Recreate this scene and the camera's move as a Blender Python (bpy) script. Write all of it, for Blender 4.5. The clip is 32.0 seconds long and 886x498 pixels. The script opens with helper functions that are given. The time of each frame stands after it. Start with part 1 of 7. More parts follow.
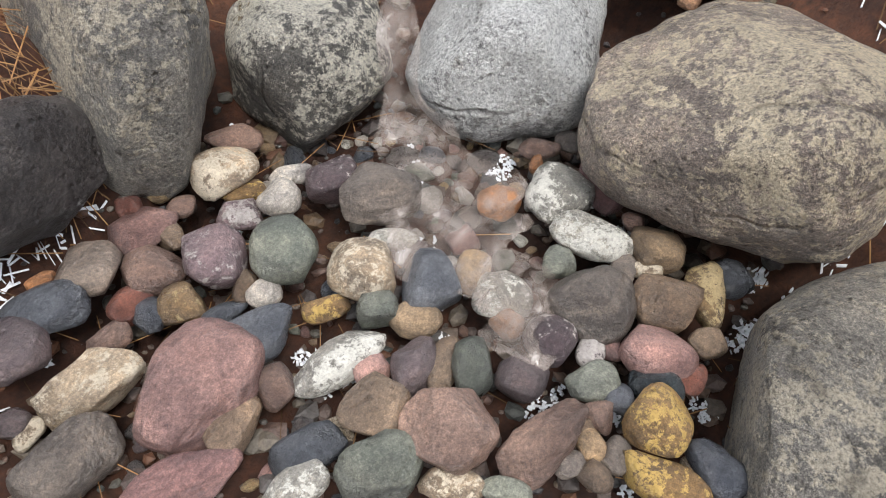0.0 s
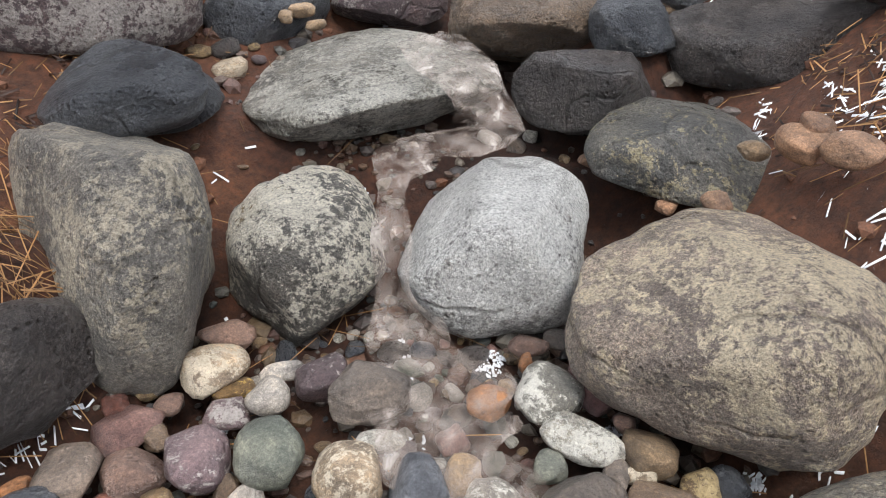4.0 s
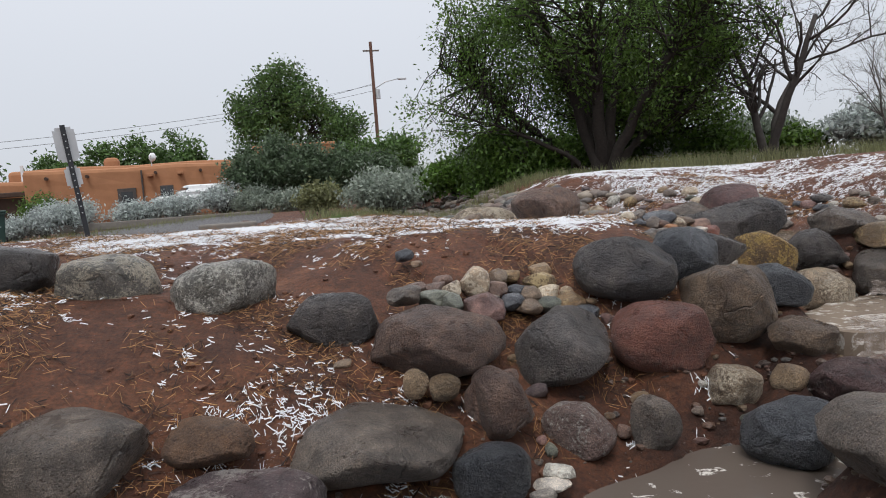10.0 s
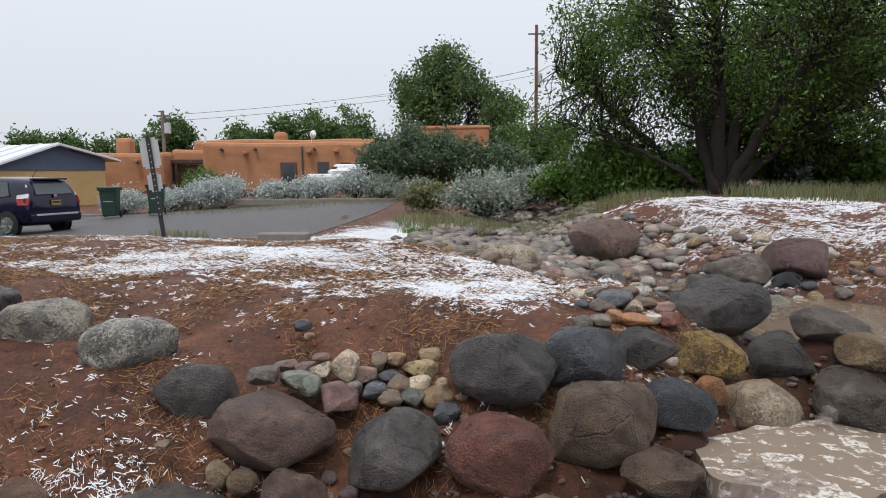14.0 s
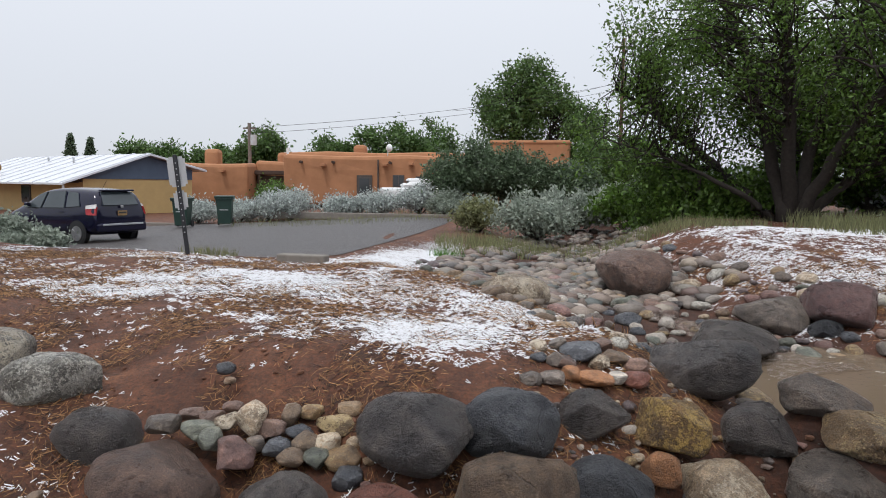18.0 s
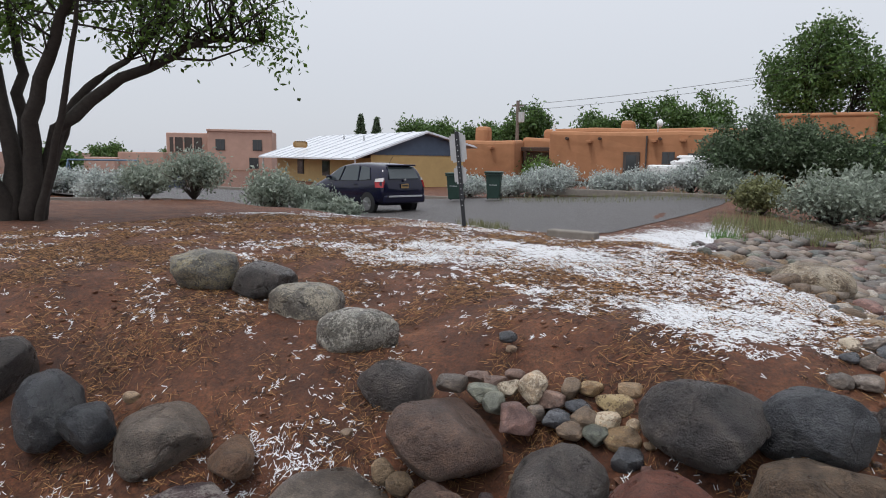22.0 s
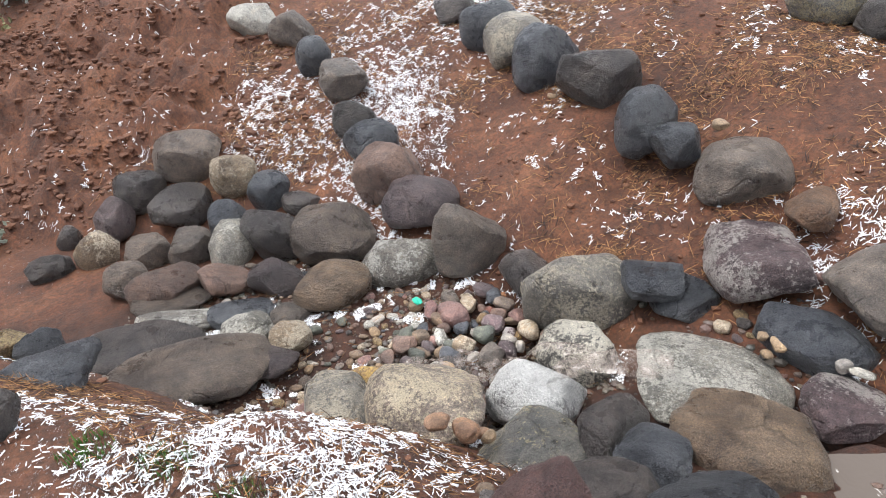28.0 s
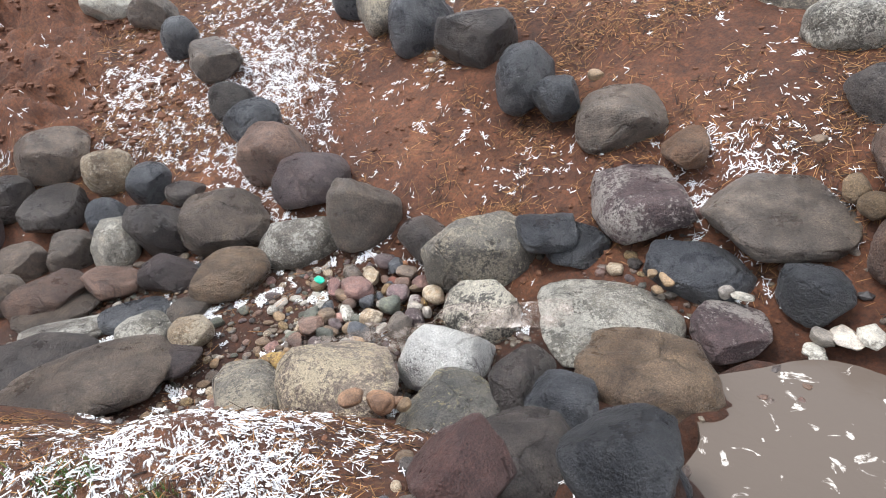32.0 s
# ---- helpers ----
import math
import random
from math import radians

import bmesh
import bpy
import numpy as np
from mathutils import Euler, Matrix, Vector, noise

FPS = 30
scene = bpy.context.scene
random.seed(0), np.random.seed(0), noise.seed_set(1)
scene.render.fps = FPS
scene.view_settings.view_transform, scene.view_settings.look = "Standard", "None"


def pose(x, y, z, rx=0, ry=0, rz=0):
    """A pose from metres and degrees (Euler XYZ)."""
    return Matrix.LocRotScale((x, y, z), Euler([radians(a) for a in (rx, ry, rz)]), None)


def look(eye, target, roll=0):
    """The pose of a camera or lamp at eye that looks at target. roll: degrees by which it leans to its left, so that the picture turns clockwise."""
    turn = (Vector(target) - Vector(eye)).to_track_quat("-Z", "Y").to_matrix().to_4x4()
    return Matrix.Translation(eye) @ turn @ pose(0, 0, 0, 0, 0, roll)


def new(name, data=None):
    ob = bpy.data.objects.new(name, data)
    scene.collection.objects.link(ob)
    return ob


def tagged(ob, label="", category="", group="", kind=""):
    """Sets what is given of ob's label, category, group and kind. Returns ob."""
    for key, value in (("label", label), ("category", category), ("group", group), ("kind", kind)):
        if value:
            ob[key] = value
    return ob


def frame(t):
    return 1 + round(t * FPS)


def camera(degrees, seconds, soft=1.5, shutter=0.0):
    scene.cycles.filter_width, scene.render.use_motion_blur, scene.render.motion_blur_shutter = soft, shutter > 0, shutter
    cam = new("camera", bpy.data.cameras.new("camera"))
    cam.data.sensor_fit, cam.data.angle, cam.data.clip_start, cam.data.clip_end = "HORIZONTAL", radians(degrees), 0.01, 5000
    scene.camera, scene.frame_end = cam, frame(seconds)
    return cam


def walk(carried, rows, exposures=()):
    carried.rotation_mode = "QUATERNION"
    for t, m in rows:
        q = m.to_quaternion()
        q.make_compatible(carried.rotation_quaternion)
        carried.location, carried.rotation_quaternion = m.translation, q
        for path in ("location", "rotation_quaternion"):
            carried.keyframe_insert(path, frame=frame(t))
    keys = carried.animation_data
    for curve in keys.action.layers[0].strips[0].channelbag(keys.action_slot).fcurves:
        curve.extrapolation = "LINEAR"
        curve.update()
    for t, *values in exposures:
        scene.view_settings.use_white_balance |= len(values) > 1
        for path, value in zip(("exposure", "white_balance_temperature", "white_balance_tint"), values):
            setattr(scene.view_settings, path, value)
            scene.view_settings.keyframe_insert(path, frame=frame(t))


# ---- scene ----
cam = camera(64.5, 32.0, 1.0)
PATH = [
    (0, (-3.159, 0.008, -0.828), (-2.160, 0.898, -2.314), -0.6),
    (0.5, (-3.164, 0.008, -0.827), (-2.162, 0.894, -2.313), -0.2),
    (1, (-3.163, 0.007, -0.826), (-2.159, 0.911, -2.300), -0.6),
    (1.5, (-3.157, 0.015, -0.820), (-2.155, 0.915, -2.298), -0.7),
    (2, (-3.152, 0.010, -0.818), (-2.154, 0.937, -2.282), -1.5),
    (2.5, (-3.151, 0.016, -0.817), (-2.145, 0.938, -2.279), -1.3),
    (3, (-3.153, 0.020, -0.819), (-2.146, 0.944, -2.279), -1.1),
    (3.5, (-3.141, 0.021, -0.784), (-2.026, 1.065, -2.076), -1.8),
    (4, (-3.131, 0.017, -0.767), (-1.886, 1.103, -1.893), 0.1),
    (4.5, (-3.122, 0.028, -0.728), (-1.793, 1.262, -1.572), -0.3),
    (6.5, (-3.117, 0.017, -0.609), (-1.623, 1.328, -0.837), 0.0),
    (7, (-3.080, -0.045, -0.612), (-1.564, 1.250, -0.764), 2.3),
    (7.5, (-2.942, -0.097, -0.613), (-1.597, 1.379, -0.731), 0.4),
    (8, (-2.660, -0.325, -0.507), (-1.506, 1.309, -0.527), 3.8),
    (8.5, (-2.572, -0.538, -0.395), (-1.562, 1.185, -0.312), 2.5),
    (9, (-2.425, -0.706, -0.253), (-1.658, 1.140, -0.180), 4.4),
    (9.5, (-2.159, -0.560, -0.174), (-1.600, 1.357, -0.283), 3.2),
    (10, (-1.897, -0.577, -0.037), (-1.432, 1.361, -0.209), -4.2),
    (10.5, (-1.658, -0.628, 0.035), (-1.159, 1.292, -0.217), -6.3),
    (11, (-1.341, -0.629, 0.068), (-0.850, 1.305, -0.070), 0.7),
    (11.5, (-1.009, -0.717, 0.157), (-0.590, 1.233, 0.023), 0.7),
    (12, (-0.729, -0.727, 0.282), (-0.471, 1.247, 0.085), 0.3),
    (12.5, (-0.482, -0.686, 0.368), (-0.489, 1.307, 0.203), 4.6),
    (13, (-0.310, -0.805, 0.490), (-0.451, 1.171, 0.220), -1.2),
    (13.5, (-0.165, -0.862, 0.596), (-0.178, 1.122, 0.346), 1.3),
    (14, (0.029, -0.762, 0.612), (0.014, 1.226, 0.393), -0.5),
    (14.5, (0.267, -0.751, 0.632), (0.134, 1.240, 0.497), 1.1),
    (15, (0.504, -0.712, 0.672), (0.361, 1.266, 0.416), 0.9),
    (15.5, (0.697, -0.551, 0.702), (0.595, 1.439, 0.534), 3.3),
    (17.5, (1.079, -0.274, 0.791), (0.853, 1.704, 0.610), 0.4),
    (18, (1.076, -0.260, 0.795), (0.806, 1.714, 0.609), 0.6),
    (18.5, (1.091, -0.241, 0.781), (0.831, 1.730, 0.558), -0.2),
    (19, (1.101, -0.250, 0.795), (0.891, 1.727, 0.577), -0.0),
    (19.5, (1.097, -0.246, 0.796), (0.857, 1.727, 0.573), 0.5),
    (20, (1.102, -0.247, 0.789), (0.875, 1.727, 0.559), 0.4),
    (20.5, (1.062, -0.246, 0.793), (0.701, 1.708, 0.573), 0.9),
    (21, (1.006, -0.280, 0.788), (0.417, 1.619, 0.570), 1.4),
    (21.5, (0.961, -0.279, 0.787), (0.150, 1.535, 0.556), 1.0),
    (22, (0.903, -0.289, 0.780), (-0.051, 1.450, 0.520), 0.9),
    (22.5, (0.884, -0.265, 0.768), (-0.369, 1.267, 0.482), 3.2),
    (23, (0.875, -0.277, 0.763), (-0.566, 1.077, 0.464), 2.7),
    (23.5, (0.880, -0.288, 0.747), (-0.688, 0.905, 0.403), 1.7),
    (24, (0.882, -0.290, 0.758), (-0.745, 0.799, 0.349), 1.1),
    (24.5, (0.836, -0.297, 0.734), (-0.829, 0.718, 0.291), 0.6),
    (26.5, (0.776, -0.337, 0.717), (-1.022, 0.309, 0.125), 1.1),
    (27, (0.751, -0.353, 0.704), (-1.049, 0.224, 0.051), 0.4),
    (27.5, (0.756, -0.352, 0.666), (-1.026, 0.130, -0.105), -0.7),
    (28, (0.762, -0.329, 0.659), (-0.943, 0.140, -0.274), -1.8),
    (28.5, (0.754, -0.316, 0.648), (-0.894, 0.170, -0.376), -1.9),
    (29, (0.742, -0.325, 0.666), (-0.892, 0.193, -0.363), -1.9),
    (29.5, (0.750, -0.326, 0.664), (-0.899, 0.201, -0.336), -2.0),
    (30, (0.756, -0.318, 0.663), (-0.887, 0.228, -0.338), -2.4),
    (30.5, (0.754, -0.323, 0.659), (-0.881, 0.230, -0.351), -3.0),
    (31, (0.748, -0.317, 0.663), (-0.890, 0.226, -0.348), -3.3),
    (31.5, (0.760, -0.290, 0.659), (-0.857, 0.278, -0.372), -4.1),
    (32, (0.767, -0.293, 0.653), (-0.802, 0.412, -0.367), -4.0),
]
walk(cam, [(t, look(eye, target, roll)) for t, eye, target, roll in PATH],
     [(0, 0.82), (3, 0.82), (4.5, 0.82), (6.5, 0.68), (7.5, 0.45), (8.5, 0.0), (9.5, -0.1), (10.2, 0.08), (11, 0.2), (13, 0.16), (20, 0.12), (22, 0.0), (24.5, 0.0), (26.5, 0.5), (28, 1.0), (32, 1.0)])

# ---- daylight: a grey sky after a hail shower, no hard shadows ----
world = bpy.data.worlds.new("overcast_sky")
scene.world = world
world.use_nodes = True
wn, wl = world.node_tree.nodes, world.node_tree.links
for n in list(wn):
    wn.remove(n)
w_out, w_bg, w_mix, w_sky = (wn.new(k) for k in ("ShaderNodeOutputWorld", "ShaderNodeBackground", "ShaderNodeMix", "ShaderNodeTexSky"))
w_sky.sky_type, w_sky.sun_disc, w_sky.sun_elevation, w_sky.sun_rotation = "NISHITA", False, radians(55), radians(200)
w_co, w_ramp, w_sep = (wn.new(k) for k in ("ShaderNodeTexCoord", "ShaderNodeValToRGB", "ShaderNodeSeparateXYZ"))
wl.new(w_co.outputs["Generated"], w_sep.inputs[0])
wl.new(w_sep.outputs["Z"], w_ramp.inputs[0])
w_ramp.color_ramp.elements.new(0.35)
for k, (at_, tone_) in enumerate(((0.0, (0.55, 0.575, 0.63)), (0.35, (0.73, 0.76, 0.82)), (1.0, (1.2, 1.24, 1.32)))):
    w_ramp.color_ramp.elements[k].position, w_ramp.color_ramp.elements[k].color = at_, (*[c * 10.4 for c in tone_], 1)
w_mix.data_type, w_mix.inputs[0].default_value = "RGBA", 0.93
wl.new(w_sky.outputs[0], w_mix.inputs[6])
wl.new(w_ramp.outputs[0], w_mix.inputs[7])
wl.new(w_mix.outputs[2], w_bg.inputs[0])
wl.new(w_bg.outputs[0], w_out.inputs[0])
w_bg.inputs[1].default_value = 0.108
sun = new("sun", bpy.data.lights.new("sun", "SUN"))
sun.data.energy, sun.data.angle, sun.data.color = 1.4, radians(14), (1.0, 0.97, 0.92)
sun.matrix_world = look((0, 0, 30), (6, 14, 0))


# ---- materials ----
def nodes_of(name):
    m = bpy.data.materials.new(name)
    m.use_nodes = True
    nt = m.node_tree
    return m, nt, nt.nodes["Principled BSDF"]


def link(nt, a, b):
    nt.links.new(a, b)


def noise_node(nt, vec, scale, detail=6.0, rough=0.6, dist=0.0):
    n = nt.nodes.new("ShaderNodeTexNoise")
    n.inputs["Scale"].default_value, n.inputs["Detail"].default_value, n.inputs["Roughness"].default_value, n.inputs["Distortion"].default_value = scale, detail, rough, dist
    if vec is not None:
        link(nt, vec, n.inputs["Vector"])
    return n.outputs["Fac"]


def ramp_node(nt, fac, stops):
    r = nt.nodes.new("ShaderNodeValToRGB")
    e = r.color_ramp.elements
    while len(e) < len(stops):
        e.new(0.5)
    for k, (p, c) in zip(e, stops):
        k.position, k.color = p, (*c, 1) if len(c) == 3 else c
    link(nt, fac, r.inputs[0])
    return r.outputs[0]


def mix_node(nt, fac, a, b, kind="MIX"):
    m = nt.nodes.new("ShaderNodeMix")
    m.data_type, m.blend_type = "RGBA", kind
    for sock, v in ((m.inputs[0], fac), (m.inputs[6], a), (m.inputs[7], b)):
        if isinstance(v, (int, float)):
            sock.default_value = v
        elif isinstance(v, tuple):
            sock.default_value = (*v, 1)
        else:
            link(nt, v, sock)
    return m.outputs[2]


def bump_node(nt, bsdf, height, strength, distance):
    b = nt.nodes.new("ShaderNodeBump")
    b.inputs["Strength"].default_value, b.inputs["Distance"].default_value = strength, distance
    link(nt, height, b.inputs["Height"])
    link(nt, b.outputs[0], bsdf.inputs["Normal"])


def step_fac(nt, fac, lo, hi):
    return ramp_node(nt, fac, [(lo, (0, 0, 0)), (hi, (1, 1, 1))])


def spread(nt, amount=20.0):
    """Object coordinates shifted by each object's own random number."""
    co, info, add = nt.nodes.new("ShaderNodeTexCoord"), nt.nodes.new("ShaderNodeObjectInfo"), nt.nodes.new("ShaderNodeVectorMath")
    mul = nt.nodes.new("ShaderNodeMath")
    mul.operation, mul.inputs[1].default_value = "MULTIPLY", amount
    link(nt, info.outputs["Random"], mul.inputs[0])
    link(nt, co.outputs["Object"], add.inputs[0])
    link(nt, mul.outputs[0], add.inputs[1])
    return add.outputs[0], info.outputs["Random"]


RECIPES = {}


def rock(name, dark, light, lichen=None, cover=0.0, rough=0.38, warm=None, pits=1.0, bands=0.0):
    """Weathered wet stone: soft broad tones, fine grain, scattered pits and hairline cracks, a pale crust in ragged patches; river stones show bedding."""
    RECIPES[name] = (dark, light, lichen, cover, rough, warm)
    m, nt, b = nodes_of(name)
    vec, rnd = spread(nt)
    broad = noise_node(nt, vec, 2.4, 5, 0.6, 0.5)
    base = mix_node(nt, step_fac(nt, broad, 0.36, 0.64), dark, light)
    if bands:
        mp = nt.nodes.new("ShaderNodeMapping")
        mp.inputs["Scale"].default_value, mp.inputs["Rotation"].default_value = (0.7, 1.2, 7.5), (0.45, 0.3, 0.0)
        link(nt, vec, mp.inputs["Vector"])
        bed = noise_node(nt, mp.outputs[0], 5.0 / bands, 5, 0.6, 0.35)
        base = mix_node(nt, 0.75, base, ramp_node(nt, bed, [(0.36, (0.58, 0.57, 0.57)), (0.5, (1, 1, 1)), (0.66, (1.5, 1.46, 1.4))]), "MULTIPLY")
    blotch = ramp_node(nt, noise_node(nt, vec, 10.0, 8, 0.7, 0.3), [(0.34, (0.5, 0.5, 0.52)), (0.5, (1, 1, 1)), (0.68, (1.5, 1.45, 1.38))])
    base = mix_node(nt, 0.85, base, blotch, "MULTIPLY")
    grit = ramp_node(nt, noise_node(nt, vec, 130.0, 4, 0.75), [(0.36, (0.42, 0.42, 0.42)), (0.5, (1, 1, 1)), (0.64, (1.9, 1.86, 1.78))])
    base = mix_node(nt, 0.4, base, grit, "MULTIPLY")
    salt = ramp_node(nt, noise_node(nt, vec, 420.0, 2, 0.7), [(0.38, (0.5, 0.5, 0.5)), (0.5, (1, 1, 1)), (0.62, (1.65, 1.62, 1.58))])
    base = mix_node(nt, 0.4 if bands else 0.75, base, salt, "MULTIPLY")
    if warm:
        base = mix_node(nt, step_fac(nt, noise_node(nt, vec, 2.1, 5, 0.6, 0.6), 0.56, 0.7), base, warm)
    hue = nt.nodes.new("ShaderNodeHueSaturation")
    val = nt.nodes.new("ShaderNodeMapRange")
    val.inputs["To Min"].default_value, val.inputs["To Max"].default_value = 0.58, 1.1
    hue.inputs["Saturation"].default_value = 1.12
    link(nt, rnd, val.inputs["Value"])
    link(nt, val.outputs[0], hue.inputs["Value"])
    link(nt, base, hue.inputs["Color"])
    base = hue.outputs[0]
    if lichen:
        patch = noise_node(nt, vec, 3.0, 11, 0.72, 0.4)
        flecks = noise_node(nt, vec, 48.0, 6, 0.8)
        both = nt.nodes.new("ShaderNodeMath")
        both.operation, both.inputs[1].default_value = "MULTIPLY_ADD", 0.9
        link(nt, flecks, both.inputs[0])
        link(nt, patch, both.inputs[2])
        edge = 1.125 - cover * 0.37
        crust = ramp_node(nt, both.outputs[0], [(edge - 0.02, (0, 0, 0)), (edge + 0.03, (0.9, 0.9, 0.9))])
        tone = mix_node(nt, step_fac(nt, noise_node(nt, vec, 7.0, 6, 0.7), 0.35, 0.68), lichen, tuple(min(1, c * 0.66) for c in lichen))
        base = mix_node(nt, crust, base, tone)
    speck = ramp_node(nt, noise_node(nt, vec, 150.0, 6, 0.85), [(0.38, (0.32, 0.31, 0.3)), (0.48, (0.95, 0.94, 0.93)), (0.6, (1.42, 1.42, 1.4))])
    base = mix_node(nt, 0.4 if bands else 0.85 if lichen else 0.6, base, speck, "MULTIPLY")
    vor = nt.nodes.new("ShaderNodeTexVoronoi")
    vor.inputs["Scale"].default_value = 38.0
    link(nt, vec, vor.inputs["Vector"])
    hole = ramp_node(nt, vor.outputs["Distance"], [(0.1, (0, 0, 0)), (0.26, (1, 1, 1))])
    some = step_fac(nt, noise_node(nt, vec, 6.0, 3, 0.6), 0.44, 0.56)
    hole = mix_node(nt, some, hole, (1, 1, 1))
    crack = nt.nodes.new("ShaderNodeTexVoronoi")
    crack.feature, crack.inputs["Scale"].default_value = "DISTANCE_TO_EDGE", 2.6
    warp = nt.nodes.new("ShaderNodeMix")
    warp.data_type, warp.inputs[0].default_value = "VECTOR", 0.16
    wn_ = nt.nodes.new("ShaderNodeTexNoise")
    wn_.inputs["Scale"].default_value, wn_.inputs["Detail"].default_value = 5.0, 6.0
    link(nt, vec, wn_.inputs["Vector"])
    link(nt, vec, warp.inputs[4])
    link(nt, wn_.outputs["Color"], warp.inputs[5])
    link(nt, warp.outputs[1], crack.inputs["Vector"])
    seam = ramp_node(nt, crack.outputs["Distance"], [(0.004, (0, 0, 0)), (0.022, (1, 1, 1))])
    seam = mix_node(nt, step_fac(nt, noise_node(nt, vec, 3.3, 3), 0.42, 0.5), seam, (1, 1, 1))
    marks = mix_node(nt, 1.0, hole, seam, "MULTIPLY")
    base = mix_node(nt, 0.6 * pits, base, ramp_node(nt, marks, [(0, (0.3, 0.29, 0.28)), (1, (1, 1, 1))]), "MULTIPLY")
    link(nt, base, b.inputs["Base Color"])
    ro = ramp_node(nt, noise_node(nt, vec, 5.0, 6, 0.65), [(0.3, (max(rough - 0.2, 0.14),) * 3), (0.7, (rough + 0.2,) * 3)])
    link(nt, ro, b.inputs["Roughness"])
    b.inputs["Specular IOR Level"].default_value = 0.5
    b.inputs["Coat Weight"].default_value, b.inputs["Coat Roughness"].default_value = 0.15, 0.3
    hgt = mix_node(nt, 0.4, noise_node(nt, vec, 11.0, 11, 0.72), noise_node(nt, vec, 70.0, 5, 0.7))
    hgt = mix_node(nt, 0.3 * pits, hgt, marks, "MULTIPLY")
    bump_node(nt, b, hgt, 1.0 if not bands else 0.55, 0.12)
    link(nt, b.inputs["Normal"].links[0].from_socket, b.inputs["Coat Normal"])
    return m


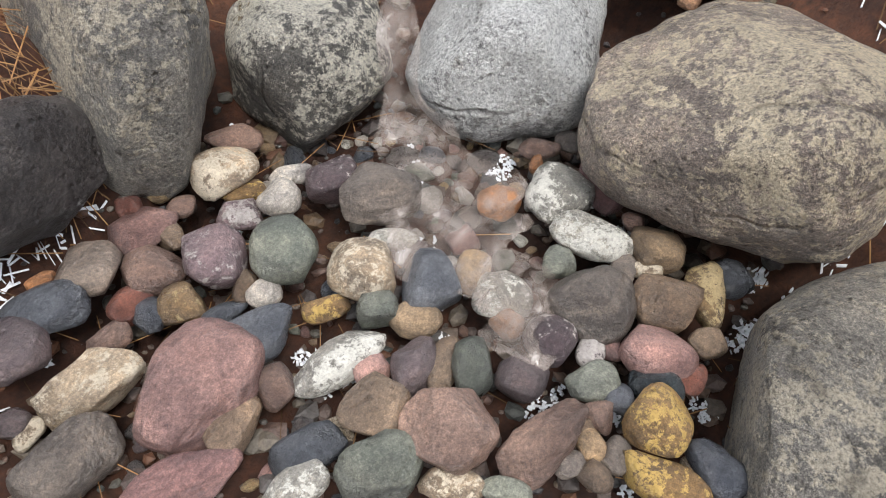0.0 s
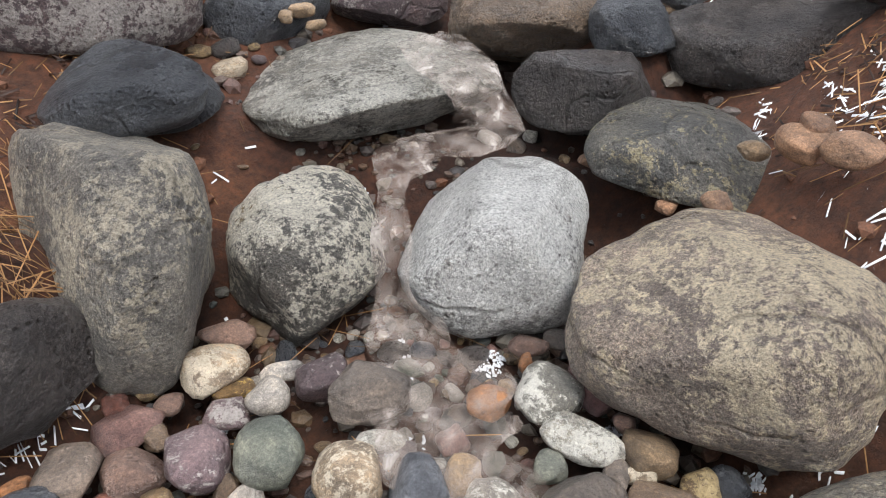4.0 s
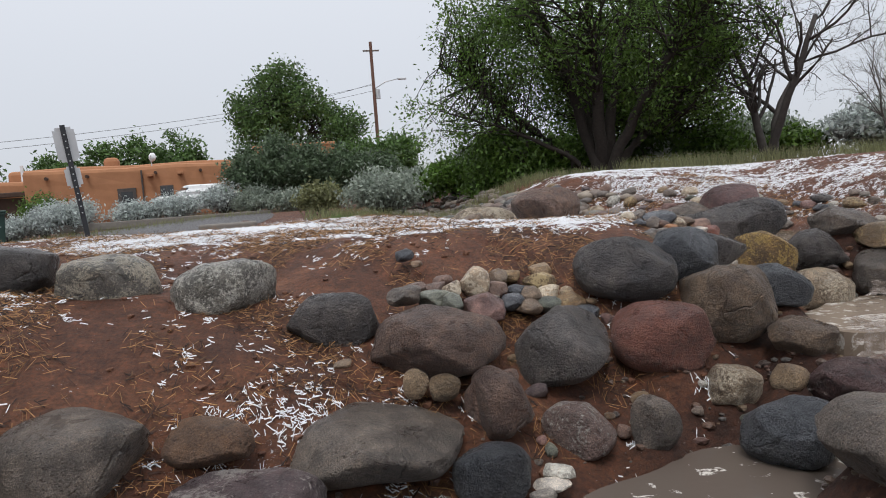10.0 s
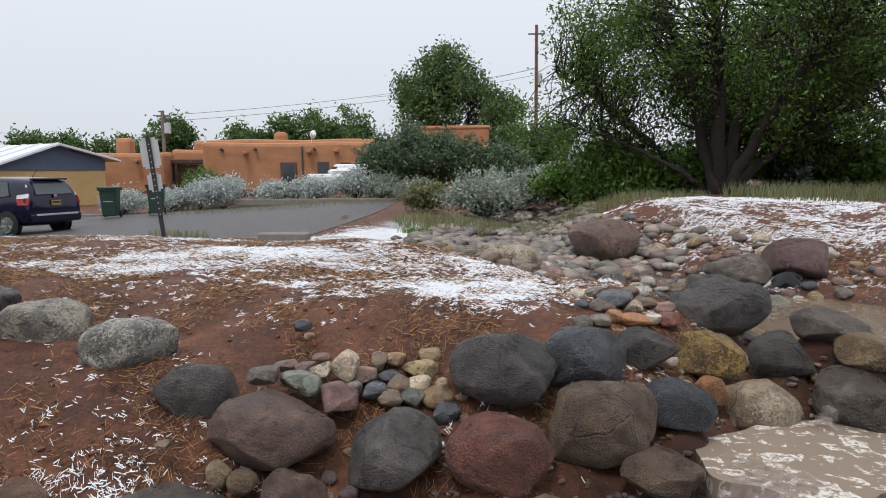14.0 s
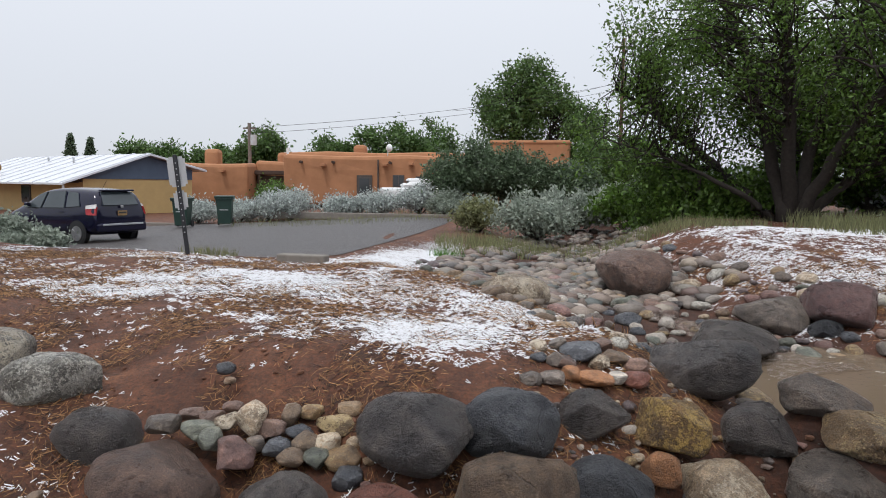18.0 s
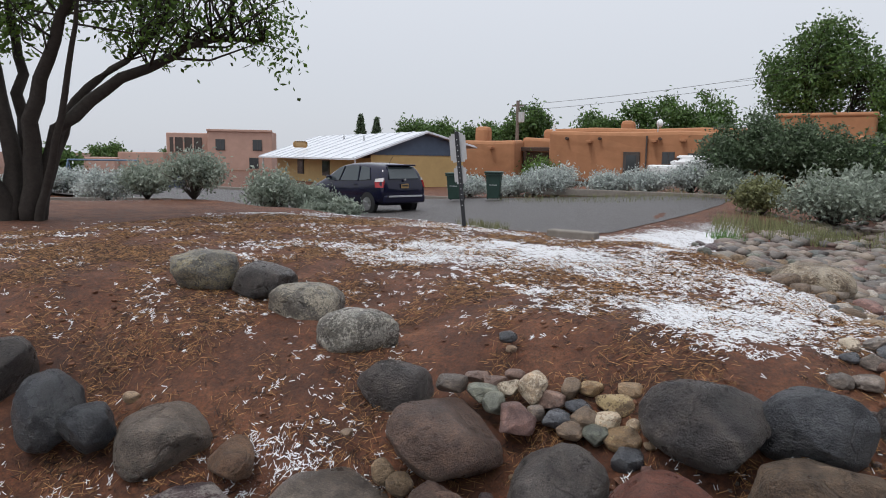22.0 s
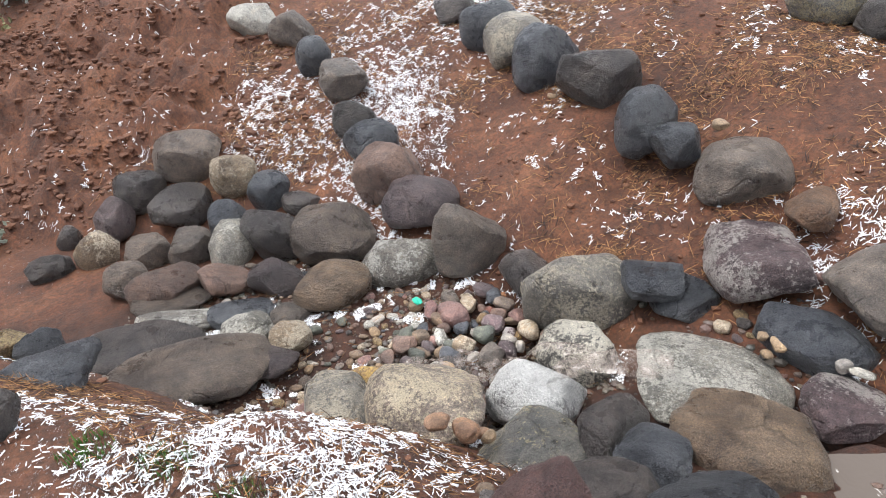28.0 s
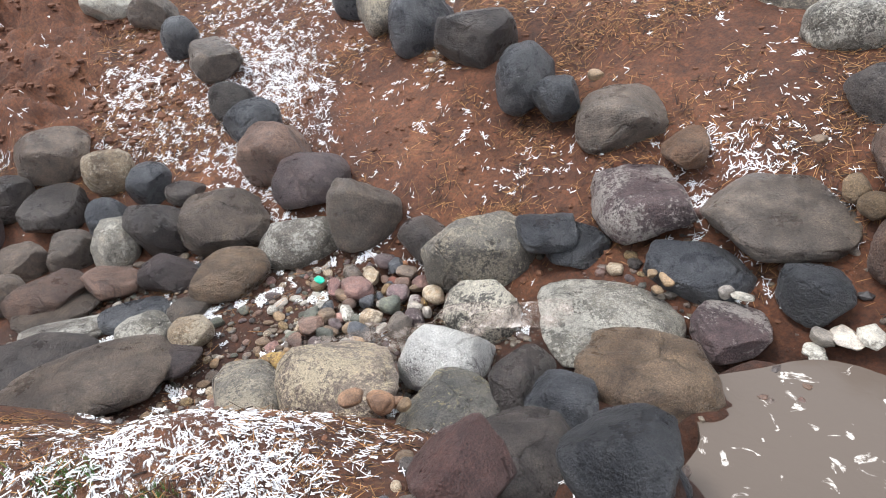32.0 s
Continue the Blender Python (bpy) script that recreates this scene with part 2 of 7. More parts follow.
ROCK = {
    "basalt": rock("dark_basalt", (0.05, 0.045, 0.046), (0.122, 0.107, 0.102), (0.4, 0.39, 0.38), 0.14, 0.32),
    "basaltgold": rock("basalt_gold_crust", (0.07, 0.062, 0.06), (0.15, 0.135, 0.13), (0.52, 0.40, 0.22), 0.26),
    "slate": rock("slate_stone", (0.047, 0.051, 0.062), (0.115, 0.122, 0.138), (0.42, 0.42, 0.42), 0.1, 0.32),
    "grey": rock("grey_stone", (0.115, 0.098, 0.088), (0.23, 0.195, 0.172), (0.46, 0.44, 0.40), 0.25),
    "greyb": rock("brownish_grey_stone", (0.13, 0.105, 0.092), (0.23, 0.188, 0.16), (0.4, 0.37, 0.32), 0.1),
    "greylich": rock("grey_stone_pale_crust", (0.15, 0.142, 0.134), (0.27, 0.252, 0.228), (0.6, 0.53, 0.42), 0.34),
    "greygold": rock("grey_stone_gold_crust", (0.12, 0.12, 0.12), (0.22, 0.21, 0.19), (0.5, 0.43, 0.28), 0.32),
    "paleg": rock("pale_grey_stone", (0.25, 0.24, 0.215), (0.42, 0.395, 0.355), (0.74, 0.71, 0.64), 0.46),
    "mauve": rock("mauve_stone", (0.15, 0.1, 0.085), (0.26, 0.18, 0.15), (0.45, 0.4, 0.36), 0.16),
    "mauvew": rock("mauve_stone_white_crust", (0.16, 0.115, 0.105), (0.24, 0.175, 0.16), (0.6, 0.57, 0.53), 0.4),
    "purple": rock("purple_stone", (0.095, 0.07, 0.078), (0.19, 0.14, 0.145), (0.52, 0.47, 0.44), 0.36),
    "purpledk": rock("dark_purple_stone", (0.085, 0.068, 0.072), (0.165, 0.13, 0.132), (0.4, 0.36, 0.34), 0.12),
    "maroon": rock("maroon_stone", (0.1, 0.055, 0.055), (0.19, 0.115, 0.11), (0.4, 0.34, 0.32), 0.1),
    "red": rock("red_stone", (0.16, 0.07, 0.055), (0.28, 0.135, 0.11), (0.34, 0.2, 0.17), 0.1),
    "brown": rock("brown_stone", (0.14, 0.1, 0.075), (0.26, 0.195, 0.145), (0.45, 0.4, 0.33), 0.28),
    "gold": rock("ochre_stone", (0.13, 0.082, 0.045), (0.25, 0.165, 0.085), (0.56, 0.37, 0.11), 0.36, 0.5, (0.07, 0.045, 0.03)),
    "goldbrown": rock("ochre_brown_stone", (0.14, 0.095, 0.06), (0.27, 0.19, 0.115), (0.5, 0.38, 0.2), 0.3),
    "tan": rock("tan_stone", (0.24, 0.17, 0.11), (0.38, 0.285, 0.2), None, 0, 0.5),
    "tanblock": rock("tan_sandstone", (0.21, 0.125, 0.085), (0.31, 0.2, 0.14), None, 0, 0.75),
    "cream": rock("cream_stone", (0.2, 0.15, 0.11), (0.4, 0.32, 0.24), (0.72, 0.62, 0.48), 0.42),
    "orange": rock("orange_stone", (0.24, 0.12, 0.065), (0.36, 0.19, 0.11), None, 0, 0.5),
    "whitetop": rock("grey_stone_white_crust", (0.16, 0.15, 0.14), (0.28, 0.26, 0.235), (0.66, 0.64, 0.59), 0.42),
    "whitelich": rock("white_crusted_stone", (0.24, 0.232, 0.23), (0.42, 0.41, 0.405), (0.92, 0.91, 0.89), 0.72),
    "yellowlich": rock("yellow_crusted_stone", (0.17, 0.16, 0.15), (0.3, 0.28, 0.25), (0.86, 0.8, 0.68), 0.6, 0.55, (0.5, 0.36, 0.17)),
    "tanlich": rock("tan_crusted_stone", (0.24, 0.198, 0.175), (0.4, 0.335, 0.29), (0.78, 0.66, 0.48), 0.42),
    "green": rock("green_stone", (0.1, 0.11, 0.095), (0.19, 0.195, 0.165), (0.36, 0.36, 0.28), 0.15, 0.4),
    "pink": rock("pink_stone", (0.2, 0.122, 0.113), (0.33, 0.215, 0.197), (0.5, 0.4, 0.36), 0.2, 0.42),
    "white": rock("white_stone", (0.36, 0.33, 0.3), (0.52, 0.48, 0.44), None, 0, 0.5),
    "black": rock("black_wet_stone", (0.018, 0.024, 0.028), (0.045, 0.055, 0.062), None, 0, 0.25),
}
WORN = {k: rock(m.name + "_worn", *RECIPES[m.name], 0.35, 0.7 + 0.6 * (i % 3)) for i, (k, m) in enumerate(list(ROCK.items()))}
LOOKS = {
    "basalt": "dark grey basalt boulder with fine pits", "basaltgold": "rounded dark boulder with pale gold crust",
    "slate": "smooth blue-grey slate boulder, wet", "grey": "weathered grey boulder with pale flecks", "greyb": "brownish grey rounded boulder, wet",
    "greylich": "grey boulder with cream lichen patches", "greygold": "grey boulder with yellowish lichen patches",
    "paleg": "pale grey boulder with whitish mineral crust", "mauve": "mauve-brown rounded boulder", "mauvew": "mauve boulder with white streaks",
    "purple": "dark purple boulder with pale crusted patches", "purpledk": "dark purplish boulder, wet", "maroon": "maroon rounded boulder",
    "red": "dull red rounded boulder", "brown": "brown weathered boulder", "gold": "blocky ochre boulder with dark stains",
    "goldbrown": "flat ochre-brown boulder", "tan": "small tan stone", "tanblock": "blocky tan sandstone", "cream": "cream mottled boulder",
    "orange": "small orange-brown stone", "whitetop": "grey boulder with a whitish crust on top", "whitelich": "rounded boulder crusted white with minerals",
    "yellowlich": "grey boulder with white and yellow lichen", "tanlich": "large boulder mottled tan and grey", "green": "greenish grey stone",
    "pink": "pink quartzite stone", "white": "whitish stone", "black": "black wet stone"}


def ground_stuff():
    """Red-brown clay with straw-coloured chips; melting hail lies on it where the snow value is high."""
    m, nt, b = nodes_of("red_clay_with_hail")
    co, at = nt.nodes.new("ShaderNodeTexCoord"), nt.nodes.new("ShaderNodeAttribute")
    at.attribute_name = "hail"
    vec = co.outputs["Object"]
    soil = ramp_node(nt, noise_node(nt, vec, 1.9, 9, 0.68), [(0.32, (0.054, 0.0185, 0.009)), (0.5, (0.104, 0.037, 0.0168)), (0.7, (0.166, 0.068, 0.032))])
    soil = mix_node(nt, 0.7, soil, ramp_node(nt, noise_node(nt, vec, 9.0, 7, 0.7, 0.6), [(0.36, (0.5, 0.48, 0.47)), (0.5, (1, 1, 1)), (0.66, (1.5, 1.45, 1.4))]), "MULTIPLY")
    soil = mix_node(nt, 0.8, soil, ramp_node(nt, noise_node(nt, vec, 38.0, 8, 0.75), [(0.34, (0.36, 0.35, 0.35)), (0.5, (1, 1, 1)), (0.68, (1.75, 1.65, 1.5))]), "MULTIPLY")
    streaks = []
    for turn, seed in ((0.52, 0.0), (-0.64, 7.0)):
        mp = nt.nodes.new("ShaderNodeMapping")
        mp.inputs["Scale"].default_value, mp.inputs["Rotation"].default_value, mp.inputs["Location"].default_value = (17.0, 46.0, 17.0), (0, 0, turn), (seed, seed, 0)
        link(nt, vec, mp.inputs["Vector"])
        streaks.append(noise_node(nt, mp.outputs[0], 1.0, 7, 0.74, 0.9))
    top, cut, over = (nt.nodes.new(k) for k in ("ShaderNodeMath", "ShaderNodeMath", "ShaderNodeMath"))
    top.operation, cut.operation, over.operation = "MAXIMUM", "MULTIPLY_ADD", "ADD"
    link(nt, streaks[0], top.inputs[0])
    link(nt, streaks[1], top.inputs[1])
    cut.inputs[1].default_value, cut.inputs[2].default_value = 0.32, -0.21
    link(nt, at.outputs["Fac"], cut.inputs[0])
    link(nt, top.outputs[0], over.inputs[0])
    link(nt, cut.outputs[0], over.inputs[1])
    hail = step_fac(nt, over.outputs[0], 0.555, 0.585)
    # damp bed clay, its colour lowered further for the shade between stones
    wet = nt.nodes.new("ShaderNodeAttribute")
    wet.attribute_name = "wet"
    soil = mix_node(nt, wet.outputs["Fac"], soil, mix_node(nt, 1.0, soil, (0.5, 0.47, 0.46), "MULTIPLY"))
    base = mix_node(nt, hail, soil, (0.74, 0.75, 0.78))
    link(nt, base, b.inputs["Base Color"])
    b.inputs["Roughness"].default_value = 0.75
    bump_node(nt, b, mix_node(nt, hail, noise_node(nt, vec, 22.0, 9, 0.75), (1.1, 1.1, 1.1)), 0.9, 0.04)
    return m


def plain(name, col, rough=0.6, metal=0.0, var=0.25, scale=8.0, bump=0.2, depth=0.01):
    m, nt, b = nodes_of(name)
    vec, rnd = spread(nt)
    c = ramp_node(nt, noise_node(nt, vec, scale, 7, 0.65), [(0.25, tuple(v * (1 - var) for v in col)), (0.75, tuple(min(1, v * (1 + var)) for v in col))])
    link(nt, c, b.inputs["Base Color"])
    b.inputs["Roughness"].default_value, b.inputs["Metallic"].default_value = rough, metal
    if bump:
        bump_node(nt, b, noise_node(nt, vec, scale * 5, 6, 0.7), bump, depth)
    return m


def leafy(name, col, var=0.5):
    """Leaves, each of its own tone."""
    m, nt, b = nodes_of(name)
    geo = nt.nodes.new("ShaderNodeNewGeometry")
    c = ramp_node(nt, geo.outputs["Random Per Island"], [(0.0, tuple(v * (1 - var) for v in col)), (0.6, col), (1.0, tuple(v * (1 + var) for v in col))])
    link(nt, c, b.inputs["Base Color"])
    b.inputs["Roughness"].default_value = 0.5
    thin, both = nt.nodes.new("ShaderNodeBsdfTranslucent"), nt.nodes.new("ShaderNodeMixShader")
    link(nt, c, thin.inputs["Color"])
    both.inputs[0].default_value = 0.38
    link(nt, b.outputs[0], both.inputs[1])
    link(nt, thin.outputs[0], both.inputs[2])
    link(nt, both.outputs[0], nt.nodes["Material Output"].inputs["Surface"])
    return m


def water_stuff(name, col, foam):
    m, nt, b = nodes_of(name)
    co = nt.nodes.new("ShaderNodeTexCoord")
    vec = co.outputs["Object"]
    f = step_fac(nt, noise_node(nt, vec, 7.5, 4, 0.55, 0.8), 0.66 - foam * 0.16, 0.69 - foam * 0.14)
    edge = step_fac(nt, noise_node(nt, vec, 30.0, 4, 0.7), 0.4, 0.55)
    f2 = mix_node(nt, 1.0, f, edge, "MULTIPLY")
    link(nt, mix_node(nt, f2, col, (0.62, 0.58, 0.53)), b.inputs["Base Color"])
    b.inputs["Roughness"].default_value = 0.12
    b.inputs["IOR"].default_value, b.inputs["Specular IOR Level"].default_value = 1.33, 0.34
    bump_node(nt, b, noise_node(nt, vec, 14.0, 3, 0.5, 0.5), 0.12, 0.02)
    return m


GROUND = ground_stuff()
WATER = water_stuff("muddy_water", (0.105, 0.084, 0.07), 0.3)
POND = water_stuff("brown_pond_water", (0.15, 0.112, 0.078), 0.0)
FOAMY = water_stuff("foamy_muddy_water", (0.23, 0.18, 0.14), 0.75)
ASPHALT = plain("wet_asphalt", (0.075, 0.068, 0.068), 0.5, 0, 0.75, 16.0, 1.0, 0.03)
CONCRETE = plain("kerb_concrete", (0.19, 0.17, 0.15), 0.8)
ADOBE = plain("adobe_plaster", (0.36, 0.17, 0.085), 0.9, 0, 0.18, 1.2, 0.25, 0.02)
BARE_BARK = plain("dark_wet_twigs", (0.055, 0.047, 0.043), 0.9, 0, 0.3, 10.0, 0)
BARK = plain("bark", (0.032, 0.025, 0.021), 0.9, 0, 0.45, 14.0, 0.7, 0.02)
TWIG = plain("grey_twigs", (0.13, 0.115, 0.105), 0.9, 0, 0.3, 10.0, 0)
LEAF = leafy("elm_leaves", (0.09, 0.163, 0.027), 0.62)
LEAF_DARK = leafy("cottonwood_leaves", (0.09, 0.16, 0.045))
SAGE = leafy("sage_leaves", (0.3, 0.345, 0.285), 0.35)
SAGE_SNOW = leafy("hail_dusted_sage_leaves", (0.46, 0.5, 0.48), 0.45)
PINE = leafy("pinyon_needles", (0.1, 0.145, 0.08))
GRASS = leafy("dry_grass_blades", (0.2, 0.21, 0.1), 0.4)
STRAW = leafy("straw_chips", (0.36, 0.195, 0.08), 0.7)
# mulch brown made darker so the slips double as shadows under the straw
MULCH = leafy("wet_mulch_and_shade", (0.05, 0.021, 0.012), 0.7)
HAIL = plain("hail", (0.78, 0.79, 0.82), 0.6, 0, 0.05, 30.0, 0.3)


# ---- helpers that build ----
def mesh_of(name, verts, faces, mats, smooth=False):
    me = bpy.data.meshes.new(name)
    me.from_pydata([tuple(map(float, v)) for v in verts], [], faces)
    for k in mats if isinstance(mats, (list, tuple)) else [mats]:
        me.materials.append(k)
    if smooth:
        me.polygons.foreach_set("use_smooth", [True] * len(me.polygons))
    me.update()
    return me


def part(name, bm, material, parent=None, label="", smooth=False):
    me = bpy.data.meshes.new(name)
    bm.to_mesh(me)
    bm.free()
    me.materials.append(material)
    if smooth:
        me.polygons.foreach_set("use_smooth", [True] * len(me.polygons))
    ob = new(name, me)
    if parent:
        ob.parent = parent
    if label:
        ob["label"] = label
    return ob


def box(sx, sy, sz, m=None, bevel=0.0):
    """A box of that size standing on z = 0, rounded by bevel, moved by m."""
    bm = bmesh.new()
    bmesh.ops.create_cube(bm, size=1.0, matrix=Matrix.Translation((0, 0, sz / 2)) @ Matrix.Diagonal((sx, sy, sz, 1)))
    if bevel:
        bmesh.ops.bevel(bm, geom=bm.edges[:], offset=bevel, segments=2, affect="EDGES", profile=0.5)
    if m is not None:
        bm.transform(m)
    return bm


def rod(r, h, m=None, seg=12, r2=None):
    bm = bmesh.new()
    bmesh.ops.create_cone(bm, cap_ends=True, segments=seg, radius1=r, radius2=r if r2 is None else r2, depth=h, matrix=Matrix.Translation((0, 0, h / 2)))
    if m is not None:
        bm.transform(m)
    return bm


def thing(name, x, y, z, rz=0.0, label="", category="", group="", kind=""):
    ob = new(name)
    ob.matrix_world = pose(x, y, z, 0, 0, rz)
    return tagged(ob, label, category, group, kind)


def sphere_points(level):
    bm = bmesh.new()
    bmesh.ops.create_icosphere(bm, subdivisions=level, radius=1.0)
    v = np.array([p.co[:] for p in bm.verts])
    f = [[p.index for p in q.verts] for q in bm.faces]
    bm.free()
    return v, f


BALL = {k: sphere_points(k) for k in (1, 2, 3, 5)}
rng = np.random.default_rng(7)


def lump(v, seed, rough, square):
    """A stone's form: a rounded block with uneven, partly flat sides."""
    r = np.random.default_rng(seed)
    q = np.abs(v) ** square
    v = v / (q.sum(1, keepdims=True) ** (1 / square))
    for k in range(r.integers(6, 12)):
        d = r.normal(size=3)
        d /= np.linalg.norm(d)
        cut = r.uniform(0.62, 0.97)
        over = np.maximum(v @ d - cut, 0)
        v = v - 0.8 * over[:, None] * d
    n = np.zeros(len(v))
    for f, a in ((1.6, 1.0), (3.1, 0.6), (6.3, 0.32), (13.0, 0.2), (27.0, 0.12)):
        p = v * f + r.uniform(-9, 9, 3)
        n += a * np.sin(p[:, 0] + 1.3 * np.sin(p[:, 1])) * np.cos(p[:, 2] + np.sin(1.7 * p[:, 0] + p[:, 1]))
    return v * (1 + rough * n)[:, None]


boulder_count = 0


def boulder(x, y, z, a, b, c, turn, look_of, tilt=0, lean=0, square=2.5, rough=0.05, name="boulder", group="boulders of the wash", level=None, label=""):
    global boulder_count
    boulder_count += 1
    lv = level or (5 if a > 0.11 else 3)
    v, f = BALL[lv]
    v = lump(v, boulder_count * 13 + 5, rough, square) * (a, b, c)
    ob = new(name, mesh_of(name, v, f, (WORN if name == "stone" else ROCK)[look_of], True))
    ob.matrix_world = pose(x, y, z, tilt, lean, turn)
    return tagged(ob, label or LOOKS[look_of] + " set in red clay", "boulder" if a > 0.11 else "stone", group)


# ---- lie of the land: the bed of the wash (x, y, height, half width), from its lower to its upper end ----
BED = np.array([
    (-9.5, -9.5, -2.6, 0.9), (-6.6, -5.2, -2.4, 0.9), (-5.0, -2.6, -2.2, 0.8), (-4.0, -1.1, -2.05, 0.8),
    (-3.1, 0.0, -1.95, 0.85), (-2.45, 0.65, -1.9, 0.62), (-1.95, 0.98, -1.84, 0.4), (-1.65, 1.2, -1.66, 0.4),
    (-1.1, 1.5, -1.58, 0.45), (-0.4, 1.65, -1.58, 0.6), (0.3, 1.95, -1.57, 0.65), (1.1, 2.5, -1.48, 0.5),
    (1.8, 3.05, -1.2, 0.45), (2.5, 3.6, -1.17, 0.4), (3.1, 4.3, -1.0, 0.45), (3.9, 5.6, -1.05, 0.95),
    (3.2, 7.3, -0.92, 0.9), (2.2, 9.1, -0.8, 0.8), (1.1, 10.9, -0.72, 0.8), (1.3, 13.0, -0.72, 0.7), (2.2, 18.0, -0.75, 0.6), (3.0, 26.0, -0.85, 0.5)])


def ease(a, b, v):
    u = np.clip((v - a) / (b - a), 0, 1)
    return u * u * (3 - 2 * u)


def waves(x, y, scale, seed):
    """Soft uneven ground, -1 to 1."""
    p, q = x / scale + seed * 1.7, y / scale - seed * 2.3
    return (np.sin(p * 1.3 + np.sin(q * 1.7)) + np.sin(q * 1.1 - 1.4 * np.sin(p * 0.9 + 2)) + np.sin(p * 2.3 + q * 1.9 + seed)) / 3


def street_height(x, y):
    return np.clip(-0.5 + 0.055 * (x + 2.3) + 0.008 * (y - 10), -1.05, -0.46)


# rubble packed under the piled boulders: x, y, reach, height
PACKED = ((-1.04, 1.03, 0.1, -1.47), (-0.5, 0.92, 0.15, -1.28), (0.35, 3.17, 0.18, -1.17), (0.92, 3.86, 0.15, -0.77), (2.53, 4.39, 0.14, -0.92), (3.16, 4.21, 0.22, -0.74),
          (1.5, 3.63, 0.12, -1.02), (-0.07, 2.61, 0.08, -1.4), (0.56, 2.87, 0.1, -1.34), (0.86, 2.76, 0.07, -1.28), (1.23, 3.1, 0.15, -1.18), (2.96, 4.57, 0.17, -0.68),
          (-0.55, 0.99, 0.13, -1.41), (0.45, 1.33, 0.18, -1.42), (0.44, 1.68, 0.15, -1.31), (1.06, 1.33, 0.2, -1.05), (0.49, 2.32, 0.13, -1.45), (-0.9, 1.2, 0.15, -1.465), (-0.8, 1.55, 0.12, -1.465), (-0.75, 1.9, 0.15, -1.482), (-2.84, 1.5, 0.05, -1.56))
# small swells and dips of the slope round the set boulders: x, y, rise
SETTLED = ((-2.14, 2.36, -0.06), (-1.50, 2.71, -0.15), (-2.28, 2.79, -0.11), (-2.84, 2.75, -0.24), (-1.07, 3.32, -0.16), (-0.31, 3.23, -0.10), (0.39, 3.72, 0.10), (-1.58, 3.63, -0.27), (-2.22, 4.05, -0.27), (-2.98, 4.35, -0.22), (-3.54, 4.47, -0.09), (-2.22, 1.29, -0.10), (-2.59, 1.49, -0.12), (-2.25, 1.98, -0.17), (-1.39, 0.67, -0.11), (-1.01, 1.48, -0.17), (-2.84, 2.75, -0.08), (-0.81, 0.66, -0.28), (2.24, 4.12, -0.12), (2.88, 3.97, -0.15), (3.70, 3.79, -0.28), (-0.73, 0.41, -0.15), (4.29, 3.35, -0.33), (-2.24, -0.14, -0.16))
TABLE = np.random.default_rng(3).uniform(0, 1, (128, 128))


def grain(x, y, seed, octaves=3):
    """Uneven value noise, 0 to 1."""
    total, amp, gain = np.zeros(np.shape(x)), 0.0, 1.0
    for o in range(octaves):
        u, w = np.asarray(x) * 2.03 ** o + seed * 17.3 + o * 5.1, np.asarray(y) * 2.03 ** o - seed * 11.7 + o * 7.9
        i, j = np.floor(u).astype(int), np.floor(w).astype(int)
        fu, fw = u - i, w - j
        fu, fw = fu * fu * (3 - 2 * fu), fw * fw * (3 - 2 * fw)
        a, b = TABLE[i % 128, j % 128], TABLE[(i + 1) % 128, j % 128]
        c, d = TABLE[i % 128, (j + 1) % 128], TABLE[(i + 1) % 128, (j + 1) % 128]
        total += gain * ((a + (b - a) * fu) * (1 - fw) + (c + (d - c) * fu) * fw)
        amp += gain
        gain *= 0.55
    return total / amp


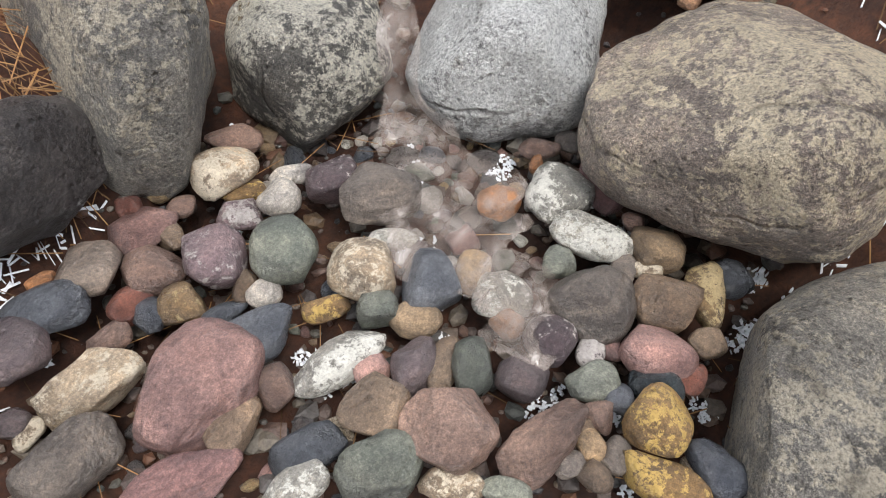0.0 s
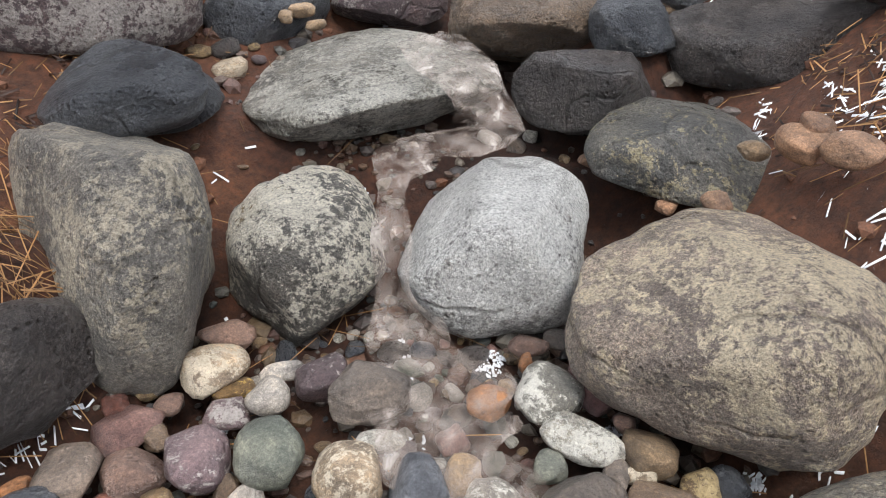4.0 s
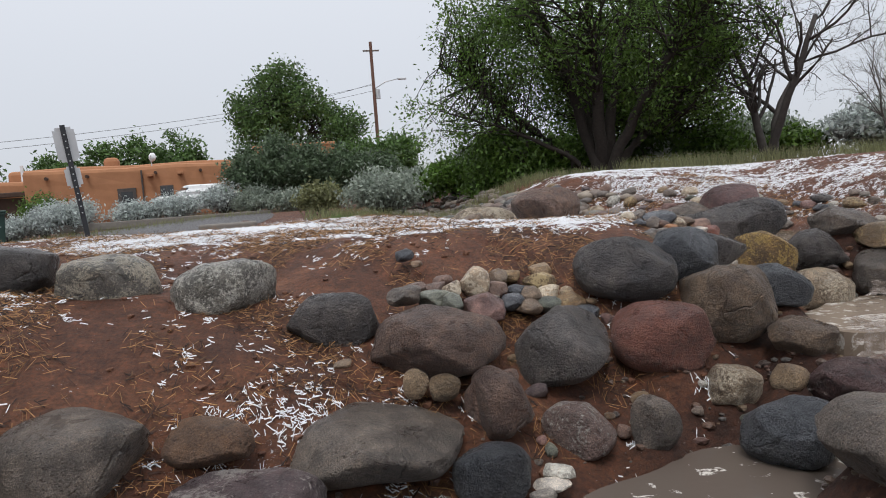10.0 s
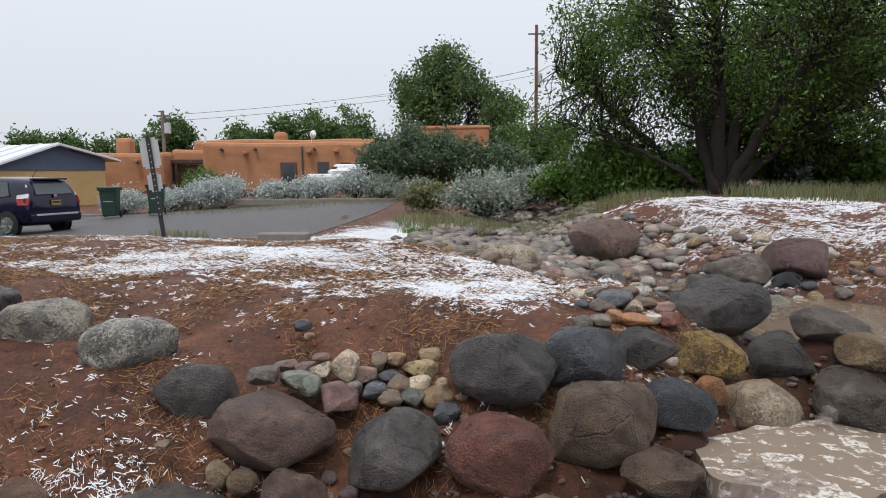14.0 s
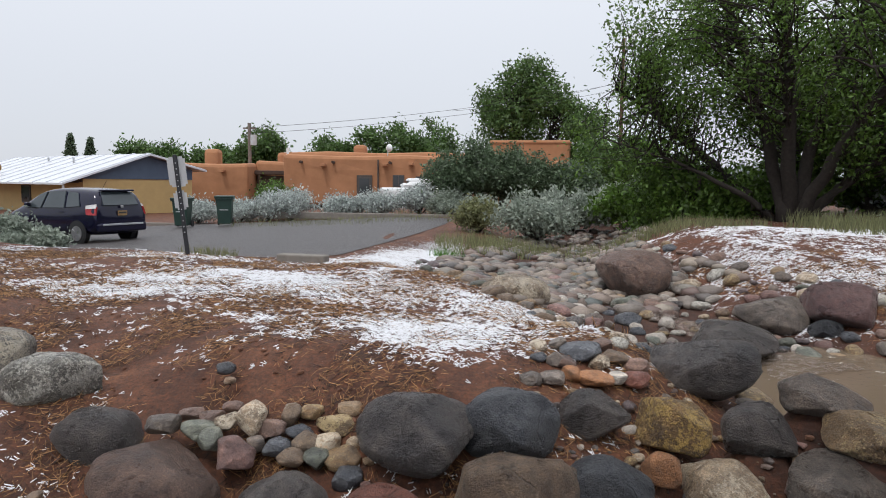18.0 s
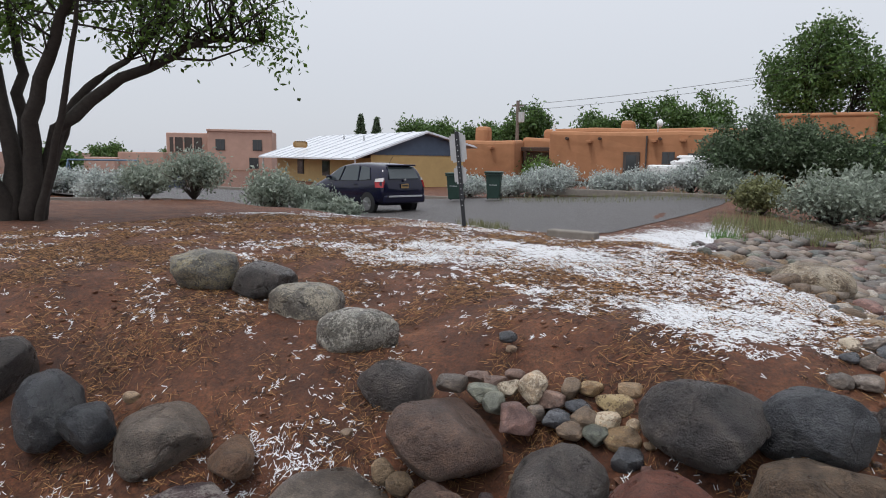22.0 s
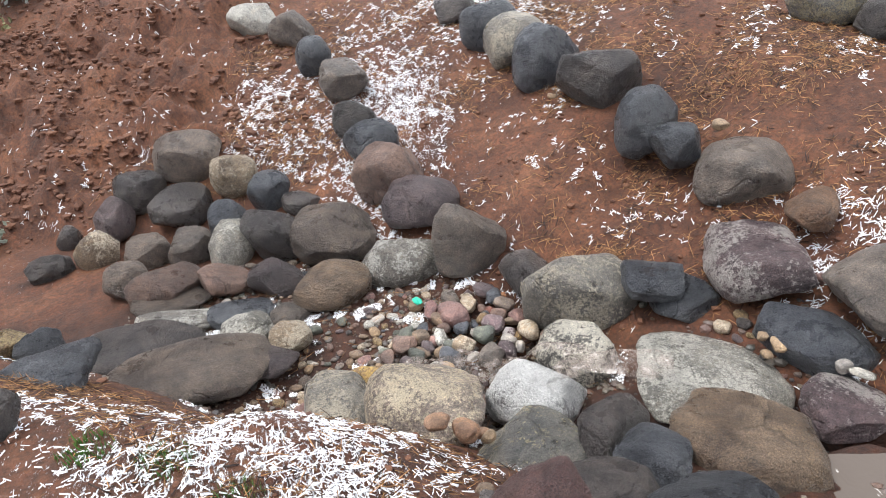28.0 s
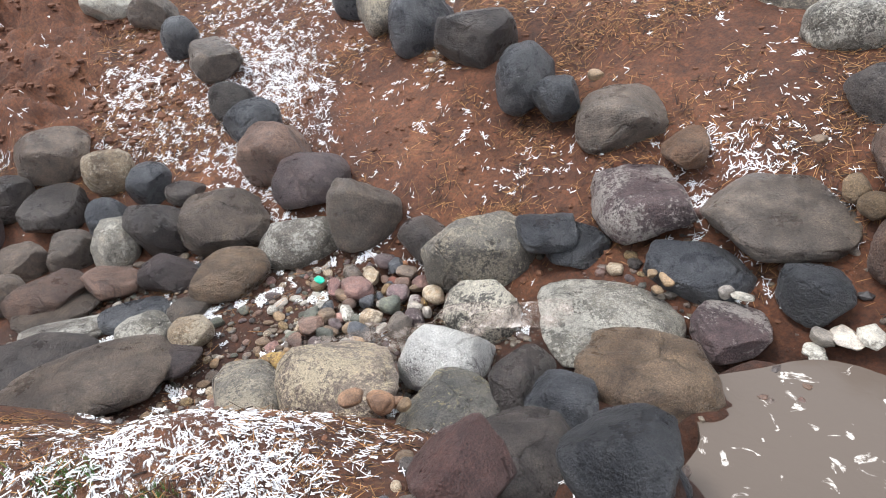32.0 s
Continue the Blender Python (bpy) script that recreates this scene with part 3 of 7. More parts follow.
def land(x, y):
    """The ground's height at x, y (arrays)."""
    x, y = np.asarray(x, float), np.asarray(y, float)
    near = np.full(x.shape, 1e9)
    side, bed, wide, along = np.zeros(x.shape), np.zeros(x.shape), np.zeros(x.shape), np.zeros(x.shape)
    for i in range(len(BED) - 1):
        a, b = BED[i], BED[i + 1]
        d = b[:2] - a[:2]
        u = np.clip(((x - a[0]) * d[0] + (y - a[1]) * d[1]) / (d @ d), 0, 1)
        ox, oy = x - a[0] - u * d[0], y - a[1] - u * d[1]
        far = np.hypot(ox, oy)
        w = far < near
        near = np.where(w, far, near)
        side = np.where(w, np.sign(d[0] * oy - d[1] * ox), side)
        bed = np.where(w, a[2] + u * (b[2] - a[2]), bed)
        wide = np.where(w, a[3] + u * (b[3] - a[3]), wide)
        along = np.where(w, i + u, along)
    off = np.maximum(near - wide, 0)
    reach_left = 4.3 - 0.9 * ease(2.6, 1.2, along) - 1.2 * ease(3, 6, along) - 0.7 * ease(6.5, 8.5, along) - 0.9 * ease(10.5, 12.5, along) + 0.6 * ease(14, 16, along)
    reach_right = 1.3 - 0.3 * ease(3, 6, along) + 0.9 * ease(13, 16, along)
    top_left = -0.42 - 0.12 * ease(9, 13, y) + 0.10 * np.exp(-((x + 7) ** 2 + (y - 7) ** 2) / 14)
    top_right = -0.92 + 0.95 * np.maximum(ease(2.5, 8, x) * ease(-2, 2, y), ease(3, 13, y)) - 0.2 * ease(0.5, -2, x) - 0.12 * ease(-2, -4, x)
    u = np.clip(off / np.where(side > 0, reach_left, reach_right), 0, 1)
    z = bed + (np.where(side > 0, top_left, top_right) - bed) * (1 - (1 - u) ** 1.35)
    z = z + 0.035 * waves(x, y, 1.1, 1) * np.clip(off * 2, 0, 1) + (0.012 * waves(x, y, 0.23, 2) + 0.007 * waves(x, y, 0.1, 5)) * ease(20, 12, np.hypot(x, y))
    rise, share = np.zeros(x.shape), np.full(x.shape, 0.25)
    for px, py, up_ in SETTLED:
        w = np.exp(-((x - px) ** 2 + (y - py) ** 2) / 0.3)
        rise, share = rise + w * up_, share + w
    z = z + rise / share
    for px, py, reach, high in PACKED:
        z = np.maximum(z, high - 1.3 * np.maximum(np.hypot(x - px, y - py) - reach, 0))
    # the raw cut bank below the mound: ledges, hollows and clods
    cut = ease(-5.7, -6.4, x) * ease(-9.6, -8.4, x) * ease(0.1, -0.7, y + 0.25 * (x + 7)) * ease(-4.6, -3.4, y)
    ledge = grain(x * 2.2 + 0.8 * y, y * 2.2 - 0.8 * x, 4, 4) - 0.5
    z = z + cut * (0.75 * ledge + 0.25 * np.abs(grain(x * 6, y * 6, 8, 4) - 0.5) + 0.08)
    z = z - 0.18 * np.exp(-((x + 2.1) / 0.9) ** 2 - ((y - 2.55) / 0.45) ** 2)
    z = z + 0.07 * np.exp(-((x + 1.4) / 2.6) ** 2 - ((y - 8.4) / 1.1) ** 2)
    # the street beyond the mound, and level ground further off
    rim = y - (10.5 + 0.3 * np.maximum(0, -2.3 - x))
    street = ease(0.0, 1.1, rim) * ease(0.9, -0.4, x + 2.3 - 0.17 * (y - 10))
    z = z * (1 - street) + street * street_height(x, y)
    far = ease(16, 32, np.hypot(x, y)) * (1 - street)
    return z * (1 - far) + far * (-0.6 + 0.75 * ease(0, 8, x) - 0.75 * ease(-13, -25, x) * ease(30, 14, y) - 0.85 * ease(-28, -45, x))


# ---- the ground, one sheet out to the horizon ----
def steps(lo, hi, fine, reach):
    inner = np.arange(lo, hi + 1e-6, fine)
    grow = fine * np.cumsum(1.16 ** np.arange(1, 80))
    grow = grow[grow < reach]
    return np.concatenate([lo - grow[::-1], inner, hi + grow])


# drifts of hail: x, y, reach along x and y, thickness
HAIL_DRIFTS = (
    (-4.3, 9.9, 1.6, 0.7, 0.45), (-3.0, 7.9, 1.6, 0.75, 0.48), (-1.0, 7.3, 1.6, 1.0, 0.52), (1.1, 6.4, 1.0, 1.1, 0.52), (0.3, 5.0, 1.0, 0.55, 0.36),
    (-0.5, 5.6, 1.3, 0.5, 0.36), (-3.2, 6.7, 1.5, 0.6, 0.4), (-5.4, 1.1, 1.1, 0.6, 0.46), (-4.6, 0.75, 0.7, 0.4, 0.2), (-9.2, 2.2, 2.2, 1.0, 0.46),
    (-11.5, 4.0, 3.0, 0.9, 0.26), (-3.3, 3.3, 0.7, 0.7, 0.2), (-2.1, 2.85, 0.6, 0.3, 0.26), (-6.8, 2.6, 1.2, 0.5, 0.4), (-1.3, -0.95, 0.7, 0.6, 0.47),
    (-0.95, -0.2, 0.7, 0.4, 0.36), (0.7, 0.95, 1.0, 0.6, 0.36), (-6.2, -0.1, 0.9, 0.4, 0.3), (-0.9, 12.6, 1.3, 2.2, 0.45), (-5.2, -2.4, 0.8, 0.6, 0.2), (-1.6, 11.4, 0.7, 1.2, 0.4), (-0.9, 15.0, 0.7, 1.8, 0.5), (-3.6, 4.2, 1.1, 0.5, 0.14), (-2.2, 4.9, 0.9, 0.4, 0.12))


def hail_amount(x, y):
    """Share of the ground that the hail hides: most on the far banks and flat ground, least on the steep slope over the wash."""
    h = 0.17 + 0.34 * (grain(x / 1.3, y / 1.3, 3, 2) - 0.5)
    for px, py, rx, ry, amount in HAIL_DRIFTS:
        h = h + amount * np.exp(-((x - px) / rx) ** 2 - ((y - py) / ry) ** 2)
    h += 0.3 * ease(2.2, 4.2, x) * ease(4.5, 8.5, y) + 0.36 * ease(3.2, 5.5, x) * ease(0, 3, y) * ease(9, 4, y)
    h -= 0.6 * ease(20, 30, np.hypot(x, y))
    h += 0.5 * ease(-13, -18, x) * ease(-75, -50, x)
    return np.clip(h, 0, 0.8)


def hail_cover(x, y):
    """1 where the hail lies, in ragged streaks caught on the straw, 0 between them."""
    u, w = 0.87 * x + 0.5 * y, 0.87 * y - 0.5 * x
    p, q = 0.8 * x - 0.6 * y, 0.8 * y + 0.6 * x
    n = np.maximum(grain(u / 0.12, w / 0.038, 21), grain(p / 0.11, q / 0.035, 22)) * 0.7 + 0.3 * grain(x / 0.5, y / 0.5, 23)
    cut_at = 0.575 + 0.42 * (0.5 - hail_amount(x, y))
    return ease(cut_at - 0.03, cut_at + 0.04, n)


gx, gy = steps(-9.5, 8.0, 0.042, 900), steps(-3.4, 13.5, 0.045, 900)
GX, GY = np.meshgrid(gx, gy)
GZ = land(GX, GY)
nx, ny = len(gx), len(gy)
gi = np.arange(nx * ny).reshape(ny, nx)
quads = np.stack([gi[:-1, :-1], gi[:-1, 1:], gi[1:, 1:], gi[1:, :-1]], -1).reshape(-1, 4)
me = bpy.data.meshes.new("ground")
me.vertices.add(nx * ny)
me.vertices.foreach_set("co", np.stack([GX, GY, GZ], -1).ravel())
me.loops.add(quads.size)
me.loops.foreach_set("vertex_index", quads.ravel())
me.polygons.add(len(quads))
me.polygons.foreach_set("loop_start", np.arange(0, quads.size, 4))
me.polygons.foreach_set("use_smooth", np.ones(len(quads), bool))
me.update(calc_edges=True)
me.attributes.new("hail", "FLOAT", "POINT").data.foreach_set("value", hail_amount(GX, GY).ravel())
me.materials.append(GROUND)
ground = tagged(new("ground", me), "red clay bank with straw mulch and melting hail", "ground", kind="structure")



def sheet(values, x, y):
    """Reads values, given on the ground's grid, at any place."""
    i, j = np.clip(np.searchsorted(gx, x) - 1, 0, nx - 2), np.clip(np.searchsorted(gy, y) - 1, 0, ny - 2)
    u, w = np.clip((x - gx[i]) / (gx[i + 1] - gx[i]), 0, 1), np.clip((y - gy[j]) / (gy[j + 1] - gy[j]), 0, 1)
    return (values[j, i] * (1 - u) + values[j, i + 1] * u) * (1 - w) + (values[j + 1, i] * (1 - u) + values[j + 1, i + 1] * u) * w


def lie(x, y):
    return sheet(GZ, np.asarray(x), np.asarray(y))


# ---- water ----
def pool(name, x, y, z, rx, ry, turn, mat, label):
    n = 64
    a = np.linspace(0, 2 * np.pi, n, endpoint=False)
    r = 1 + 0.08 * np.sin(3 * a + 1) + 0.05 * np.sin(7 * a)
    verts = [(0, 0, 0)] + [(rx * r[i] * np.cos(a[i]), ry * r[i] * np.sin(a[i]), 0) for i in range(n)] + [(rx * r[i] * np.cos(a[i]), ry * r[i] * np.sin(a[i]), -0.3) for i in range(n)]
    faces = [(0, 1 + i, 1 + (i + 1) % n) for i in range(n)] + [(1 + i, 1 + n + i, 1 + n + (i + 1) % n, 1 + (i + 1) % n) for i in range(n)]
    ob = new(name, mesh_of(name, verts, faces, mat))
    ob.matrix_world = pose(x, y, z, 0, 0, turn)
    return tagged(ob, label, "water", kind="structure")


pool("water_middle_pool", 0.02, 1.84, -1.475, 0.92, 0.68, 25, WATER, "muddy brown pool with foam flecks")
pool("water_foam_pool", 2.22, 3.36, -1.115, 0.76, 0.52, 35, FOAMY, "muddy pool covered with foam")
pool("water_upper_pond", 4.0, 5.9, -0.9, 1.7, 1.2, 70, POND, "muddy brown pond above the stone weir")

# ---- boulders along the wash: place, half sizes, turn, kind ----
boulder(-1.90, 0.89, -1.78, 0.26, 0.24, 0.20, -54, "whitelich", square=2.5)
boulder(-2.22, 1.29, -1.83, 0.20, 0.24, 0.20, -36, "yellowlich", square=2.8)
boulder(-2.59, 1.49, -1.66, 0.19, 0.37, 0.32, -19, "greylich", square=2.8)
boulder(-3.01, 1.29, -1.71, 0.22, 0.18, 0.14, -9, "basalt", square=2.8)
boulder(-1.91, 0.30, -1.69, 0.31, 0.29, 0.21, -79, "tanlich", square=2.8)
boulder(-1.59, 1.68, -1.63, 0.42, 0.41, 0.11, -43, "paleg", square=2.8)
boulder(-2.25, 1.98, -1.56, 0.24, 0.21, 0.12, -24, "slate", square=2.8)
boulder(-1.35, 1.00, -1.54, 0.22, 0.12, 0.13, -61, "basalt", square=2.8)
boulder(-1.39, 0.67, -1.62, 0.24, 0.27, 0.10, -70, "greygold", square=2.8)
boulder(-1.04, 1.03, -1.44, 0.15, 0.16, 0.09, -64, "slate", square=2.8)
boulder(-1.01, 1.48, -1.50, 0.27, 0.37, 0.15, -56, "brown", square=2.8)
boulder(-1.12, 2.05, -1.52, 0.23, 0.19, 0.08, -45, "purple", square=2.8)
boulder(-1.58, 2.26, -1.47, 0.25, 0.29, 0.13, -34, "slate", square=2.8)
boulder(-2.14, 2.36, -1.34, 0.40, 0.29, 0.17, -22, "purple", square=2.8)
boulder(-1.50, 2.71, -1.25, 0.40, 0.38, 0.16, -27, "grey", square=2.8)
boulder(-2.28, 2.79, -1.14, 0.15, 0.25, 0.11, 44, "tanblock", square=2.8)
boulder(-2.84, 2.75, -1.12, 0.31, 0.33, 0.20, 50, "grey", square=2.8)
boulder(-0.81, 0.66, -1.46, 0.33, 0.28, 0.16, -75, "basalt", square=2.8)
boulder(-0.50, 0.92, -1.20, 0.21, 0.24, 0.14, -70, "slate", square=2.8)
boulder(-1.07, 3.32, -0.91, 0.41, 0.38, 0.22, -4, "mauve")
boulder(-0.31, 3.23, -1.05, 0.28, 0.28, 0.26, -15, "basaltgold")
boulder(0.35, 3.17, -1.03, 0.33, 0.26, 0.21, -23, "red")
boulder(0.95, 3.46, -0.91, 0.34, 0.45, 0.25, -29, "brown")
boulder(0.39, 3.72, -0.67, 0.33, 0.29, 0.21, -22, "basalt", square=2.7)
boulder(0.92, 3.86, -0.64, 0.29, 0.21, 0.20, 2, "slate", square=2.8)
boulder(1.45, 4.26, -0.70, 0.23, 0.16, 0.17, -5, "basalt", square=2.7)
boulder(1.95, 4.35, -0.75, 0.24, 0.17, 0.18, -11, "gold", square=4.0)
boulder(2.53, 4.39, -0.80, 0.24, 0.20, 0.19, -17, "basalt", square=2.7)
boulder(3.16, 4.21, -0.69, 0.31, 0.37, 0.11, -25, "goldbrown", square=3.2)
boulder(1.50, 3.63, -0.91, 0.24, 0.17, 0.17, -6, "slate", square=2.8)
boulder(2.24, 4.12, -1.06, 0.30, 0.29, 0.18, -37, "cream")
boulder(2.88, 3.97, -0.96, 0.30, 0.27, 0.20, -43, "grey", square=3.0)
boulder(3.70, 3.79, -1.02, 0.37, 0.35, 0.26, -60, "grey", square=3.0)
boulder(1.85, 4.00, -0.92, 0.13, 0.11, 0.10, -10, "orange")
boulder(-1.58, 3.63, -0.81, 0.29, 0.18, 0.19, 4, "basalt", square=2.7)
boulder(-2.22, 4.05, -0.60, 0.34, 0.22, 0.21, 11, "paleg")
boulder(-2.98, 4.35, -0.51, 0.33, 0.28, 0.20, 27, "greylich")
boulder(-3.54, 4.47, -0.38, 0.29, 0.26, 0.20, 32, "basalt", square=2.7)
boulder(-4.11, 4.27, -0.28, 0.31, 0.26, 0.23, 48, "greygold")
boulder(-0.85, 2.90, -1.15, 0.15, 0.13, 0.19, -35, "mauve")
boulder(-1.01, 2.45, -1.37, 0.18, 0.16, 0.14, -37, "slate", square=2.8)
boulder(-0.45, 2.73, -1.34, 0.19, 0.15, 0.14, -42, "mauvew")
boulder(-0.07, 2.61, -1.32, 0.13, 0.11, 0.14, -47, "grey", square=3.0)
boulder(0.56, 2.87, -1.28, 0.17, 0.15, 0.12, -50, "cream")
boulder(0.86, 2.76, -1.25, 0.10, 0.10, 0.09, -53, "tan")
boulder(1.21, 2.54, -1.29, 0.30, 0.29, 0.13, -58, "maroon")
boulder(0.49, 2.32, -1.35, 0.22, 0.23, 0.16, -55, "slate", square=2.8)
boulder(5.57, 4.97, -0.54, 0.42, 0.36, 0.13, -60, "brown")
boulder(2.32, 2.52, -1.05, 0.18, 0.16, 0.09, -64, "brown")
boulder(1.23, 3.10, -1.12, 0.22, 0.23, 0.12, -34, "brown")
boulder(-1.25, 2.95, -1.04, 0.07, 0.06, 0.08, -2, "tan")
boulder(-1.11, 2.92, -1.07, 0.09, 0.07, 0.07, -4, "tan")
boulder(-0.83, 2.85, -1.16, 0.17, 0.22, 0.19, -8, "mauve")
boulder(-3.61, 2.45, -0.97, 0.22, 0.28, 0.25, 58, "slate", square=2.8)
boulder(-3.24, 2.46, -1.02, 0.19, 0.16, 0.16, 55, "slate", square=2.8)
boulder(-4.28, 2.39, -0.79, 0.35, 0.30, 0.25, 62, "basalt", square=2.7)
boulder(-4.93, 2.22, -0.76, 0.29, 0.25, 0.29, 66, "slate", square=2.8)
boulder(-5.51, 2.16, -0.71, 0.31, 0.26, 0.26, 68, "greylich")
boulder(-5.95, 2.05, -0.64, 0.29, 0.25, 0.25, 70, "slate", square=2.8)
boulder(-6.67, 1.94, -0.57, 0.28, 0.24, 0.15, 73, "basalt", square=2.7)
boulder(-7.28, 0.25, -0.77, 0.25, 0.21, 0.22, 86, "grey", square=3.0)
boulder(-6.62, 0.39, -0.93, 0.18, 0.24, 0.21, 84, "slate", square=2.8)
boulder(-5.99, 0.57, -1.05, 0.25, 0.22, 0.24, 82, "grey", square=3.0)
boulder(-5.44, 0.58, -1.27, 0.20, 0.17, 0.19, 82, "basalt", square=2.7)
boulder(-5.01, 0.67, -1.37, 0.26, 0.22, 0.21, 80, "slate", square=2.8)
boulder(-4.59, 0.71, -1.47, 0.34, 0.29, 0.29, 79, "mauve")
boulder(-4.18, 0.86, -1.60, 0.31, 0.26, 0.21, 76, "purpledk")
boulder(-3.50, 1.04, -1.63, 0.26, 0.22, 0.28, 72, "grey", square=3.0)
boulder(-3.74, 0.59, -1.84, 0.29, 0.25, 0.20, 78, "whitetop")
boulder(-4.23, 0.18, -1.78, 0.35, 0.30, 0.26, 84, "greyb", square=2.5)
boulder(-4.50, -0.29, -1.86, 0.26, 0.22, 0.26, 90, "basalt", square=2.7)
boulder(-5.01, -0.26, -1.69, 0.19, 0.16, 0.19, 89, "slate", square=2.8)
boulder(-4.82, -0.02, -1.73, 0.17, 0.15, 0.11, 87, "basalt", square=2.7)
boulder(-5.39, -0.53, -1.63, 0.22, 0.19, 0.21, -268, "cream")
boulder(-5.84, -0.93, -1.57, 0.33, 0.28, 0.24, -265, "greyb", square=2.5)
boulder(-5.72, -1.40, -1.79, 0.23, 0.19, 0.23, -261, "basalt", square=2.7)
boulder(-5.30, -1.01, -1.83, 0.28, 0.24, 0.19, -264, "basalt", square=2.7)
boulder(-4.93, -0.64, -1.85, 0.17, 0.15, 0.18, -267, "slate", square=2.8)
boulder(-5.53, -1.64, -1.95, 0.18, 0.23, 0.20, -258, "purpledk")
boulder(-4.83, -1.29, -2.01, 0.21, 0.18, 0.19, -260, "greyb", square=2.5)
boulder(-4.76, -0.96, -1.98, 0.19, 0.16, 0.17, -264, "grey", square=3.0)
boulder(-5.11, -1.74, -2.05, 0.19, 0.16, 0.18, -256, "cream")
boulder(-5.62, -2.06, -2.12, 0.12, 0.10, 0.13, -255, "basalt", square=2.7)
boulder(-4.36, -1.43, -2.00, 0.17, 0.14, 0.17, -258, "greyb", square=2.5)
boulder(-4.62, -0.63, -1.95, 0.18, 0.23, 0.21, -267, "paleg")
boulder(-3.89, -0.32, -1.93, 0.21, 0.18, 0.15, 90, "purpledk")
boulder(-3.59, 0.03, -1.88, 0.29, 0.25, 0.15, 85, "brown")
boulder(-4.06, -0.69, -1.96, 0.22, 0.19, 0.13, -266, "mauve")
boulder(-4.11, -1.11, -1.97, 0.28, 0.24, 0.15, -261, "mauve")
boulder(-3.97, -1.06, -2.00, 0.30, 0.21, 0.07, -261, "greyb", square=2.5)
boulder(-3.40, -1.24, -1.98, 0.38, 0.27, 0.10, -258, "basalt", square=2.7)
boulder(-2.53, -1.53, -1.49, 0.32, 0.21, 0.08, -250, "slate", square=2.8)
boulder(-2.92, -0.93, -1.93, 0.54, 0.29, 0.12, -261, "greyb", square=2.5)
boulder(-3.64, -1.05, -1.99, 0.34, 0.19, 0.07, -261, "whitetop")
boulder(-3.57, -0.60, -1.98, 0.23, 0.19, 0.07, -266, "slate", square=2.8)
boulder(-3.32, -0.57, -1.94, 0.17, 0.14, 0.10, -267, "paleg")
boulder(-3.44, -0.28, -1.96, 0.16, 0.13, 0.06, 89, "grey", square=3.0)
boulder(-3.08, -0.30, -1.91, 0.14, 0.12, 0.10, 90, "cream")
boulder(-2.92, -0.47, -1.94, 0.22, 0.16, 0.07, -268, "purpledk")
boulder(-3.67, -1.91, -2.03, 0.16, 0.13, 0.13, -250, "slate", square=2.8)
boulder(-1.58, -1.39, -1.03, 0.11, 0.09, 0.10, -246, "basalt", square=2.7)
boulder(2.47, 10.22, -0.49, 0.56, 0.53, 0.33, -7, "mauve")
boulder(0.79, 8.33, -0.51, 0.44, 0.40, 0.19, 2, "cream")
boulder(2.38, 5.17, -0.56, 0.42, 0.27, 0.24, -13, "basalt", square=2.7)
boulder(3.05, 7.12, -0.74, 0.41, 0.54, 0.18, -14, "basalt", square=2.7)
boulder(4.50, 8.17, -0.54, 0.45, 0.39, 0.26, -22, "maroon")
boulder(3.83, 8.36, -0.69, 0.42, 0.38, 0.22, -17, "grey", square=3.0)
boulder(2.96, 4.57, -0.59, 0.27, 0.24, 0.15, -21, "greyb", square=2.5)
boulder(4.25, 7.91, -0.77, 0.19, 0.16, 0.11, -21, "slate", square=2.8)
boulder(5.67, 5.08, -0.50, 0.35, 0.30, 0.12, -54, "basalt", square=2.7)
boulder(-3.80, -2.12, -2.05, 0.16, 0.13, 0.10, -249, "goldbrown", square=3.2)
boulder(-5.01, -2.08, -2.11, 0.12, 0.10, 0.11, -253, "basalt", square=2.7)
boulder(-5.04, -2.12, -2.11, 0.19, 0.16, 0.11, -253, "basalt", square=2.7)
boulder(-7.80, -0.12, -0.71, 0.31, 0.26, 0.19, 88, "paleg")
boulder(-0.55, 0.99, -1.38, 0.19, 0.24, 0.09, 47, "slate", square=2.8)
boulder(-0.73, 0.41, -1.18, 0.21, 0.17, 0.16, -80, "maroon")
boulder(0.45, 1.33, -1.26, 0.27, 0.26, 0.23, -70, "maroon")
boulder(0.44, 1.68, -1.16, 0.32, 0.27, 0.22, -65, "grey", square=3.0)
boulder(1.06, 1.33, -0.92, 0.29, 0.30, 0.20, -72, "mauve")
boulder(1.24, 0.80, -0.92, 0.31, 0.35, 0.22, -80, "purpledk")
boulder(4.29, 3.35, -0.84, 0.33, 0.29, 0.27, -66, "basalt", square=2.7)
boulder(3.15, 2.40, -0.84, 0.33, 0.27, 0.22, -70, "greyb", square=2.5)
boulder(-1.16, 1.13, -1.62, 0.23, 0.20, 0.07, -60, "greyb", square=2.5)
boulder(-2.35, 1.81, -1.46, 0.21, 0.18, 0.10, -23, "slate", square=2.8)
boulder(-2.24, -0.14, -1.95, 0.23, 0.34, 0.22, 75, "greylich", square=2.6)


# ---- single stones in the stream bed ----
TAKEN = []
for ob in list(scene.collection.objects):
    if ob.name.startswith("boulder"):
        s = max(v.co.x for v in ob.data.vertices) * 0.5 + max(v.co.y for v in ob.data.vertices) * 0.5
        TAKEN.append((ob.location.x, ob.location.y, s))


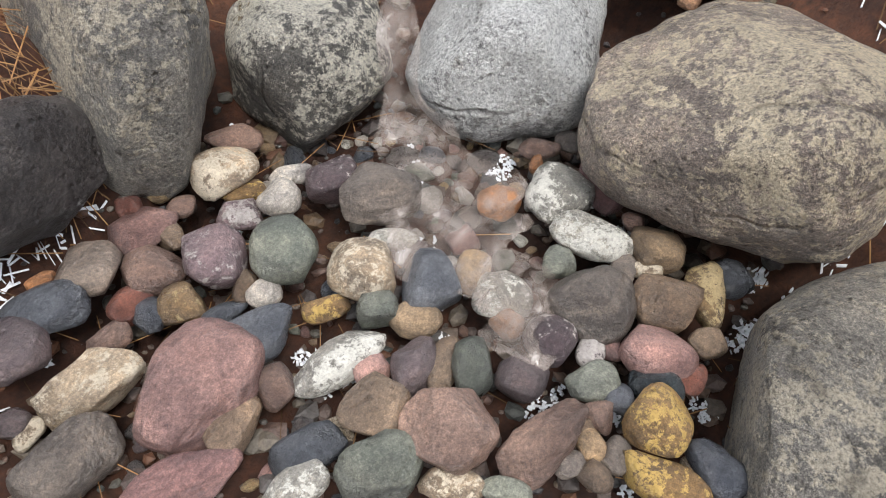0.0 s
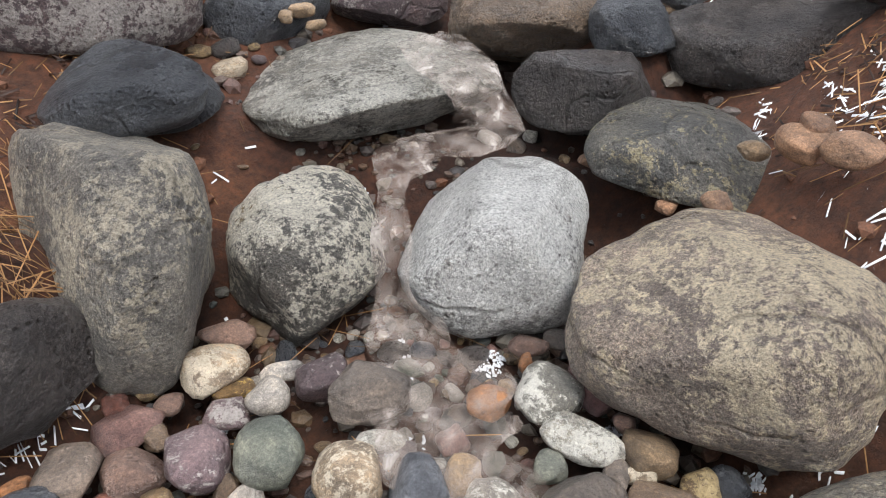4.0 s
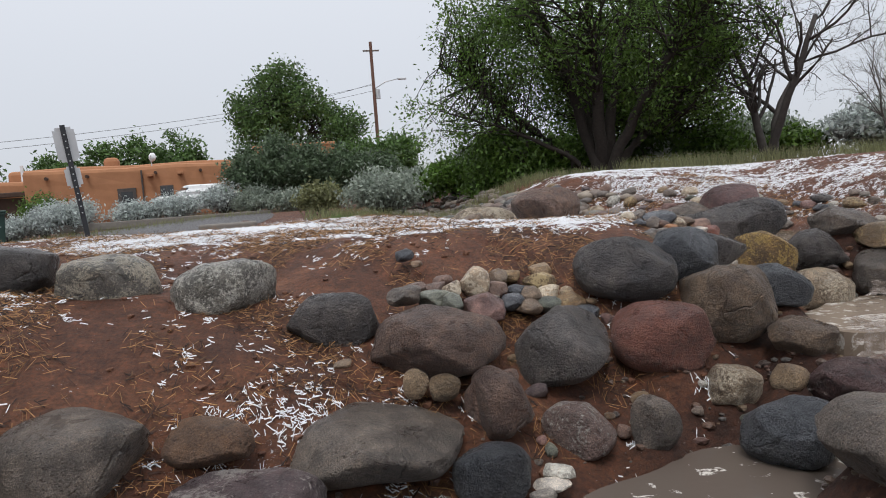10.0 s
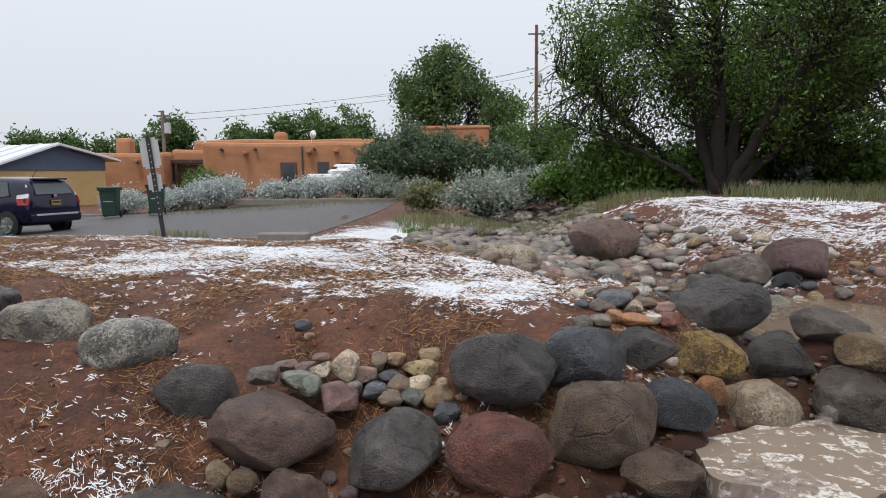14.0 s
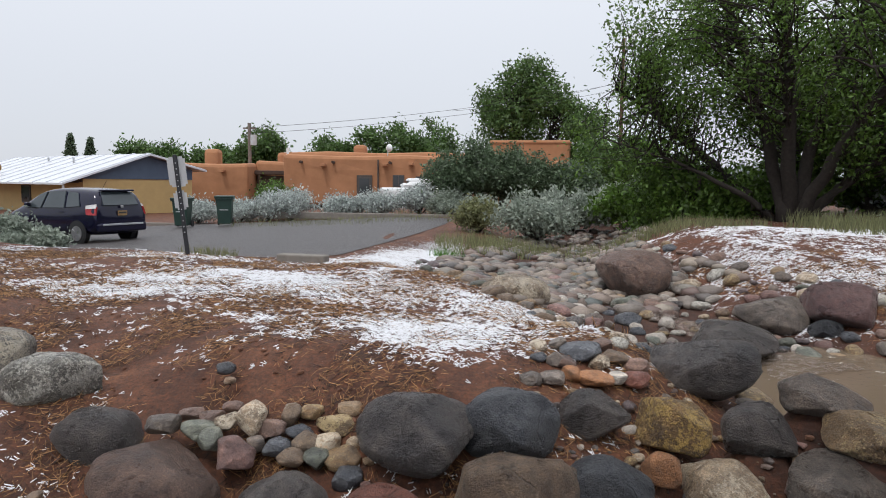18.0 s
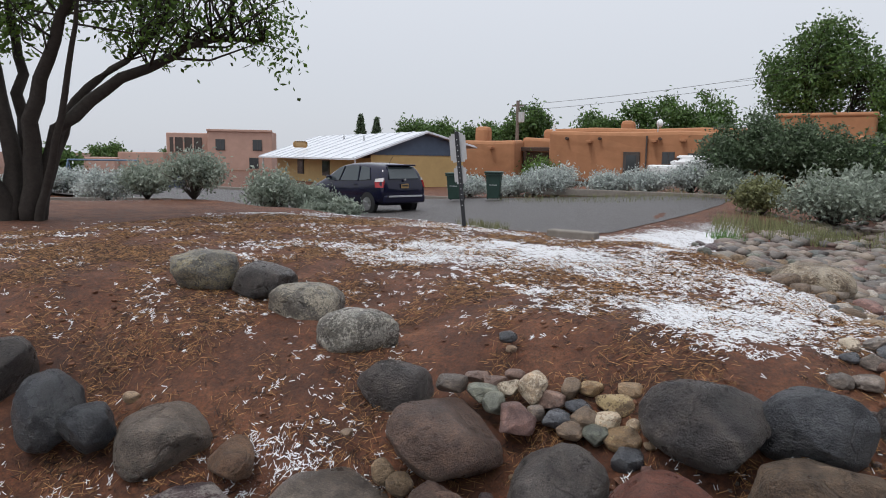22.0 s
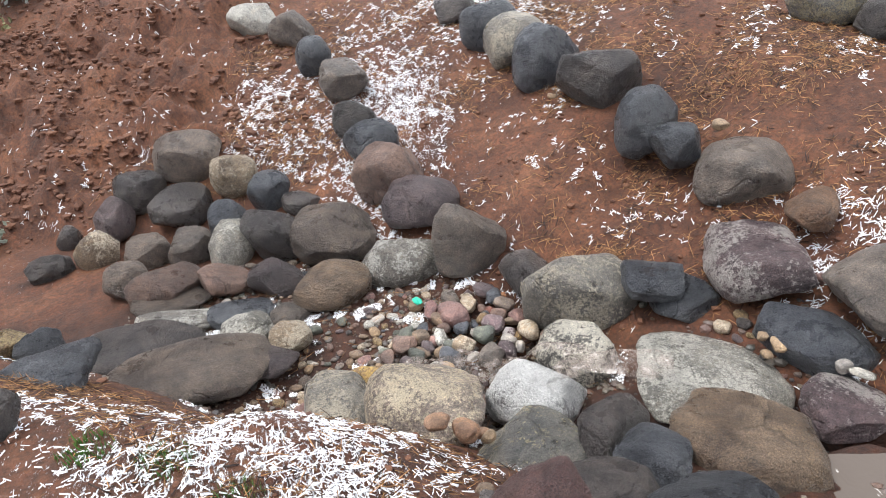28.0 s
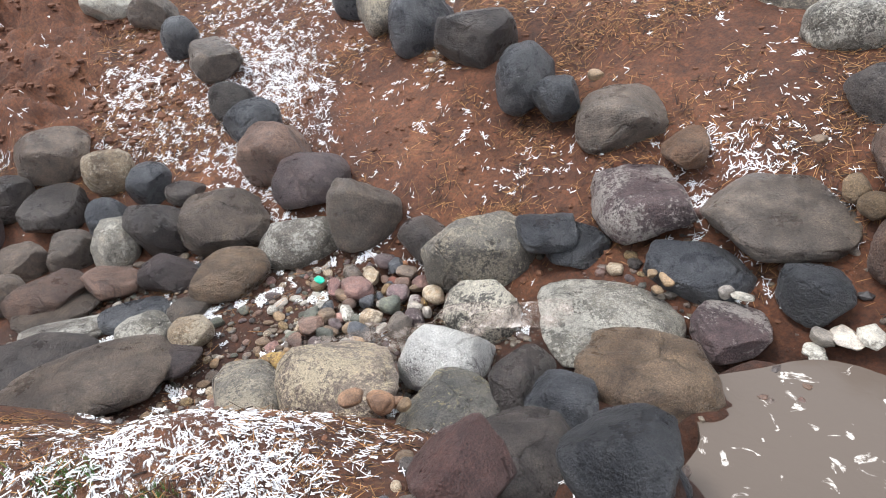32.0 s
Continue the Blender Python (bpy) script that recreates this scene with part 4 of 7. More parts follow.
def stone(x, y, z, a, b, c, turn, look_of):
    TAKEN.append((x, y, (a + b) / 2))
    k = 1.05 if z < -1.8 else 1.0
    boulder(x, y, z + 0.3 * c * (k > 1), k * a, k * b, c * (1.35 if k > 1 else 1.0), turn, look_of, tilt=rng.uniform(-9, 9), lean=rng.uniform(-9, 9), square=rng.uniform(2.1, 3.3), rough=0.055, name="stone",
            group="stones in the stream bed", level=5 if a > 0.075 else 3, label=LOOKS[look_of].replace("boulder", "stone") + " in the stream bed")


stone(-2.819, 1.143, -1.884, 0.068, 0.055, 0.029, -2, "pink")
stone(-2.787, 1.093, -1.892, 0.029, 0.050, 0.019, -19, "brown")
stone(-2.959, 1.099, -1.870, 0.075, 0.054, 0.029, 45, "greyb")
stone(-2.873, 1.037, -1.890, 0.065, 0.055, 0.030, -26, "mauve")
stone(-3.060, 1.070, -1.861, 0.074, 0.054, 0.030, -25, "slate")
stone(-3.033, 1.126, -1.849, 0.029, 0.018, 0.015, -11, "orange")
stone(-2.942, 1.003, -1.903, 0.048, 0.041, 0.023, 8, "red")
stone(-2.929, 0.958, -1.907, 0.036, 0.037, 0.021, -14, "slate")
stone(-2.877, 0.929, -1.903, 0.048, 0.048, 0.027, -17, "goldbrown")
stone(-2.776, 0.967, -1.879, 0.074, 0.070, 0.039, -32, "purple")
stone(-2.669, 0.869, -1.880, 0.066, 0.076, 0.043, -50, "green")
stone(-2.845, 0.859, -1.910, 0.056, 0.023, 0.015, -5, "slate")
stone(-3.013, 0.967, -1.904, 0.040, 0.029, 0.017, -9, "mauve")
stone(-3.137, 1.031, -1.855, 0.052, 0.082, 0.034, -26, "purpledk")
stone(-3.087, 0.896, -1.903, 0.087, 0.061, 0.036, 0, "cream")
stone(-2.968, 0.747, -1.898, 0.116, 0.091, 0.055, 10, "pink")
stone(-2.977, 0.651, -1.908, 0.065, 0.039, 0.024, 22, "brown")
stone(-3.181, 0.803, -1.900, 0.083, 0.061, 0.036, 2, "grey")
stone(-2.827, 0.761, -1.903, 0.072, 0.047, 0.028, -24, "slate")
stone(-2.873, 0.660, -1.914, 0.038, 0.044, 0.025, -24, "mauve")
stone(-3.083, 0.630, -1.911, 0.094, 0.047, 0.029, -7, "maroon")
stone(-2.915, 0.529, -1.913, 0.074, 0.037, 0.023, -20, "slate")
stone(-2.973, 0.498, -1.916, 0.059, 0.030, 0.019, -21, "paleg")
stone(-3.213, 0.930, -1.899, 0.031, 0.029, 0.017, 3, "purpledk")
stone(-3.199, 0.912, -1.915, 0.037, 0.023, 0.015, 38, "cream")
stone(-2.661, 1.028, -1.887, 0.049, 0.040, 0.021, -26, "purple")
stone(-2.724, 1.142, -1.888, 0.033, 0.025, 0.015, -21, "mauve")
stone(-2.752, 0.836, -1.902, 0.036, 0.034, 0.020, 4, "white")
stone(-2.769, 0.877, -1.902, 0.037, 0.024, 0.015, 36, "brown")
stone(-2.808, 1.204, -1.867, 0.026, 0.033, 0.017, -16, "red")
stone(-2.613, 1.142, -1.867, 0.072, 0.074, 0.038, -16, "cream")
stone(-2.610, 1.072, -1.880, 0.044, 0.025, 0.015, -32, "gold")
stone(-2.578, 0.995, -1.878, 0.047, 0.048, 0.026, -41, "white")
stone(-2.508, 1.042, -1.883, 0.052, 0.030, 0.016, -27, "white")
stone(-2.518, 1.223, -1.876, 0.065, 0.047, 0.024, -28, "mauve")
stone(-2.468, 0.944, -1.874, 0.058, 0.066, 0.035, -36, "purple")
stone(-2.436, 0.836, -1.864, 0.086, 0.072, 0.039, -31, "grey")
stone(-2.501, 0.733, -1.889, 0.048, 0.025, 0.015, -57, "paleg")
stone(-2.608, 0.713, -1.879, 0.061, 0.065, 0.038, -38, "cream")
stone(-2.642, 0.637, -1.893, 0.038, 0.046, 0.025, -39, "green")
stone(-2.532, 0.592, -1.887, 0.060, 0.067, 0.039, -47, "slate")
stone(-2.452, 0.553, -1.896, 0.037, 0.050, 0.024, -52, "tan")
stone(-2.610, 0.569, -1.899, 0.053, 0.038, 0.023, -52, "tan")
stone(-2.462, 0.483, -1.905, 0.057, 0.049, 0.029, -41, "paleg")
stone(-2.282, 0.633, -1.882, 0.046, 0.039, 0.022, -55, "orange")
stone(-2.497, 0.441, -1.913, 0.032, 0.032, 0.019, -57, "orange")
stone(-2.188, 0.547, -1.871, 0.066, 0.068, 0.037, -11, "paleg")
stone(-2.104, 0.494, -1.873, 0.098, 0.049, 0.026, -123, "maroon")
stone(-2.232, 0.424, -1.880, 0.085, 0.051, 0.029, -71, "paleg")
stone(-2.174, 0.307, -1.883, 0.056, 0.058, 0.033, -73, "tan")
stone(-2.326, 0.440, -1.893, 0.031, 0.039, 0.020, -63, "green")
stone(-2.701, 0.713, -1.901, 0.044, 0.029, 0.017, -43, "gold")
stone(-2.766, 0.611, -1.898, 0.092, 0.044, 0.027, -11, "paleg")
stone(-2.743, 0.556, -1.902, 0.036, 0.032, 0.020, -12, "pink")
stone(-2.685, 0.499, -1.897, 0.041, 0.054, 0.027, -44, "purpledk")
stone(-2.645, 0.461, -1.906, 0.061, 0.029, 0.018, 31, "brown")
stone(-2.622, 0.421, -1.901, 0.061, 0.044, 0.027, 18, "green")
stone(-2.578, 0.348, -1.902, 0.047, 0.046, 0.029, -60, "purpledk")
stone(-2.789, 0.482, -1.897, 0.063, 0.055, 0.034, 2, "brown")
stone(-2.743, 0.370, -1.892, 0.077, 0.072, 0.046, -49, "mauve")
stone(-2.858, 0.408, -1.907, 0.073, 0.056, 0.036, -22, "green")
stone(-2.803, 0.311, -1.914, 0.055, 0.027, 0.018, -50, "cream")
stone(-2.755, 0.241, -1.910, 0.039, 0.020, 0.015, -60, "green")
stone(-2.662, 0.244, -1.900, 0.094, 0.042, 0.027, -5, "mauve")
stone(-2.486, 0.352, -1.905, 0.051, 0.052, 0.032, -63, "purple")
stone(-2.373, 0.336, -1.893, 0.079, 0.076, 0.045, -77, "grey")
stone(-2.272, 0.236, -1.898, 0.065, 0.060, 0.035, -76, "brown")
stone(-2.253, 0.336, -1.893, 0.028, 0.049, 0.018, -70, "grey")
stone(-2.223, 0.302, -1.893, 0.031, 0.025, 0.015, -73, "cream")
stone(-2.202, 0.184, -1.896, 0.075, 0.041, 0.023, -145, "goldbrown")
stone(-2.140, 0.163, -1.893, 0.042, 0.042, 0.024, -81, "slate")
stone(-2.386, 0.183, -1.899, 0.073, 0.052, 0.031, -77, "pink")
stone(-2.437, 0.157, -1.908, 0.046, 0.038, 0.023, -78, "black")
stone(-2.501, 0.112, -1.898, 0.060, 0.063, 0.039, -81, "gold")
stone(-2.580, 0.064, -1.912, 0.074, 0.036, 0.023, -85, "gold")
stone(-2.381, 0.116, -1.909, 0.021, 0.034, 0.015, -82, "red")
stone(-2.294, 0.133, -1.907, 0.034, 0.032, 0.019, -82, "brown")
stone(-2.499, 0.245, -1.911, 0.044, 0.035, 0.021, -35, "green")
stone(-2.497, 0.193, -1.913, 0.027, 0.032, 0.018, -74, "slate")
stone(-2.551, 0.200, -1.906, 0.029, 0.030, 0.019, -72, "mauve")
stone(-2.586, 0.210, -1.909, 0.024, 0.024, 0.015, -71, "brown")
stone(-2.602, 0.183, -1.910, 0.031, 0.021, 0.015, -123, "tan")
stone(-2.590, 0.141, -1.913, 0.023, 0.032, 0.015, -77, "grey")
stone(-2.654, 0.192, -1.912, 0.030, 0.023, 0.015, -45, "grey")
stone(-2.646, 0.149, -1.906, 0.030, 0.023, 0.015, -75, "brown")
stone(-2.420, 0.265, -1.913, 0.034, 0.018, 0.015, -71, "pink")
stone(-2.449, 0.284, -1.908, 0.025, 0.035, 0.017, -69, "purple")
stone(-2.081, 0.669, -1.873, 0.046, 0.031, 0.016, -58, "mauve")
stone(-2.024, 0.631, -1.872, 0.029, 0.027, 0.015, -61, "grey")
stone(-2.127, 0.642, -1.880, 0.018, 0.025, 0.015, -58, "orange")
stone(-2.141, 0.386, -1.881, 0.026, 0.023, 0.015, -70, "mauve")
stone(-2.505, 0.010, -1.907, 0.055, 0.034, 0.021, -115, "slate")
stone(-1.147, 3.602, -0.672, 0.116, 0.091, 0.059, 30, "grey")
stone(-0.957, 3.660, -0.722, 0.113, 0.090, 0.059, 27, "green")
stone(-0.925, 3.790, -0.673, 0.078, 0.066, 0.048, 26, "mauve")
stone(-0.823, 3.769, -0.690, 0.081, 0.074, 0.060, 25, "cream")
stone(-0.663, 3.779, -0.668, 0.097, 0.112, 0.113, 23, "cream")
stone(-0.848, 3.619, -0.754, 0.079, 0.077, 0.067, 26, "green")
stone(-0.684, 3.553, -0.797, 0.120, 0.120, 0.107, 25, "pink")
stone(-0.530, 3.780, -0.723, 0.087, 0.080, 0.065, 22, "mauve")
stone(-0.455, 3.904, -0.675, 0.069, 0.074, 0.070, 20, "brown")
stone(-0.460, 3.660, -0.792, 0.084, 0.075, 0.058, 21, "slate")
stone(-0.298, 3.731, -0.775, 0.095, 0.085, 0.068, 19, "brown")
stone(-0.348, 3.619, -0.829, 0.092, 0.074, 0.049, 20, "brown")
stone(-0.340, 3.968, -0.669, 0.084, 0.070, 0.050, 19, "goldbrown")
stone(-0.170, 3.892, -0.720, 0.121, 0.100, 0.070, 17, "goldbrown")
stone(-0.089, 4.038, -0.655, 0.091, 0.074, 0.050, 15, "tan")
stone(-0.161, 3.755, -0.788, 0.080, 0.076, 0.064, 17, "cream")
stone(-0.054, 3.671, -0.845, 0.108, 0.096, 0.075, 16, "goldbrown")
stone(-0.208, 3.644, -0.842, 0.083, 0.074, 0.058, 18, "green")
stone(0.004, 3.560, -0.916, 0.091, 0.081, 0.065, 16, "slate")
stone(-0.360, 3.807, -0.746, 0.092, 0.077, 0.055, 19, "slate")
stone(-1.058, 3.776, -0.660, 0.078, 0.060, 0.038, 28, "mauve")
stone(-0.839, 3.903, -0.644, 0.069, 0.057, 0.039, 25, "mauve")
stone(-0.016, 3.791, -0.802, 0.048, 0.052, 0.051, 15, "cream")
stone(-0.589, 3.656, -0.780, 0.056, 0.054, 0.047, 23, "grey")
stone(1.090, 4.944, -0.404, 0.075, 0.066, 0.050, 0, "cream")
stone(1.240, 5.052, -0.406, 0.076, 0.067, 0.051, -2, "grey")
stone(1.406, 4.977, -0.436, 0.153, 0.122, 0.080, -24, "slate")
stone(1.213, 4.761, -0.454, 0.072, 0.070, 0.060, -2, "grey")
stone(1.091, 4.768, -0.447, 0.063, 0.054, 0.040, 0, "slate")
stone(1.569, 5.178, -0.433, 0.092, 0.079, 0.058, -5, "mauve")
stone(1.662, 5.022, -0.489, 0.118, 0.091, 0.057, -6, "brown")
stone(1.806, 4.994, -0.533, 0.105, 0.090, 0.067, -8, "mauve")
stone(1.035, 4.482, -0.529, 0.086, 0.072, 0.052, 1, "grey")
stone(1.190, 4.540, -0.531, 0.091, 0.080, 0.062, -1, "grey")
stone(1.330, 4.647, -0.523, 0.082, 0.071, 0.053, -3, "orange")
stone(1.470, 4.671, -0.553, 0.154, 0.108, 0.055, -5, "orange")
stone(1.656, 4.751, -0.572, 0.067, 0.065, 0.056, -7, "white")
stone(1.782, 4.805, -0.581, 0.102, 0.085, 0.060, -8, "red")
stone(1.294, 4.748, -0.477, 0.072, 0.066, 0.054, -2, "mauve")
stone(1.526, 4.894, -0.497, 0.085, 0.074, 0.055, -5, "cream")
stone(-1.030, 4.219, -0.482, 0.064, 0.060, 0.049, 25, "slate")
stone(-0.967, 4.130, -0.541, 0.042, 0.033, 0.022, 25, "brown")
stone(-1.564, 1.982, -1.501, 0.036, 0.042, 0.019, 46, "tan")
stone(-1.571, 2.049, -1.463, 0.046, 0.052, 0.024, 45, "tan")
stone(-1.238, 2.230, -1.440, 0.062, 0.031, 0.015, 38, "paleg")
stone(-0.967, 1.254, -1.570, 0.074, 0.051, 0.028, 48, "orange")
stone(-1.055, 1.294, -1.583, 0.072, 0.030, 0.016, 49, "orange")
stone(-1.079, 1.058, -1.611, 0.057, 0.039, 0.021, 54, "cream")
stone(-1.153, 0.995, -1.620, 0.028, 0.063, 0.018, 56, "orange")
stone(-3.222, 0.565, -1.929, 0.050, 0.054, 0.025, 78, "tan")
stone(-0.825, 2.312, -1.455, 0.065, 0.056, 0.041, -41, "white")
stone(-0.773, 2.232, -1.517, 0.057, 0.043, 0.025, -43, "paleg")
stone(-0.678, 2.438, -1.408, 0.084, 0.061, 0.034, -42, "paleg")
stone(-1.301, 2.191, -1.442, 0.035, 0.039, 0.038, -36, "white")
stone(-1.604, 3.079, -0.915, 0.052, 0.039, 0.023, -23, "brown")
stone(-1.651, 2.020, -1.464, 0.028, 0.027, 0.023, -31, "tan")
stone(-4.608, 2.149, -0.990, 0.052, 0.039, 0.023, 65, "tan")
stone(-3.232, 2.797, -0.906, 0.061, 0.052, 0.038, 53, "tan")
stone(-0.751, 2.375, -1.441, 0.085, 0.078, 0.037, 30, "white")
stone(-0.814, 2.252, -1.507, 0.057, 0.054, 0.026, 32, "paleg")

stone(-1.502, 0.880, -1.684, 0.036, 0.029, 0.023, 115, "tanblock")
stone(-1.588, 0.601, -1.689, 0.032, 0.026, 0.020, 160, "tanblock")
stone(-1.604, 0.472, -1.630, 0.048, 0.038, 0.030, 70, "tanblock")
stone(-1.478, 0.359, -1.475, 0.068, 0.054, 0.042, 40, "tanblock")
stone(-1.525, 0.253, -1.441, 0.064, 0.051, 0.040, 95, "tanblock")
stone(-1.525, 0.587, -1.637, 0.040, 0.032, 0.025, 45, "tanblock")
stone(-1.438, 0.350, -1.444, 0.048, 0.038, 0.030, 35, "tanblock")
stone(-1.469, 0.467, -1.533, 0.040, 0.032, 0.025, 130, "tan")
stone(-1.483, 0.791, -1.679, 0.028, 0.022, 0.017, 140, "orange")

# ---- loose cobbles: shared meshes, each cobble a thing of its own ----
COBBLE_LOOKS = ("grey", "slate", "brown", "cream", "mauve", "paleg", "goldbrown", "green", "purpledk", "tan", "pink", "basalt", "greyb", "white")
COBBLES = []
for i, kind_of in enumerate(COBBLE_LOOKS * 2):
    v, f = BALL[3 if i % 3 == 0 else 2]
    COBBLES.append((kind_of, mesh_of("cobble", lump(v, 900 + i, 0.07, 2.1 + (i % 5) * 0.25), f, WORN[kind_of], True)))


def free_place(x, y, r, room=0.85):
    for tx, ty, tr in TAKEN:
        if (x - tx) ** 2 + (y - ty) ** 2 < (room * (r + tr)) ** 2:
            return False
    return True


def along_bed(lo, hi, off):
    """A random place beside the bed's line between two of its stations."""
    u = rng.uniform(lo, hi)
    i = min(int(u), len(BED) - 2)
    a, b = BED[i], BED[i + 1]
    p = a + (u - i) * (b - a)
    d = (b - a)[:2] / np.hypot(*(b - a)[:2])
    o = rng.uniform(-1, 1) * (p[3] + off)
    return p[0] - d[1] * o, p[1] + d[0] * o


def cobbles(tries, lo, hi, off, small, large, group, label, limit, flat=0.6, keep=None, name="cobble"):
    made = 0
    for k in range(tries):
        x, y = along_bed(lo, hi, off)
        r = small + (large - small) * rng.uniform() ** 1.6
        if (keep and not keep(x, y)) or not free_place(x, y, r):
            continue
        TAKEN.append((x, y, r))
        look_of, me = COBBLES[rng.integers(len(COBBLES))]
        ob = new(name, me)
        c = r * flat * rng.uniform(0.75, 1.2)
        z = float(land(x, y)) + c * 0.35
        ob.matrix_world = pose(x, y, z, rng.uniform(-16, 16), rng.uniform(-16, 16), rng.uniform(0, 360)) @ Matrix.Diagonal((r * rng.uniform(1.0, 1.35), r * rng.uniform(0.75, 1.05), c, 1))
        tagged(ob, LOOKS[look_of].replace("boulder", "cobble").replace("stone", "cobble") + label, "cobble", group)
        made += 1
        if made >= limit:
            break


cobbles(2600, 3.0, 5.6, 0.05, 0.022, 0.05, "cobbles of the lower basin", ", wet, in the lower basin", 150, name="cobble")
cobbles(1500, 4.2, 5.9, -0.1, 0.012, 0.02, "pebbles between the stones", ", wet, between larger stones", 200, name="pebble")
cobbles(2200, 7.2, 14.2, 1.05, 0.022, 0.065, "pebbles in the gaps of the stone wall", ", wedged between boulders", 280, 0.75, lambda x, y: math.hypot((x - 0.02) / 1.15, (y - 1.84) / 0.95) > 1 and math.hypot((x - 2.22) / 0.95, (y - 3.36) / 0.75) > 1, "wall_stone")
cobbles(2600, 14.2, 18.2, 1.25, 0.07, 0.15, "cobbles along the upper channel", ", along the upper channel", 295, 0.62, lambda x, y: y > 4.9 and not (y < 7.2 and abs(x - 4.0) < 1.1), "river_stone")

def mixed_stone(name, cols, rough):
    """Small stones, each of one of several colours."""
    m, nt, b = nodes_of(name)
    geo, co = nt.nodes.new("ShaderNodeNewGeometry"), nt.nodes.new("ShaderNodeTexCoord")
    c = ramp_node(nt, geo.outputs["Random Per Island"], [(i / (len(cols) - 1), k) for i, k in enumerate(cols)])
    c = mix_node(nt, 0.8, c, ramp_node(nt, noise_node(nt, co.outputs["Object"], 90.0, 5, 0.75), [(0.35, (0.5, 0.5, 0.5)), (0.65, (1.5, 1.5, 1.5))]), "MULTIPLY")
    link(nt, c, b.inputs["Base Color"])
    b.inputs["Roughness"].default_value = rough
    bump_node(nt, b, noise_node(nt, co.outputs["Object"], 120.0, 5, 0.7), 0.5, 0.01)
    return m


# those further up the channel, too far to pick apart
far_v, far_f, n0 = [], [], 0
base_v, base_f = BALL[1]
for k in range(700):
    x, y = along_bed(16.8, 20.6, 1.0)
    r = rng.uniform(0.08, 0.17)
    v = lump(base_v, 2000 + k, 0.06, 2.4) * (r * 1.2, r, r * 0.6) + (x, y, float(land(x, y)) + 0.03)
    far_v.append(v)
    far_f += [[j + n0 for j in q] for q in base_f]
    n0 += len(v)
FAR_COBBLE = mixed_stone("cobble_mix", ((0.07, 0.066, 0.066), (0.2, 0.16, 0.135), (0.12, 0.105, 0.095), (0.26, 0.21, 0.165), (0.13, 0.085, 0.075), (0.3, 0.25, 0.2), (0.09, 0.1, 0.095), (0.17, 0.12, 0.1)), 0.45)
tagged(new("far_cobbles", mesh_of("far_cobbles", np.concatenate(far_v), far_f, FAR_COBBLE, True)), "grey and brown cobbles lining the far channel", "cobbles", kind="stuff")


# ---- straw mulch and hail on the ground ----
def strips(name, n, xlim, ylim, chance, length, width, thick, lift, mat, label, category, tilt=0.22, bend=0.0):
    """Many small slips lying on the ground, each a low three-sided bar."""
    x, y = rng.uniform(*xlim, n), rng.uniform(*ylim, n)
    keep = rng.uniform(0, 1, n) < chance(x, y)
    x, y = x[keep], y[keep]
    n = len(x)
    z = lie(x, y)
    e = 0.03
    slope_x, slope_y = (lie(x + e, y) - z) / e, (lie(x, y + e) - z) / e
    a = rng.uniform(0, 2 * np.pi, n)
    L = rng.uniform(length[0], length[1], n) * 0.5
    W = rng.uniform(width[0], width[1], n) * 0.5
    H = rng.uniform(thick[0], thick[1], n)
    dx, dy = np.cos(a), np.sin(a)
    up = rng.normal(0, tilt, n)
    dz = slope_x * dx + slope_y * dy + up
    px, py = -dy, dx
    pz = slope_x * px + slope_y * py
    base = z + rng.uniform(lift[0], lift[1], n) + np.abs(up) * L
    turn = rng.normal(0, bend, n)
    v = np.empty((n, 6, 3))
    for k, s in enumerate((-1.0, 1.0)):
        q = s + turn * (s > 0)
        for j, (w, h) in enumerate(((-1, 0), (1, 0), (0, 1))):
            v[:, 3 * k + j, 0] = x + s * L * dx + w * W * px + turn * L * px * (s > 0)
            v[:, 3 * k + j, 1] = y + s * L * dy + w * W * py + turn * L * py * (s > 0)
            v[:, 3 * k + j, 2] = base + s * L * dz + w * W * pz + h * H
    i = (np.arange(n) * 6)[:, None]
    quads_ = np.concatenate([i + np.array(q) for q in ((0, 3, 5, 2), (1, 2, 5, 4))])
    tris_ = np.concatenate([i + np.array(q) for q in ((0, 2, 1), (3, 4, 5))])
    me = bpy.data.meshes.new(name)
    me.vertices.add(n * 6)
    me.vertices.foreach_set("co", v.ravel())
    me.loops.add(quads_.size + tris_.size)
    me.loops.foreach_set("vertex_index", np.concatenate([quads_.ravel(), tris_.ravel()]))
    me.polygons.add(len(quads_) + len(tris_))
    me.polygons.foreach_set("loop_start", np.concatenate([np.arange(0, quads_.size, 4), quads_.size + np.arange(0, tris_.size, 3)]))
    me.update(calc_edges=True)
    me.materials.append(mat)
    return tagged(new(name, me), label, category, kind="stuff")


def bed_gap(x, y):
    """How far a place lies outside the bed of the wash."""
    gap = np.full(np.shape(x), 1e9)
    for a, b in zip(BED[:-1], BED[1:]):
        d = b[:2] - a[:2]
        u = np.clip(((x - a[0]) * d[0] + (y - a[1]) * d[1]) / (d @ d), 0, 1)
        gap = np.minimum(gap, np.hypot(x - a[0] - u * d[0], y - a[1] - u * d[1]) - a[3] - u * (b[3] - a[3]))
    return gap


